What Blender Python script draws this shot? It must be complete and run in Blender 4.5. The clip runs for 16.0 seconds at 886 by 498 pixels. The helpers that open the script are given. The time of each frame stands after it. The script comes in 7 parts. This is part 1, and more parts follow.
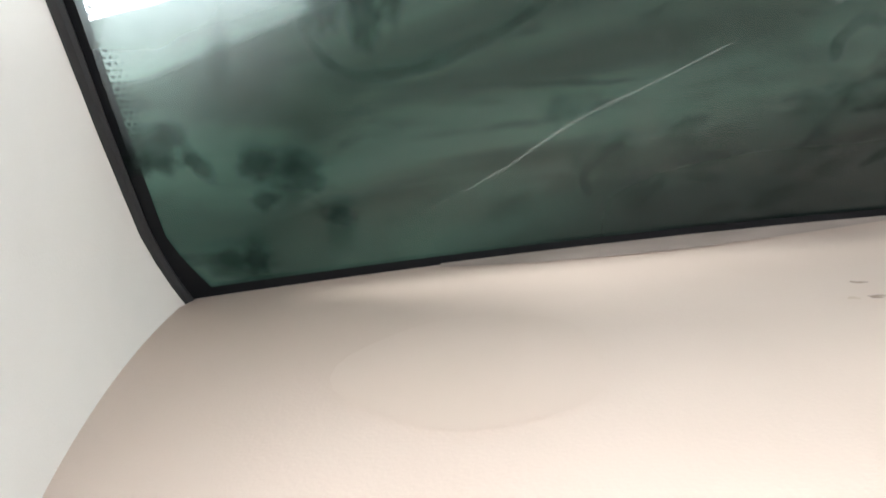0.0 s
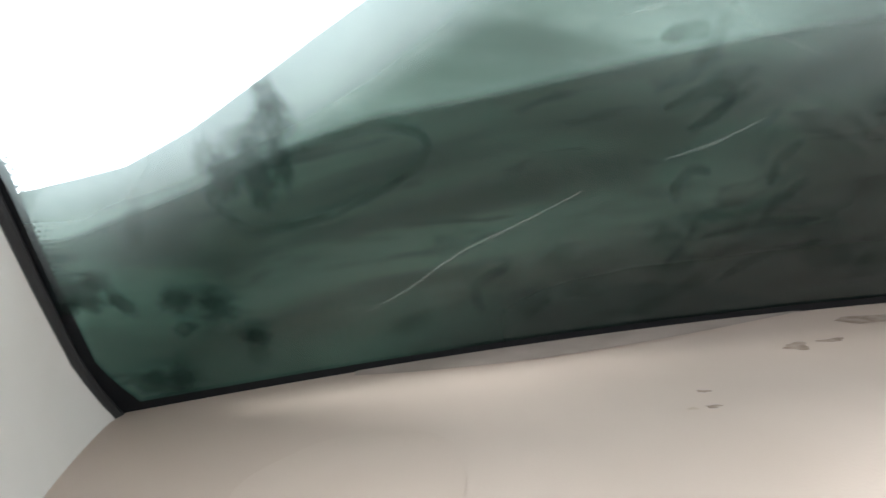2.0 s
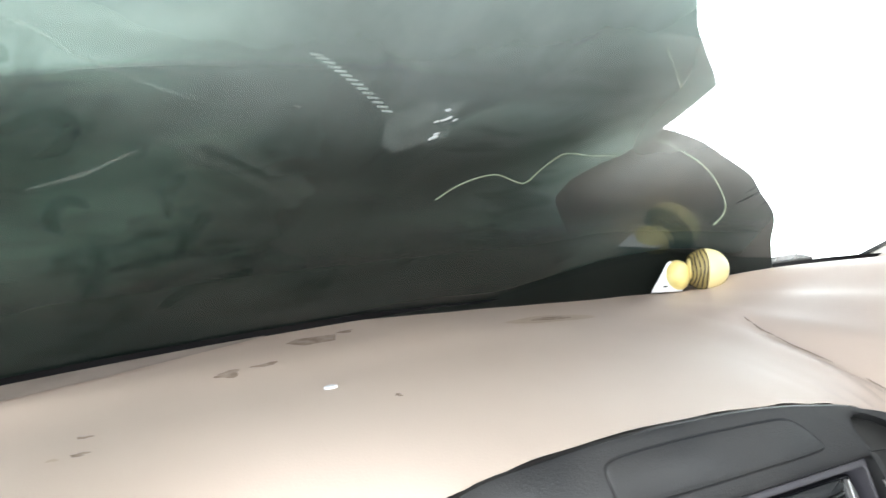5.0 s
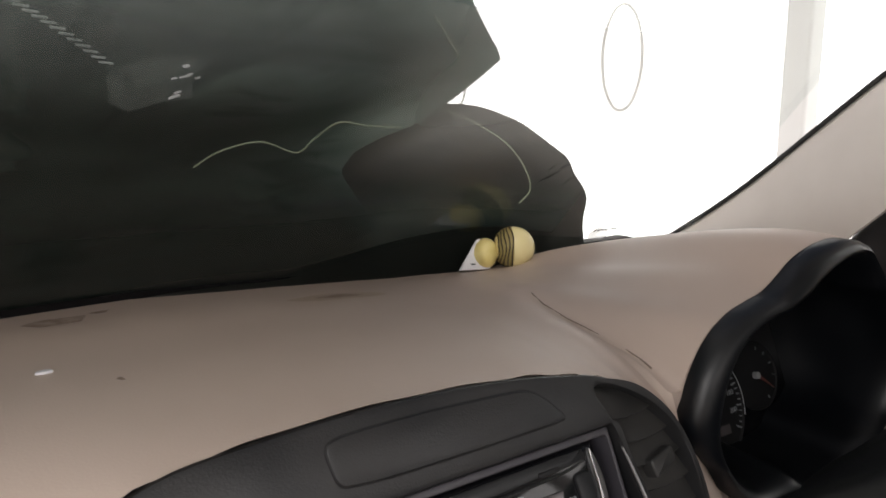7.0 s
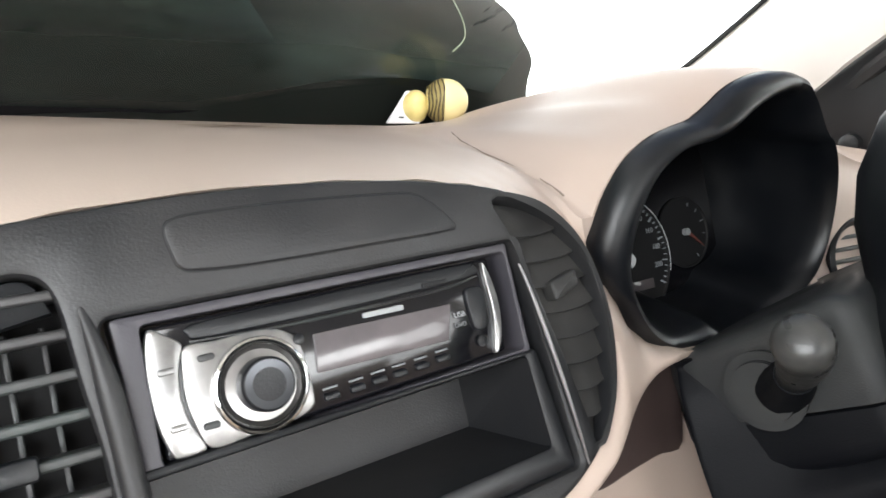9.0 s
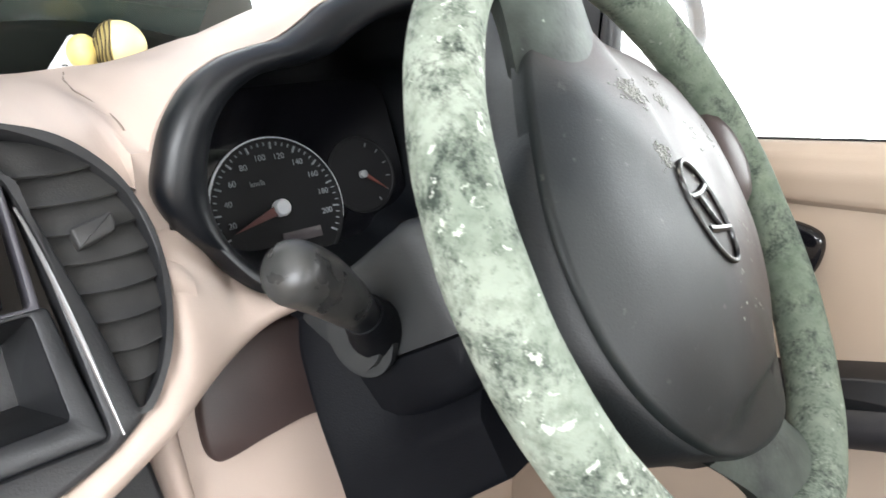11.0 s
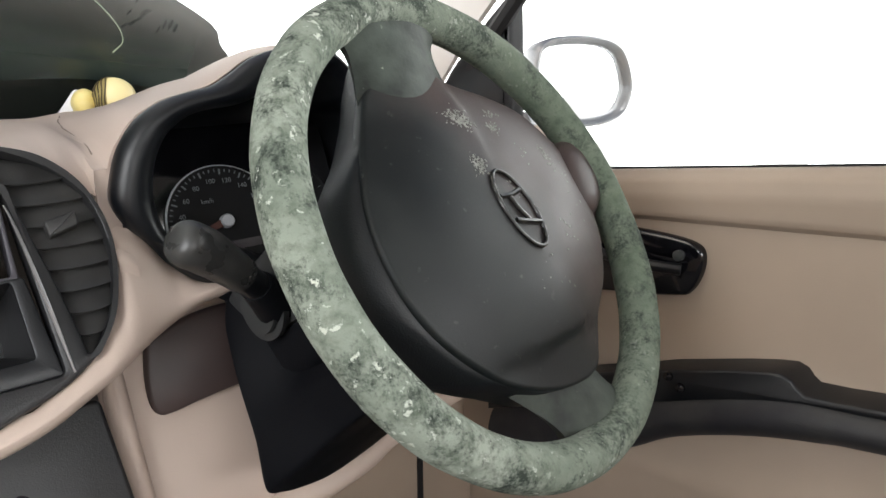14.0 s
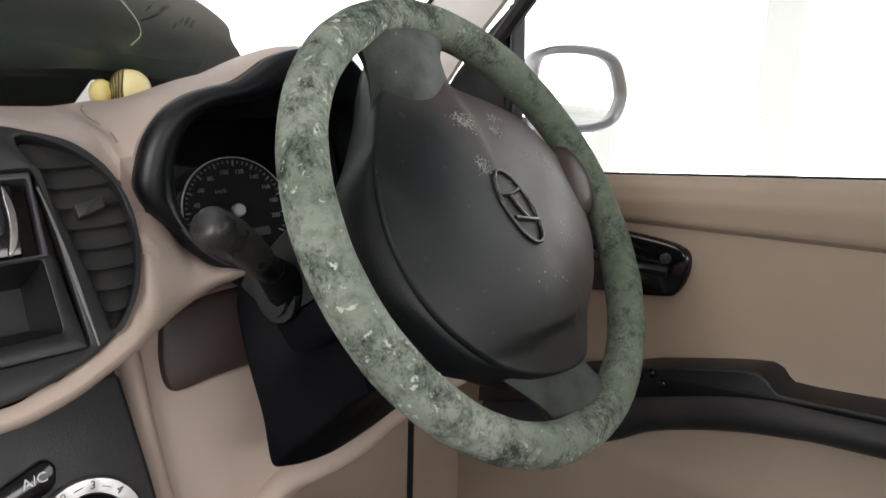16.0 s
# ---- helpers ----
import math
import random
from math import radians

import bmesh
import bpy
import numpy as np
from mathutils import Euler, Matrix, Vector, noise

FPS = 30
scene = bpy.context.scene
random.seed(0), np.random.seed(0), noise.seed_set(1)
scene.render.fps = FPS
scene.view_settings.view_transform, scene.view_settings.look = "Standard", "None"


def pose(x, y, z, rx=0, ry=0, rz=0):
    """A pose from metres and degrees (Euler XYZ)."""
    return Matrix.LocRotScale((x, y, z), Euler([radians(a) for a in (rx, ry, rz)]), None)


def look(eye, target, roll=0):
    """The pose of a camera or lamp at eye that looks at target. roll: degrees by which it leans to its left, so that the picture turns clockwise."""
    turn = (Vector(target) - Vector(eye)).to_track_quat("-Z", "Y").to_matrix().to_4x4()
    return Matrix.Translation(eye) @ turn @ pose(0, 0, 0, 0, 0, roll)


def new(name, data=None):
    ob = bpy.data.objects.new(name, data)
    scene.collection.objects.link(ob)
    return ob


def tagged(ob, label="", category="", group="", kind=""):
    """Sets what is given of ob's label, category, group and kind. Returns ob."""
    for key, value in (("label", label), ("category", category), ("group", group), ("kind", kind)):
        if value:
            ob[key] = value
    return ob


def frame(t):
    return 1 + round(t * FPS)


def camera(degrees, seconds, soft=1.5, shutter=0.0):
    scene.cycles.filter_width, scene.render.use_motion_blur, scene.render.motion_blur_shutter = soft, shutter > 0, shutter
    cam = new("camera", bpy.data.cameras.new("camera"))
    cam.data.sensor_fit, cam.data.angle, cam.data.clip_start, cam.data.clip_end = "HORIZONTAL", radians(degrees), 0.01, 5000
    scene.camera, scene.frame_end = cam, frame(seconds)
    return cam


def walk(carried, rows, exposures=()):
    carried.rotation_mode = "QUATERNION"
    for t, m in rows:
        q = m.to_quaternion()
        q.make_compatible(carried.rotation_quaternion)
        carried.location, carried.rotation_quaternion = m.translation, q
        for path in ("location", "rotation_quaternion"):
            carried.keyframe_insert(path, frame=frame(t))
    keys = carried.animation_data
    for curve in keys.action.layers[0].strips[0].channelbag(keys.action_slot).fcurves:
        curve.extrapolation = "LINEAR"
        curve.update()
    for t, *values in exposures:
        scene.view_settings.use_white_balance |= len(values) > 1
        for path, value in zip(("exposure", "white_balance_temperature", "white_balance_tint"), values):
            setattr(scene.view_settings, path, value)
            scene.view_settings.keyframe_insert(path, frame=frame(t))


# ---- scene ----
cam = camera(66.2, 16.0, 1.5, 0.4)
PATH = [
    (0, (-0.465, -0.177, 0.852), (-0.629, 1.766, 0.408), -4.3),
    (0.5, (-0.45, -0.188, 0.866), (-0.65, 1.77, 0.514), -4.9),
    (1, (-0.439, -0.195, 0.878), (-0.626, 1.77, 0.557), -5.5),
    (1.5, (-0.432, -0.205, 0.886), (-0.592, 1.766, 0.583), -5.2),
    (2, (-0.421, -0.214, 0.89), (-0.492, 1.765, 0.612), -4.8),
    (2.5, (-0.389, -0.223, 0.899), (-0.251, 1.741, 0.548), -3.4),
    (3, (-0.361, -0.215, 0.895), (0.098, 1.695, 0.521), -1.6),
    (3.5, (-0.343, -0.219, 0.889), (0.28, 1.656, 0.581), -1.1),
    (4, (-0.32, -0.222, 0.887), (0.406, 1.617, 0.582), -1.2),
    (4.5, (-0.303, -0.227, 0.889), (0.503, 1.579, 0.593), -1.8),
    (7, (-0.206, -0.257, 0.876), (0.967, 1.328, 0.544), -0.1),
    (7.5, (-0.191, -0.259, 0.852), (0.975, 1.302, 0.396), -0.3),
    (8, (-0.175, -0.256, 0.825), (0.983, 1.29, 0.305), 0.7),
    (8.5, (-0.161, -0.258, 0.812), (1.042, 1.246, 0.273), 1.7),
    (9, (-0.152, -0.267, 0.802), (1.054, 1.232, 0.255), 2.1),
    (9.5, (-0.105, -0.282, 0.799), (1.188, 1.131, 0.223), 2.7),
    (10, (-0.038, -0.312, 0.792), (1.33, 1.017, 0.19), 0.3),
    (12.5, (0.03, -0.438, 0.755), (1.449, 0.84, 0.162), 1.3),
    (13, (0.019, -0.469, 0.761), (1.418, 0.851, 0.21), 0.7),
    (13.5, (0.008, -0.493, 0.763), (1.37, 0.888, 0.278), 0.3),
    (14, (0.003, -0.518, 0.764), (1.361, 0.878, 0.311), -0.4),
    (14.5, (0.0, -0.53, 0.76), (1.344, 0.884, 0.322), -0.7),
    (15, (-0.004, -0.54, 0.762), (1.347, 0.883, 0.376), -0.6),
    (15.5, (-0.014, -0.539, 0.764), (1.345, 0.878, 0.382), 0.1),
    (16, (-0.027, -0.536, 0.766), (1.352, 0.841, 0.316), 1.7),
]
walk(cam, [(t, look(eye, target, roll)) for t, eye, target, roll in PATH],
     [(0, 0.45, 6000, 6), (0.5, 0.70, 6000, 5), (1.5, 0.32, 5950, 4), (2.0, 0.0, 5900, 4), (2.5, 0.45, 5900, 4), (3.0, 0.6, 5850, 3), (4.5, 0.6, 5900, 3), (6.8, -1.35, 6700, 13), (7.0, -1.35, 6700, 13), (7.5, -1.1, 6700, 13), (8.0, -0.75, 6450, 10), (8.5, -0.32, 6350, 9), (9.0, 0.18, 6300, 8), (9.5, 0.40, 6250, 8), (10.0, 0.93, 6200, 9), (12.5, 0.10, 6200, 8), (14.0, -0.3, 6350, 9), (16.0, -0.8, 6450, 10)])

# ---- world and light ----
world = bpy.data.worlds.new("sky")
scene.world = world
world.use_nodes = True
wn = world.node_tree
sky = wn.nodes.new("ShaderNodeTexSky")
sky.sky_type = 'NISHITA'
sky.sun_disc = False
sky.sun_elevation, sky.sun_rotation = radians(52), radians(-60)
sky.dust_density = 4.0
wn.nodes["Background"].inputs["Strength"].default_value = 0.15
wn.links.new(sky.outputs[0], wn.nodes["Background"].inputs["Color"])
sun = new("sun", bpy.data.lights.new("sun", 'SUN'))
sun.data.energy, sun.data.angle, sun.data.color = 3.0, radians(12), (1, 0.96, 0.9)
sun.matrix_world = look((-3, -4, 6), (0, 0, 0.6))


def window_light(name, eye, target, w, h, power, color=(1, 1, 1)):
    ob = new(name, bpy.data.lights.new(name, 'AREA'))
    ob.data.shape, ob.data.size, ob.data.size_y = 'RECTANGLE', w, h
    ob.data.energy, ob.data.color = power, color
    ob.matrix_world = look(eye, target)
    return ob


window_light("side_window_daylight", (-0.66, -0.45, 0.96), (-0.25, 0.05, 0.7), 0.6, 0.42, 9.0, (1, 0.985, 0.97))
window_light("rear_window_daylight", (0.0, -2.30, 1.10), (0.0, 0, 0.70), 1.1, 0.40, 8.6, (1, 0.985, 0.97))

# ---- materials ----


def material(name, color=(0.5, 0.5, 0.5), rough=0.5, metal=0.0, color2=None, scale=8.0, mix=(0.4, 0.65), bump=0.0,
             bump_scale=400.0, spec=0.5, coat=0.0, detail=4.0, scale2=None, color3=None, mix3=(0.55, 0.7), rough2=None):
    m = bpy.data.materials.new(name)
    m.use_nodes = True
    nt = m.node_tree
    b = nt.nodes["Principled BSDF"]
    b.inputs["Base Color"].default_value = (*color, 1)
    b.inputs["Roughness"].default_value = rough
    b.inputs["Metallic"].default_value = metal
    b.inputs["Specular IOR Level"].default_value = spec
    b.inputs["Coat Weight"].default_value = coat
    co = nt.nodes.new("ShaderNodeTexCoord")

    def noise_tex(s, d):
        n = nt.nodes.new("ShaderNodeTexNoise")
        n.inputs["Scale"].default_value, n.inputs["Detail"].default_value = s, d
        nt.links.new(co.outputs["Object"], n.inputs["Vector"])
        return n

    def ramp(src, lo, hi):
        r = nt.nodes.new("ShaderNodeMapRange")
        r.inputs["From Min"].default_value, r.inputs["From Max"].default_value = lo, hi
        nt.links.new(src.outputs["Fac"], r.inputs["Value"])
        return r

    if color2:
        r = ramp(noise_tex(scale, detail), *mix)
        mx = nt.nodes.new("ShaderNodeMix")
        mx.data_type = 'RGBA'
        mx.inputs["A"].default_value, mx.inputs["B"].default_value = (*color, 1), (*color2, 1)
        nt.links.new(r.outputs[0], mx.inputs["Factor"])
        out = mx.outputs["Result"]
        if color3:
            r3 = ramp(noise_tex(scale2 or scale * 4, detail), *mix3)
            m3 = nt.nodes.new("ShaderNodeMix")
            m3.data_type = 'RGBA'
            m3.inputs["B"].default_value = (*color3, 1)
            nt.links.new(out, m3.inputs["A"])
            nt.links.new(r3.outputs[0], m3.inputs["Factor"])
            out = m3.outputs["Result"]
        nt.links.new(out, b.inputs["Base Color"])
        if rough2 is not None:
            rr = nt.nodes.new("ShaderNodeMapRange")
            rr.inputs["To Min"].default_value, rr.inputs["To Max"].default_value = rough, rough2
            nt.links.new(r.outputs[0], rr.inputs["Value"])
            nt.links.new(rr.outputs[0], b.inputs["Roughness"])
    if bump:
        bn = nt.nodes.new("ShaderNodeBump")
        bn.inputs["Strength"].default_value, bn.inputs["Distance"].default_value = bump, 0.001
        nt.links.new(noise_tex(bump_scale, 3.0).outputs["Fac"], bn.inputs["Height"])
        nt.links.new(bn.outputs[0], b.inputs["Normal"])
    return m


BEIGE = material("beige_dash_vinyl", (0.60, 0.49, 0.42), 0.42, color2=(0.55, 0.44, 0.37), scale=5, mix=(0.35, 0.7), bump=0.12, bump_scale=700, spec=0.4, rough2=0.55)
BEIGE_DOOR = material("beige_door_plastic", (0.46, 0.37, 0.29), 0.5, color2=(0.41, 0.33, 0.26), scale=6, mix=(0.35, 0.7), bump=0.12, bump_scale=700, spec=0.35)
PALE = material("pale_pillar_trim", (0.66, 0.62, 0.58), 0.6, color2=(0.60, 0.56, 0.52), scale=7, bump=0.15, bump_scale=900, spec=0.3)
CHARCOAL = material("charcoal_panel_plastic", (0.015, 0.0155, 0.017), 0.40, color2=(0.028, 0.027, 0.027), scale=14, mix=(0.4, 0.75), bump=0.2, bump_scale=900, rough2=0.58)
BLACK = material("black_plastic", (0.004, 0.005, 0.007), 0.33, color2=(0.008, 0.009, 0.011), scale=18, bump=0.12, bump_scale=900, rough2=0.45, spec=0.5)
GLOSS_BLACK = material("gloss_black", (0.006, 0.006, 0.008), 0.08, spec=0.6)
MATT_BLACK = material("matt_black", (0.008, 0.008, 0.009), 0.7)
SILVER = material("silver_plastic", (0.44, 0.435, 0.43), 0.28, 0.85, color2=(0.28, 0.277, 0.275), scale=70, rough2=0.36)
TARNISHED = material("tarnished_chrome", (0.075, 0.075, 0.075), 0.34, 1.0, color2=(0.12, 0.12, 0.115), scale=200)
# glowing sheet that stands in for daylight outside and lights the cabin
GLOW_SHEET = bpy.data.materials.new("glowing_daylight_backdrop")
GLOW_SHEET.use_nodes = True
GLOW_SHEET.node_tree.nodes["Principled BSDF"].inputs["Base Color"].default_value = (0.8, 0.8, 0.8, 1)
GLOW_SHEET.node_tree.nodes["Principled BSDF"].inputs["Emission Color"].default_value = (1, 0.99, 0.97, 1)
GLOW_SHEET.node_tree.nodes["Principled BSDF"].inputs["Emission Strength"].default_value = 4.0
CHROME = material("chrome", (0.75, 0.74, 0.73), 0.12, 1.0)
GREY_TRIM = material("grey_trim_plastic", (0.038, 0.037, 0.038), 0.4, color2=(0.05, 0.058, 0.056), scale=20, bump=0.15, bump_scale=900)
BROWN = material("brown_lid_plastic", (0.075, 0.05, 0.045), 0.45, color2=(0.06, 0.042, 0.04), scale=12, bump=0.15, bump_scale=800)
ARMREST = material("dark_grey_armrest", (0.020, 0.020, 0.024), 0.5, color2=(0.035, 0.035, 0.036), scale=20, bump=0.2, bump_scale=800)
LENS = material("display_lens", (0.13, 0.115, 0.12), 0.12, spec=0.6, color2=(0.10, 0.09, 0.095), scale=40)
DIAL_INK = material("dial_ink", (0.34, 0.36, 0.38), 0.5)
EDGE_BEIGE = material("dusty_edge_strip", (0.42, 0.35, 0.305), 0.6, color2=(0.35, 0.29, 0.25), scale=25)
WHITE_INK = material("white_ink", (0.75, 0.77, 0.8), 0.5)
FAINT_INK = material("faint_ink", (0.19, 0.20, 0.21), 0.5)
GREY_INK = material("grey_ink", (0.35, 0.36, 0.37), 0.5)
RED_INK = material("red_needle", (0.13, 0.04, 0.032), 0.5)


def mould_material(name):
    """Dark vinyl under a patchy crust of mould: pale crust, dark bare patches, fine speckle, white flakes."""
    m = bpy.data.materials.new(name)
    m.use_nodes = True
    nt = m.node_tree
    b = nt.nodes["Principled BSDF"]
    b.inputs["Roughness"].default_value = 0.8
    b.inputs["Specular IOR Level"].default_value = 0.25
    co = nt.nodes.new("ShaderNodeTexCoord")

    def tex(s, d, rough=0.6, dist=0.0):
        n = nt.nodes.new("ShaderNodeTexNoise")
        n.inputs["Scale"].default_value, n.inputs["Detail"].default_value = s, d
        n.inputs["Roughness"].default_value, n.inputs["Distortion"].default_value = rough, dist
        nt.links.new(co.outputs["Object"], n.inputs["Vector"])
        return n.outputs["Fac"]

    def math_node(op, p, q):
        n = nt.nodes.new("ShaderNodeMath")
        n.operation = op
        for k, s in ((0, p), (1, q)):
            if isinstance(s, (int, float)):
                n.inputs[k].default_value = s
            else:
                nt.links.new(s, n.inputs[k])
        return n.outputs[0]

    def ramp(src, lo, hi):
        r = nt.nodes.new("ShaderNodeMapRange")
        r.inputs["From Min"].default_value, r.inputs["From Max"].default_value = lo, hi
        nt.links.new(src, r.inputs["Value"])
        return r.outputs[0]

    def mix(f, p, q):
        x = nt.nodes.new("ShaderNodeMix")
        x.data_type = 'RGBA'
        for k, s in (("A", p), ("B", q)):
            if isinstance(s, tuple):
                x.inputs[k].default_value = (*s, 1)
            else:
                nt.links.new(s, x.inputs[k])
        nt.links.new(f, x.inputs["Factor"])
        return x.outputs["Result"]

    speck = tex(420, 4, 0.7)
    patch = math_node('ADD', math_node('ADD', math_node('MULTIPLY', tex(30, 8, 0.68, 0.4), 0.6), math_node('MULTIPLY', tex(85, 8, 0.7, 0.2), 0.28)), math_node('MULTIPLY', speck, 0.26))
    # the crust is thickest on the side turned to the cabin, thin towards the door
    pos = nt.nodes.new("ShaderNodeSeparateXYZ")
    nt.links.new(co.outputs["Object"], pos.inputs[0])
    thin = ramp(math_node('ADD', pos.outputs["X"], math_node('MULTIPLY', tex(14, 3), 0.16)), 0.30, 0.56)
    crust = mix(ramp(tex(12, 4), 0.3, 0.7), (0.21, 0.25, 0.20), (0.43, 0.47, 0.40))
    green = mix(ramp(tex(60, 6), 0.35, 0.65), (0.085, 0.115, 0.08), (0.17, 0.205, 0.15))
    base = mix(thin, crust, green)
    base = mix(ramp(tex(95, 6, 0.7), 0.45, 0.68), base, (0.15, 0.18, 0.14))
    col = mix(ramp(patch, 0.555, 0.665), base, (0.042, 0.055, 0.044))
    bare = nt.nodes.new("ShaderNodeMath")
    bare.operation = 'SUBTRACT'
    bare.inputs[0].default_value = 1.0
    nt.links.new(thin, bare.inputs[1])
    flakes = math_node('MULTIPLY', bare.outputs[0], ramp(math_node('ADD', tex(170, 3, 0.6), math_node('MULTIPLY', tex(26, 2), 0.35)), 0.80, 0.88))
    col = mix(flakes, col, (0.62, 0.66, 0.58))
    nt.links.new(col, b.inputs["Base Color"])
    bn = nt.nodes.new("ShaderNodeBump")
    bn.inputs["Strength"].default_value, bn.inputs["Distance"].default_value = 0.6, 0.001
    nt.links.new(math_node('ADD', speck, math_node('MULTIPLY', flakes, 0.6)), bn.inputs["Height"])
    nt.links.new(bn.outputs[0], b.inputs["Normal"])
    return m


MOULDY = mould_material("mouldy_rim_vinyl")
PAD = material("dusty_airbag_plastic", (0.0050, 0.0072, 0.0082), 0.40, spec=0.40, color2=(0.013, 0.016, 0.0158), scale=14, mix=(0.42, 0.68), detail=7,
               color3=(0.075, 0.074, 0.068), scale2=150, mix3=(0.66, 0.82), bump=0.10, bump_scale=900, rough2=0.56)


def dust_side(m, color, lo, hi):
    """Brownish dust settled on the side towards the door."""
    nt = m.node_tree
    b = nt.nodes["Principled BSDF"]
    old = b.inputs["Base Color"].links[0].from_socket
    co = nt.nodes.new("ShaderNodeTexCoord")
    xyz = nt.nodes.new("ShaderNodeSeparateXYZ")
    nt.links.new(co.outputs["Object"], xyz.inputs[0])
    n = nt.nodes.new("ShaderNodeTexNoise")
    n.inputs["Scale"].default_value, n.inputs["Detail"].default_value = 22, 7
    nt.links.new(co.outputs["Object"], n.inputs["Vector"])
    total = None
    for sock, k in ((xyz.outputs["X"], 1.0), (xyz.outputs["Z"], 0.7), (n.outputs["Fac"], 0.12)):
        mu = nt.nodes.new("ShaderNodeMath")
        mu.operation = 'MULTIPLY'
        mu.inputs[1].default_value = k
        nt.links.new(sock, mu.inputs[0])
        if total:
            ad = nt.nodes.new("ShaderNodeMath")
            nt.links.new(total, ad.inputs[0])
            nt.links.new(mu.outputs[0], ad.inputs[1])
            total = ad.outputs[0]
        else:
            total = mu.outputs[0]
    r = nt.nodes.new("ShaderNodeMapRange")
    r.interpolation_type = 'SMOOTHSTEP'
    r.inputs["From Min"].default_value, r.inputs["From Max"].default_value = lo, hi
    nt.links.new(total, r.inputs["Value"])
    mx = nt.nodes.new("ShaderNodeMix")
    mx.data_type = 'RGBA'
    mx.inputs["B"].default_value = (*color, 1)
    nt.links.new(old, mx.inputs["A"])
    nt.links.new(r.outputs[0], mx.inputs["Factor"])
    nt.links.new(mx.outputs["Result"], b.inputs["Base Color"])


dust_side(PAD, (0.056, 0.040, 0.037), 0.845, 0.955)
HUB = material("bluish_black_hub_plastic", (0.0045, 0.006, 0.008), 0.46, color2=(0.008, 0.010, 0.012), scale=16, bump=0.2, bump_scale=900, rough2=0.5)
SPOKE_LOW = material("mouldy_lower_spoke", (0.016, 0.020, 0.017), 0.65, color2=(0.070, 0.086, 0.066), scale=30, mix=(0.42, 0.72), detail=9,
                     color3=(0.32, 0.36, 0.29), scale2=150, mix3=(0.69, 0.80), bump=0.3, bump_scale=300)
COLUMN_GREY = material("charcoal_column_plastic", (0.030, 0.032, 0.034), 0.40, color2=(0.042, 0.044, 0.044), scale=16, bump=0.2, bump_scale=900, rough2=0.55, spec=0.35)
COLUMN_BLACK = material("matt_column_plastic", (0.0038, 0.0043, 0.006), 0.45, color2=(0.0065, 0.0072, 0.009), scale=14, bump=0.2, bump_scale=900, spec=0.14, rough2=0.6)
PAD_GREEN = material("mouldy_spoke_plastic", (0.012, 0.016, 0.014), 0.6, color2=(0.075, 0.095, 0.078), scale=26, mix=(0.42, 0.72), detail=9,
                     color3=(0.30, 0.34, 0.28), scale2=190, mix3=(0.70, 0.80), bump=0.25, bump_scale=300)
RUBBER = material("black_rubber_seal", (0.012, 0.012, 0.013), 0.6)
TARP = material("dark_green_tarpaulin", (0.008, 0.015, 0.012), 0.5, color2=(0.014, 0.025, 0.020), scale=9, mix=(0.35, 0.7), detail=6,
                color3=(0.022, 0.042, 0.033), scale2=28, mix3=(0.64, 0.85), bump=0.12, bump_scale=30, spec=0.15)


def let_light_through(m, color, amount, color2=None):
    """Thin cloth: part of the light goes through, unevenly where it is creased or doubled."""
    nt = m.node_tree
    out = nt.nodes["Material Output"]
    t = nt.nodes.new("ShaderNodeBsdfTranslucent")
    t.inputs[0].default_value = (*color, 1)
    if color2:
        co = nt.nodes.new("ShaderNodeTexCoord")
        mp = nt.nodes.new("ShaderNodeMapping")
        mp.inputs["Rotation"].default_value = (0.3, 0.5, 0.2)
        mp.inputs["Scale"].default_value = (0.45, 1.0, 1.6)
        nt.links.new(co.outputs["Object"], mp.inputs["Vector"])
        factor = []
        for scale, lo, hi in ((9.0, 0.40, 0.68), (26.0, 0.50, 0.72)):
            n = nt.nodes.new("ShaderNodeTexNoise")
            n.inputs["Scale"].default_value, n.inputs["Detail"].default_value, n.inputs["Distortion"].default_value = scale, 5, 1.2
            nt.links.new(mp.outputs[0], n.inputs["Vector"])
            r = nt.nodes.new("ShaderNodeMapRange")
            r.interpolation_type = 'SMOOTHSTEP'
            r.inputs["From Min"].default_value, r.inputs["From Max"].default_value = lo, hi
            nt.links.new(n.outputs["Fac"], r.inputs["Value"])
            factor.append(r.outputs[0])
        mx = nt.nodes.new("ShaderNodeMath")
        mx.operation = 'MAXIMUM'
        nt.links.new(factor[0], mx.inputs[0])
        nt.links.new(factor[1], mx.inputs[1])
        col = nt.nodes.new("ShaderNodeMix")
        col.data_type = 'RGBA'
        col.inputs["A"].default_value, col.inputs["B"].default_value = (*color, 1), (*color2, 1)
        nt.links.new(mx.outputs[0], col.inputs["Factor"])
        nt.links.new(col.outputs["Result"], t.inputs[0])
    sh = nt.nodes.new("ShaderNodeMixShader")
    sh.inputs[0].default_value = amount
    nt.links.new(nt.nodes["Principled BSDF"].outputs[0], sh.inputs[1])
    nt.links.new(t.outputs[0], sh.inputs[2])
    nt.links.new(sh.outputs[0], out.inputs[0])


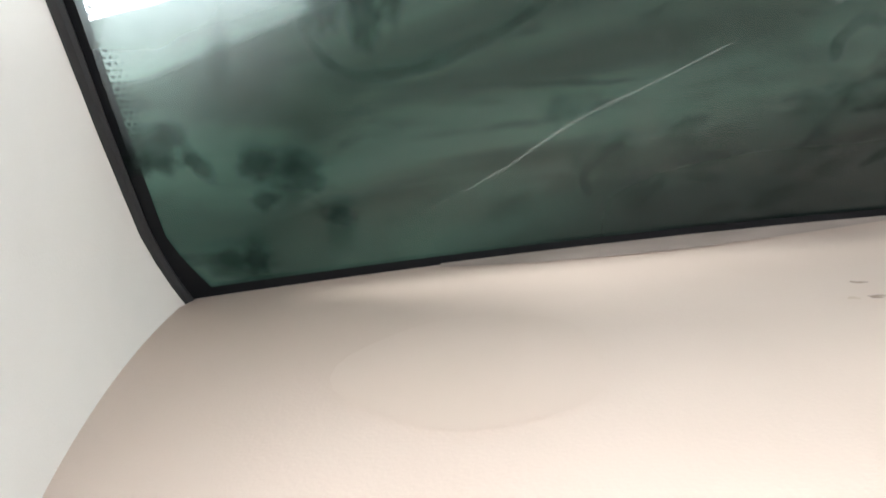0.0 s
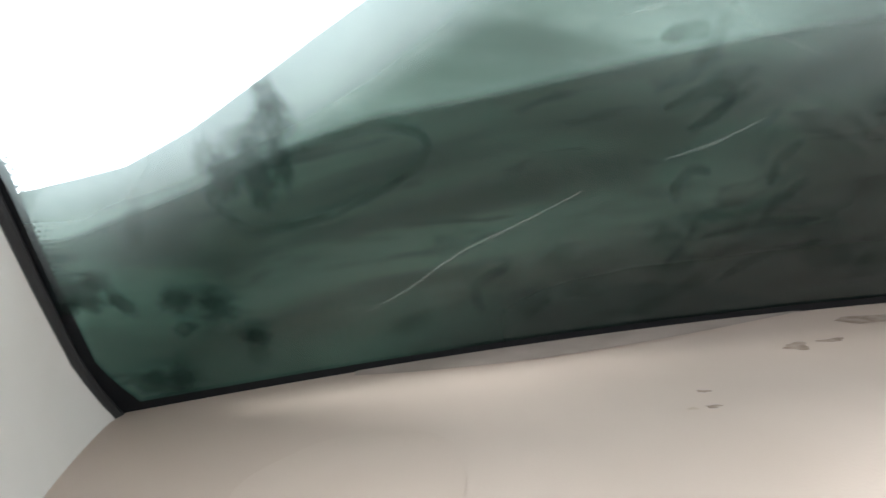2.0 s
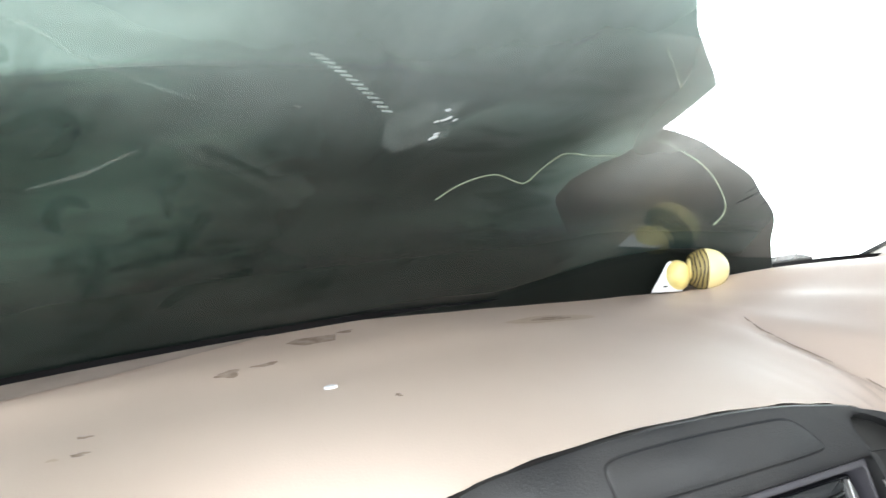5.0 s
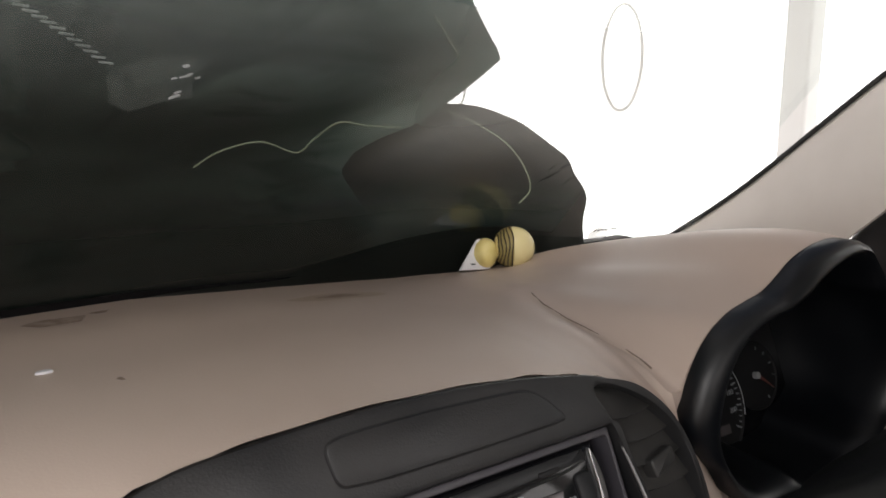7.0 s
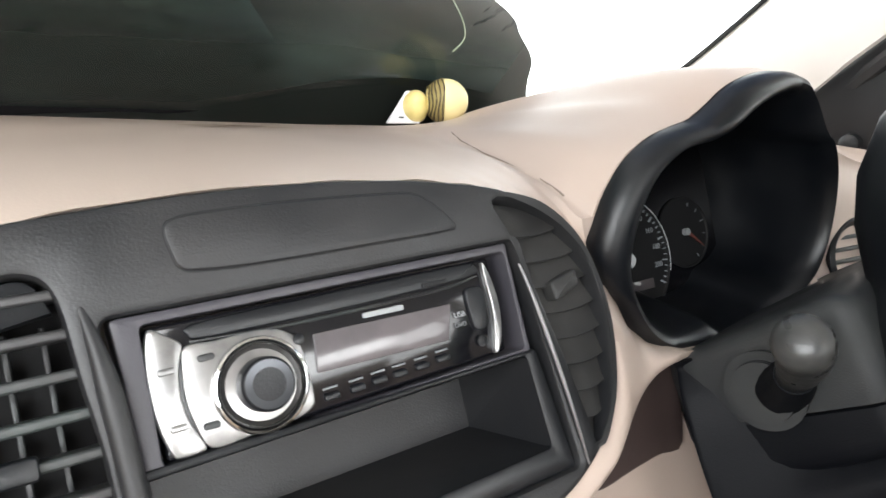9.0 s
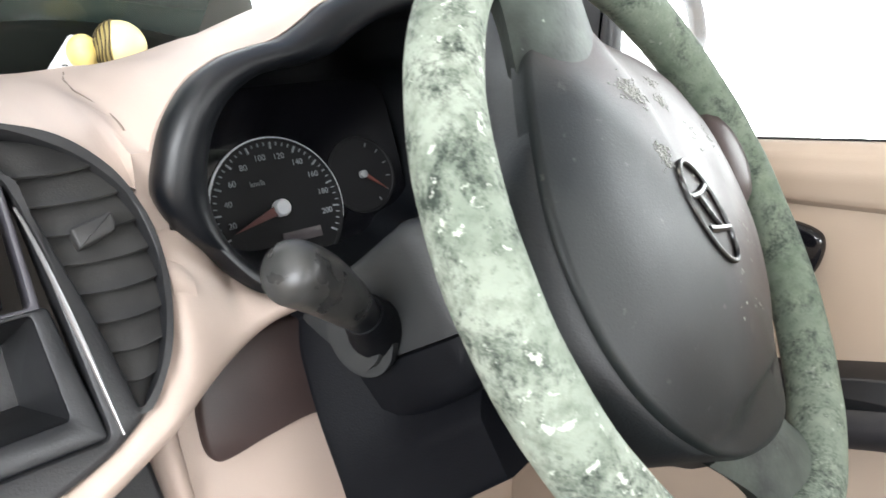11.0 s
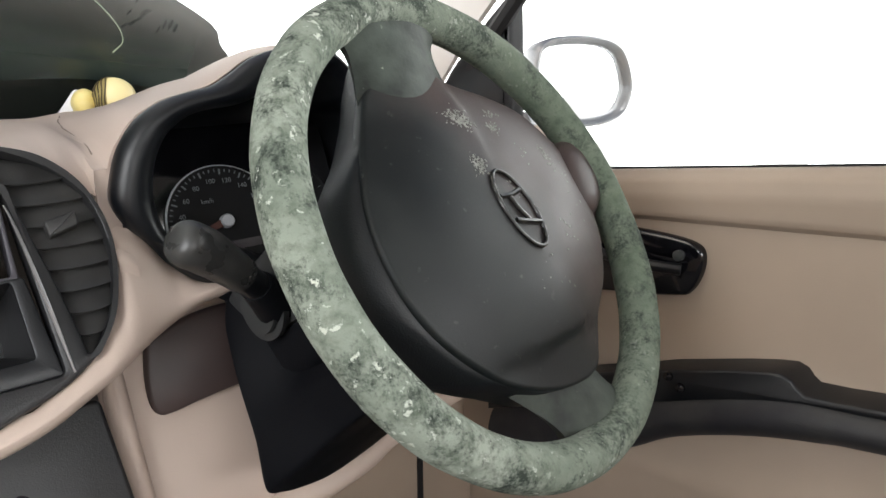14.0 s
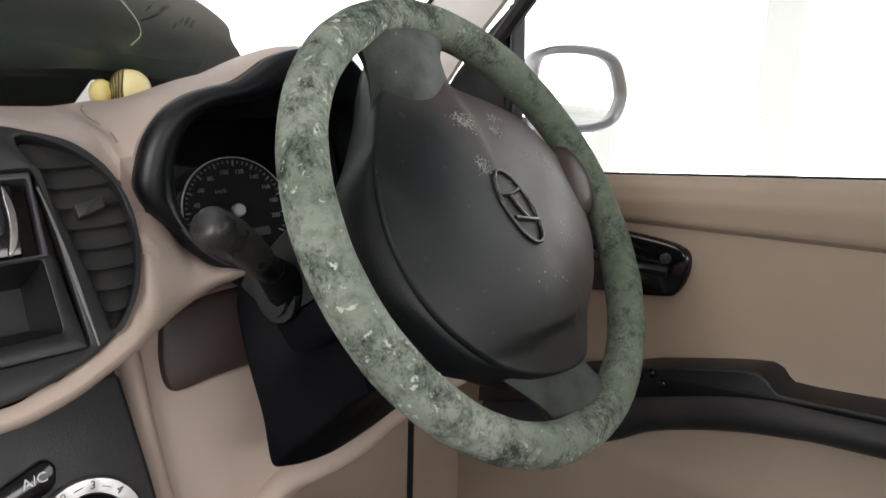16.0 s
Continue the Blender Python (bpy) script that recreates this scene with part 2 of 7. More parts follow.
def fade_towards_hem(m, full=0.55, end=0.3):
    """Fades a darkening sheet out towards its hem, which lies at the far end of the sheet's own first coordinate."""
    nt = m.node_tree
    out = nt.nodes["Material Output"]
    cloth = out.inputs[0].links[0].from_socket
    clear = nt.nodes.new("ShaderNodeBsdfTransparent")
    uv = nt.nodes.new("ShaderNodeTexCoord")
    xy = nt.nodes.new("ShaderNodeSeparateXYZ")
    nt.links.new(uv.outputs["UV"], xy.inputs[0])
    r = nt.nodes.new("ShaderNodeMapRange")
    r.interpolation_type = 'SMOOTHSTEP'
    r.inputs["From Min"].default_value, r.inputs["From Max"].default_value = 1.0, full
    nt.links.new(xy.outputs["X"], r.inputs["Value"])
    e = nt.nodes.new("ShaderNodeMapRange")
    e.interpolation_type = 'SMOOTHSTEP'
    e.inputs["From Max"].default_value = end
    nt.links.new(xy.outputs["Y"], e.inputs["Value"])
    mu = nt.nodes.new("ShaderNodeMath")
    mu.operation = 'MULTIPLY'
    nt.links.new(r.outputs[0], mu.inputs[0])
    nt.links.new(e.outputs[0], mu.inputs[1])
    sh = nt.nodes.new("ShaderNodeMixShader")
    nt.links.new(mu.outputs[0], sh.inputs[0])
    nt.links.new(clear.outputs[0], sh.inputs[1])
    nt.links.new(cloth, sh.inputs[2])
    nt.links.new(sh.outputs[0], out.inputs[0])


let_light_through(TARP, (0.525, 0.61, 0.56), 0.68, (0.295, 0.36, 0.325))
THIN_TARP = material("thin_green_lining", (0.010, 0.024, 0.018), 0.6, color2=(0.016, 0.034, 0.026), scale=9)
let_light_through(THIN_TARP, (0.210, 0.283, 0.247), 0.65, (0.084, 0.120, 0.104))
fade_towards_hem(THIN_TARP, 0.97, 0.55)
# dark lining for the added sheet that shades the lower screen
SOFT_TARP = material("soft_shade_lining", (0.008, 0.016, 0.013), 0.6, color2=(0.012, 0.022, 0.018), scale=9)
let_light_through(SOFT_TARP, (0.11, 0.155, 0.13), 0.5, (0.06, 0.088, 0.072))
fade_towards_hem(SOFT_TARP)
BUNDLE = material("dusty_dark_bundle_cloth", (0.008, 0.011, 0.009), 0.75, color2=(0.020, 0.023, 0.020), scale=8, mix=(0.4, 0.7), detail=6, color3=(0.004, 0.006, 0.005), scale2=30, mix3=(0.58, 0.75), bump=0.15, bump_scale=35, spec=0.12)
# opaque dark cloth for the added light blockers behind flap and roll
CORE = material("light_blocking_cloth", (0.005, 0.011, 0.009), 0.8, color2=(0.009, 0.017, 0.014), scale=9)
let_light_through(BUNDLE, (0.46, 0.46, 0.44), 0.62)
THREAD = material("pale_green_thread", (0.31, 0.36, 0.25), 0.7)
YELLOW = material("yellow_plastic", (0.82, 0.70, 0.30), 0.35, color2=(0.72, 0.58, 0.2), scale=40)
CREAM = material("cream_plastic", (0.80, 0.70, 0.36), 0.35)
BAND = material("striped_band", (0.30, 0.24, 0.09), 0.5)
STRIPE = material("dark_stripe", (0.06, 0.045, 0.02), 0.5)
PAPER = material("white_card", (0.72, 0.72, 0.74), 0.6)
SCUFF = material("brown_scuff", (0.27, 0.195, 0.15), 0.7, color2=(0.42, 0.33, 0.27), scale=120)
PALE_STAIN = material("faint_tan_stain", (0.545, 0.437, 0.365), 0.46, color2=(0.575, 0.463, 0.392), scale=9)
TAN = material("tan_stain", (0.50, 0.39, 0.30), 0.55, color2=(0.56, 0.44, 0.35), scale=30)
WHITE_PAINT = material("white_wall_paint", (0.82, 0.82, 0.80), 0.8, color2=(0.74, 0.74, 0.72), scale=1.5)
CONCRETE = material("pale_concrete", (0.55, 0.54, 0.52), 0.85, color2=(0.45, 0.44, 0.42), scale=3, bump=0.3, bump_scale=60)
HEADLINER = material("grey_headliner", (0.55, 0.53, 0.50), 0.9, bump=0.3, bump_scale=900)
CARPET = material("dark_carpet", (0.05, 0.045, 0.04), 0.95, bump=0.6, bump_scale=600)
MIRROR_SHELL = material("silver_mirror_shell", (0.26, 0.26, 0.27), 0.35, 0.5)
MIRROR = material("mirror_glass", (0.9, 0.9, 0.9), 0.03, 1.0)


def dusty_glass(name, dust, dust_lo, dust_hi, scale, tint=(0.93, 0.96, 0.95), streak=1.0):
    """Clear pane with a thin uneven film of dust."""
    m = bpy.data.materials.new(name)
    m.use_nodes = True
    nt = m.node_tree
    nt.nodes.clear()
    out = nt.nodes.new("ShaderNodeOutputMaterial")
    clear = nt.nodes.new("ShaderNodeBsdfTransparent")
    clear.inputs[0].default_value = (*tint, 1)
    gloss = nt.nodes.new("ShaderNodeBsdfGlossy")
    gloss.inputs["Roughness"].default_value = 0.015
    fres = nt.nodes.new("ShaderNodeFresnel")
    fres.inputs["IOR"].default_value = 1.5
    pane = nt.nodes.new("ShaderNodeMixShader")
    nt.links.new(fres.outputs[0], pane.inputs[0])
    nt.links.new(clear.outputs[0], pane.inputs[1])
    nt.links.new(gloss.outputs[0], pane.inputs[2])
    film = nt.nodes.new("ShaderNodeBsdfDiffuse")
    film.inputs[0].default_value = (*dust, 1)
    thru = nt.nodes.new("ShaderNodeBsdfTranslucent")
    thru.inputs[0].default_value = (*dust, 1)
    both = nt.nodes.new("ShaderNodeMixShader")
    both.inputs[0].default_value = 0.5
    nt.links.new(film.outputs[0], both.inputs[1])
    nt.links.new(thru.outputs[0], both.inputs[2])
    co = nt.nodes.new("ShaderNodeTexCoord")
    mp = nt.nodes.new("ShaderNodeMapping")
    mp.inputs["Rotation"].default_value = (0.4, 0.5, 0.3)
    mp.inputs["Scale"].default_value = (1, streak, streak)
    nt.links.new(co.outputs["Object"], mp.inputs["Vector"])
    no = nt.nodes.new("ShaderNodeTexNoise")
    no.inputs["Scale"].default_value, no.inputs["Detail"].default_value = scale, 6
    no.inputs["Distortion"].default_value = 0.6
    nt.links.new(mp.outputs[0], no.inputs["Vector"])
    mr = nt.nodes.new("ShaderNodeMapRange")
    mr.inputs["From Min"].default_value, mr.inputs["From Max"].default_value = 0.3, 0.7
    mr.inputs["To Min"].default_value, mr.inputs["To Max"].default_value = dust_lo, dust_hi
    nt.links.new(no.outputs["Fac"], mr.inputs["Value"])
    mix = nt.nodes.new("ShaderNodeMixShader")
    nt.links.new(mr.outputs[0], mix.inputs[0])
    nt.links.new(pane.outputs[0], mix.inputs[1])
    nt.links.new(both.outputs[0], mix.inputs[2])
    nt.links.new(mix.outputs[0], out.inputs[0])
    return m


def film(name, color, opacity, scale=120, spread=0.3):
    """Thin uneven smear on glass: partly see-through."""
    m = bpy.data.materials.new(name)
    m.use_nodes = True
    nt = m.node_tree
    nt.nodes.clear()
    out = nt.nodes.new("ShaderNodeOutputMaterial")
    clear = nt.nodes.new("ShaderNodeBsdfTransparent")
    d1 = nt.nodes.new("ShaderNodeBsdfDiffuse")
    d2 = nt.nodes.new("ShaderNodeBsdfTranslucent")
    d1.inputs[0].default_value = d2.inputs[0].default_value = (*color, 1)
    d = nt.nodes.new("ShaderNodeMixShader")
    d.inputs[0].default_value = 0.5
    nt.links.new(d1.outputs[0], d.inputs[1])
    nt.links.new(d2.outputs[0], d.inputs[2])
    co = nt.nodes.new("ShaderNodeTexCoord")
    no = nt.nodes.new("ShaderNodeTexNoise")
    no.inputs["Scale"].default_value, no.inputs["Detail"].default_value = scale, 5
    nt.links.new(co.outputs["Object"], no.inputs["Vector"])
    mr = nt.nodes.new("ShaderNodeMapRange")
    mr.inputs["From Min"].default_value, mr.inputs["From Max"].default_value = 0.3, 0.7
    mr.inputs["To Min"].default_value, mr.inputs["To Max"].default_value = max(0, opacity - spread), min(1, opacity + spread)
    nt.links.new(no.outputs["Fac"], mr.inputs["Value"])
    # thins out unevenly towards the rim, where the mesh's own first coordinate is 1
    xy = nt.nodes.new("ShaderNodeSeparateXYZ")
    nt.links.new(co.outputs["UV"], xy.inputs[0])
    ragged = nt.nodes.new("ShaderNodeTexNoise")
    ragged.inputs["Scale"].default_value, ragged.inputs["Detail"].default_value = 70, 4
    nt.links.new(co.outputs["Object"], ragged.inputs["Vector"])
    add = nt.nodes.new("ShaderNodeMath")
    add.operation = 'MULTIPLY_ADD'
    add.inputs[1].default_value = 0.9
    nt.links.new(ragged.outputs["Fac"], add.inputs[0])
    nt.links.new(xy.outputs["X"], add.inputs[2])
    rimfade = nt.nodes.new("ShaderNodeMapRange")
    rimfade.interpolation_type = 'SMOOTHSTEP'
    rimfade.inputs["From Min"].default_value, rimfade.inputs["From Max"].default_value = 1.35, 0.75
    nt.links.new(add.outputs[0], rimfade.inputs["Value"])
    amount = nt.nodes.new("ShaderNodeMath")
    amount.operation = 'MULTIPLY'
    nt.links.new(mr.outputs[0], amount.inputs[0])
    nt.links.new(rimfade.outputs[0], amount.inputs[1])
    mix = nt.nodes.new("ShaderNodeMixShader")
    nt.links.new(amount.outputs[0], mix.inputs[0])
    nt.links.new(clear.outputs[0], mix.inputs[1])
    nt.links.new(d.outputs[0], mix.inputs[2])
    nt.links.new(mix.outputs[0], out.inputs[0])
    return m


def soft_film(name, color, center, radii, opacity, scale=14):
    """Patch of painted glare on the glass that thins out towards its rim."""
    m = film(name, color, opacity, scale, 0.0)
    nt = m.node_tree
    co = nt.nodes["Texture Coordinate"]
    mp = nt.nodes.new("ShaderNodeMapping")
    mp.vector_type = 'TEXTURE'
    mp.inputs["Location"].default_value, mp.inputs["Scale"].default_value = center, radii
    nt.links.new(co.outputs["Object"], mp.inputs["Vector"])
    gr = nt.nodes.new("ShaderNodeTexGradient")
    gr.gradient_type = 'SPHERICAL'
    nt.links.new(mp.outputs[0], gr.inputs["Vector"])
    sm = nt.nodes.new("ShaderNodeMapRange")
    sm.interpolation_type = 'SMOOTHSTEP'
    sm.inputs["From Max"].default_value = 0.65
    nt.links.new(gr.outputs["Fac"], sm.inputs["Value"])
    mr = nt.nodes["Map Range"]
    mr.inputs["To Min"].default_value, mr.inputs["To Max"].default_value = opacity * 0.75, opacity * 1.15
    mu = nt.nodes.new("ShaderNodeMath")
    mu.operation = 'MULTIPLY'
    nt.links.new(sm.outputs[0], mu.inputs[0])
    nt.links.new(mr.outputs[0], mu.inputs[1])
    nt.links.new(mu.outputs[0], nt.nodes["Mix Shader.001"].inputs[0])
    return m


def rim_film(name, color, lo=0.42, hi=0.62):
    """Film, for dust and painted glare alike, that thickens along one rim; the strip's own coordinates give the
    distance from it.
    """
    m = film(name, color, 1.0, 9, 0.0)
    nt = m.node_tree
    xy = nt.nodes.new("ShaderNodeSeparateXYZ")
    nt.links.new(nt.nodes["Texture Coordinate"].outputs["UV"], xy.inputs[0])
    sm = nt.nodes.new("ShaderNodeMapRange")
    sm.interpolation_type = 'SMOOTHERSTEP'
    sm.inputs["From Min"].default_value, sm.inputs["From Max"].default_value = 1.0, 0.35
    nt.links.new(xy.outputs["X"], sm.inputs["Value"])
    ends = nt.nodes.new("ShaderNodeMapRange")
    ends.interpolation_type = 'SMOOTHSTEP'
    ends.inputs["From Max"].default_value = 0.25
    nt.links.new(xy.outputs["Y"], ends.inputs["Value"])
    mr = nt.nodes["Map Range"]
    mr.inputs["To Min"].default_value, mr.inputs["To Max"].default_value = lo, hi
    last = sm.outputs[0]
    for other in (ends.outputs[0], mr.outputs[0]):
        mu = nt.nodes.new("ShaderNodeMath")
        mu.operation = 'MULTIPLY'
        nt.links.new(last, mu.inputs[0])
        nt.links.new(other, mu.inputs[1])
        last = mu.outputs[0]
    nt.links.new(last, nt.nodes["Mix Shader.001"].inputs[0])
    return m


GLASS = dusty_glass("dusty_windscreen_glass", (0.60, 0.68, 0.64), 0.003, 0.022, 7, streak=0.35)
SIDE_GLASS = dusty_glass("side_window_glass", (0.7, 0.7, 0.7), 0.01, 0.04, 9)
DARK_SMEAR = film("dark_wiped_smear", (0.018, 0.030, 0.024), 0.46, 45, 0.2)
FAINT_SMEAR = film("faint_wiped_smear", (0.018, 0.032, 0.026), 0.26, 60, 0.16)
DULL_SMEAR = film("dull_wiped_smear", (0.020, 0.034, 0.028), 0.17, 60, 0.12)
FAINT_STREAK = film("faint_dust_streak", (0.60, 0.66, 0.60), 0.045, 300, 0.04)
PALE_SCRATCH = film("pale_dust_streak", (0.56, 0.62, 0.57), 0.15, 420, 0.22)
FRIT = material("black_frit", (0.004, 0.004, 0.005), 0.65, spec=0.2)

# ---- mesh helpers ----


def thing(name, at, label, category, group="", kind=""):
    ob = new(name)
    ob.location = at
    ob.empty_display_size = 0.05
    return tagged(ob, label, category, group, kind)


def finish(bm, mat, name, smooth=40, toward=None):
    bmesh.ops.recalc_face_normals(bm, faces=bm.faces)
    if toward and sum((f.normal.dot(Vector(toward)) for f in bm.faces)) < 0:
        bmesh.ops.reverse_faces(bm, faces=bm.faces)
    me = bpy.data.meshes.new(name)
    if smooth:
        for f in bm.faces:
            f.smooth = True
        for e in bm.edges:
            if len(e.link_faces) == 2 and e.calc_face_angle(0) > radians(smooth):
                e.smooth = False
    bm.to_mesh(me)
    bm.free()
    me.materials.append(mat)
    return me


def part(name, bm, mat, parent, label="", smooth=40, toward=None):
    ob = new(name, finish(bm, mat, name, smooth, toward))
    ob.parent = parent
    if parent.type == 'EMPTY':
        ob.matrix_parent_inverse = Matrix.Translation(parent.location).inverted()
    return tagged(ob, label)


def solo(name, bm, mat, label, category, group="", kind="", smooth=40, toward=None):
    return tagged(new(name, finish(bm, mat, name, smooth, toward)), label, category, group, kind)


def spline(pts, n, closed=False):
    """Catmull-Rom curve through pts, n samples."""
    P = [Vector(p) for p in pts]
    k = len(P)
    segs = k if closed else k - 1
    out = []
    for i in range(n):
        s = i * segs / (n if closed else n - 1)
        j = min(int(s), segs - 1)
        f = s - j
        g = (lambda q: P[q % k]) if closed else (lambda q: P[max(0, min(k - 1, q))])
        a, b, c, d = g(j - 1), g(j), g(j + 1), g(j + 2)
        out.append(0.5 * (2 * b + (c - a) * f + (2 * a - 5 * b + 4 * c - d) * f * f + (3 * b - a - 3 * c + d) * f ** 3))
    return out


def curve1(xs, ys):
    """Smooth function through the given values."""
    def f(x):
        if x <= xs[0]:
            return ys[0]
        for i in range(len(xs) - 1):
            if x <= xs[i + 1]:
                t = (x - xs[i]) / (xs[i + 1] - xs[i])
                t = t * t * (3 - 2 * t)
                return ys[i] + (ys[i + 1] - ys[i]) * t
        return ys[-1]
    return f


def flow(xs, ys):
    """Function through the given values without flat spots."""
    c = spline([(x, y, 0) for x, y in zip(xs, ys)], 300)
    px, py = [p.x for p in c], [p.y for p in c]
    return lambda x: float(np.interp(x, px, py))


def rounded(pts, r, n=4):
    """Polygon with its corners rounded."""
    P = [Vector((p[0], p[1])) for p in pts]
    out = []
    for i, p in enumerate(P):
        a, b = P[i - 1] - p, P[(i + 1) % len(P)] - p
        ra = min(r, a.length * 0.45, b.length * 0.45)
        s, e = p + a.normalized() * ra, p + b.normalized() * ra
        for k in range(n + 1):
            t = k / n
            out.append((1 - t) ** 2 * s + 2 * t * (1 - t) * p + t * t * e)
    return out


def inset(poly, d):
    """Polygon moved inwards by d."""
    P = [Vector((p[0], p[1])) for p in poly]
    area = sum(P[i - 1].cross(P[i]) for i in range(len(P)))
    sg = 1 if area > 0 else -1
    out = []
    for i, p in enumerate(P):
        a, b = (p - P[i - 1]), (P[(i + 1) % len(P)] - p)
        na, nb = Vector((-a.y, a.x)), Vector((-b.y, b.x))
        nn = (na.normalized() if na.length else na) + (nb.normalized() if nb.length else nb)
        if nn.length > 1e-9:
            nn.normalize()
        out.append(p + nn * d * sg)
    return out


def ring(bm, poly, w, M):
    return [bm.verts.new(M @ Vector((p[0], p[1], w))) for p in poly]


def bridge(bm, a, b, closed=True):
    n = len(a)
    for i in range(n if closed else n - 1):
        j = (i + 1) % n
        bm.faces.new((a[i], a[j], b[j], b[i]))


def slab(poly, w0, w1, M, bevel=0.001, bm=None, crown=0.0):
    """Solid of the outline between depths w0 (back) and w1 (front), front edge bevelled, front crowned."""
    bm = bm or bmesh.new()
    r = [ring(bm, poly, w0, M), ring(bm, poly, w1 - bevel, M), ring(bm, inset(poly, bevel * 0.35), w1 - bevel * 0.3, M), ring(bm, inset(poly, bevel), w1, M)]
    for a, b in zip(r, r[1:]):
        bridge(bm, a, b)
    if crown:
        c = sum((Vector((p[0], p[1])) for p in poly), Vector((0, 0))) / len(poly)
        prev = r[-1]
        q0 = inset(poly, bevel)
        for f in (0.85, 0.65, 0.4, 0.15):
            q = [c + (p - c) * f for p in q0]
            nr = ring(bm, q, w1 + crown * (1 - f * f), M)
            bridge(bm, prev, nr)
            prev = nr
        bm.faces.new(prev)
    else:
        bm.faces.new(r[-1])
    bm.faces.new(r[0][::-1])
    return bm


def plate(outline, holes, w, depth, M, bevel=0.0015, hole_depth=None, shape=None):
    """Plate with real openings; edges rounded at the front."""
    bm = bmesh.new()
    hole_depth = hole_depth or depth
    front = []
    fr = ring(bm, inset(outline, bevel), w, M)
    front.append(fr)
    a = ring(bm, inset(outline, bevel * 0.3), w - bevel * 0.3, M)
    b = ring(bm, outline, w - bevel, M)
    c = ring(bm, outline, w - depth, M)
    bridge(bm, fr, a), bridge(bm, a, b), bridge(bm, b, c)
    for h in holes:
        hf = ring(bm, inset(h, -bevel), w, M)
        ha = ring(bm, inset(h, -bevel * 0.3), w - bevel * 0.3, M)
        hb = ring(bm, h, w - bevel, M)
        hc = ring(bm, h, w - hole_depth, M)
        bridge(bm, hf, ha), bridge(bm, ha, hb), bridge(bm, hb, hc)
        front.append(hf)
    edges = []
    for r in front:
        for i in range(len(r)):
            edges.append(bm.edges.get((r[i], r[(i + 1) % len(r)])))
    bmesh.ops.triangle_fill(bm, use_beauty=True, use_dissolve=False, edges=edges)
    return bm


def tube(path, radius, sides=10, bm=None, closed=False, cap=True, flat=1.0):
    """Round bar along a path; radius may be a function of 0..1."""
    bm = bm or bmesh.new()
    P = [Vector(p) for p in path]
    n = len(P)
    rings = []
    up = Vector((0.13, 0.27, 0.95)).normalized()
    for i, p in enumerate(P):
        d = (P[(i + 1) % n] - P[i - 1]) if closed else (P[min(i + 1, n - 1)] - P[max(i - 1, 0)])
        d.normalize()
        a = d.cross(up)
        if a.length < 0.05:
            a = d.cross(Vector((1, 0, 0)))
        a.normalize()
        b = d.cross(a)
        r = radius(i / max(1, n - 1)) if callable(radius) else radius
        rings.append([bm.verts.new(p + (a * math.cos(2 * math.pi * k / sides) + b * flat * math.sin(2 * math.pi * k / sides)) * r) for k in range(sides)])
    for i in range(n if closed else n - 1):
        bridge(bm, rings[i], rings[(i + 1) % n])
    if cap and not closed:
        bm.faces.new(rings[0][::-1]), bm.faces.new(rings[-1])
    return bm


def lathe(profile, M, sides=24, bm=None):
    """Turned solid: profile of (radius, height) along the local z."""
    bm = bm or bmesh.new()
    rings = []
    for r, h in profile:
        rings.append([bm.verts.new(M @ Vector((r * math.cos(2 * math.pi * k / sides), r * math.sin(2 * math.pi * k / sides), h))) for k in range(sides)])
    for a, b in zip(rings, rings[1:]):
        bridge(bm, a, b)
    bm.faces.new(rings[0][::-1]), bm.faces.new(rings[-1])
    return bm


def sheet(fn, nu, nv, thick=0.0, bm=None):
    """Surface fn(u, v) over 0..1; thick adds a back side along the surface normal."""
    bm = bm or bmesh.new()
    pts = [[Vector(fn(i / nu, j / nv)) for j in range(nv + 1)] for i in range(nu + 1)]
    g = [[bm.verts.new(p) for p in row] for row in pts]
    for i in range(nu):
        for j in range(nv):
            bm.faces.new((g[i][j], g[i + 1][j], g[i + 1][j + 1], g[i][j + 1]))
    if thick:
        back = []
        for i in range(nu + 1):
            row = []
            for j in range(nv + 1):
                du = pts[min(i + 1, nu)][j] - pts[max(i - 1, 0)][j]
                dv = pts[i][min(j + 1, nv)] - pts[i][max(j - 1, 0)]
                nn = du.cross(dv)
                if nn.length > 1e-12:
                    nn.normalize()
                row.append(bm.verts.new(pts[i][j] - nn * thick))
            back.append(row)
        for i in range(nu):
            for j in range(nv):
                bm.faces.new((back[i][j], back[i][j + 1], back[i + 1][j + 1], back[i + 1][j]))
        for i in range(nu):
            for j in (0, nv):
                bm.faces.new((g[i][j], g[i + 1][j], back[i + 1][j], back[i][j]))
        for j in range(nv):
            for i in (0, nu):
                bm.faces.new((g[i][j], g[i][j + 1], back[i][j + 1], back[i][j]))
    return bm


def uv_sheet(fn, nu, nv):
    """Surface fn(u, v) that carries u and v as its own coordinates."""
    bm = bmesh.new()
    uv = bm.loops.layers.uv.new("along")
    grid = [[bm.verts.new(fn(i / nu, j / nv)) for j in range(nv + 1)] for i in range(nu + 1)]
    for i in range(nu):
        for j in range(nv):
            f = bm.faces.new((grid[i][j], grid[i + 1][j], grid[i + 1][j + 1], grid[i][j + 1]))
            for lp, (p, q) in zip(f.loops, ((i, j), (i + 1, j), (i + 1, j + 1), (i, j + 1))):
                lp[uv].uv = (p / nu, q / nv)
    return bm


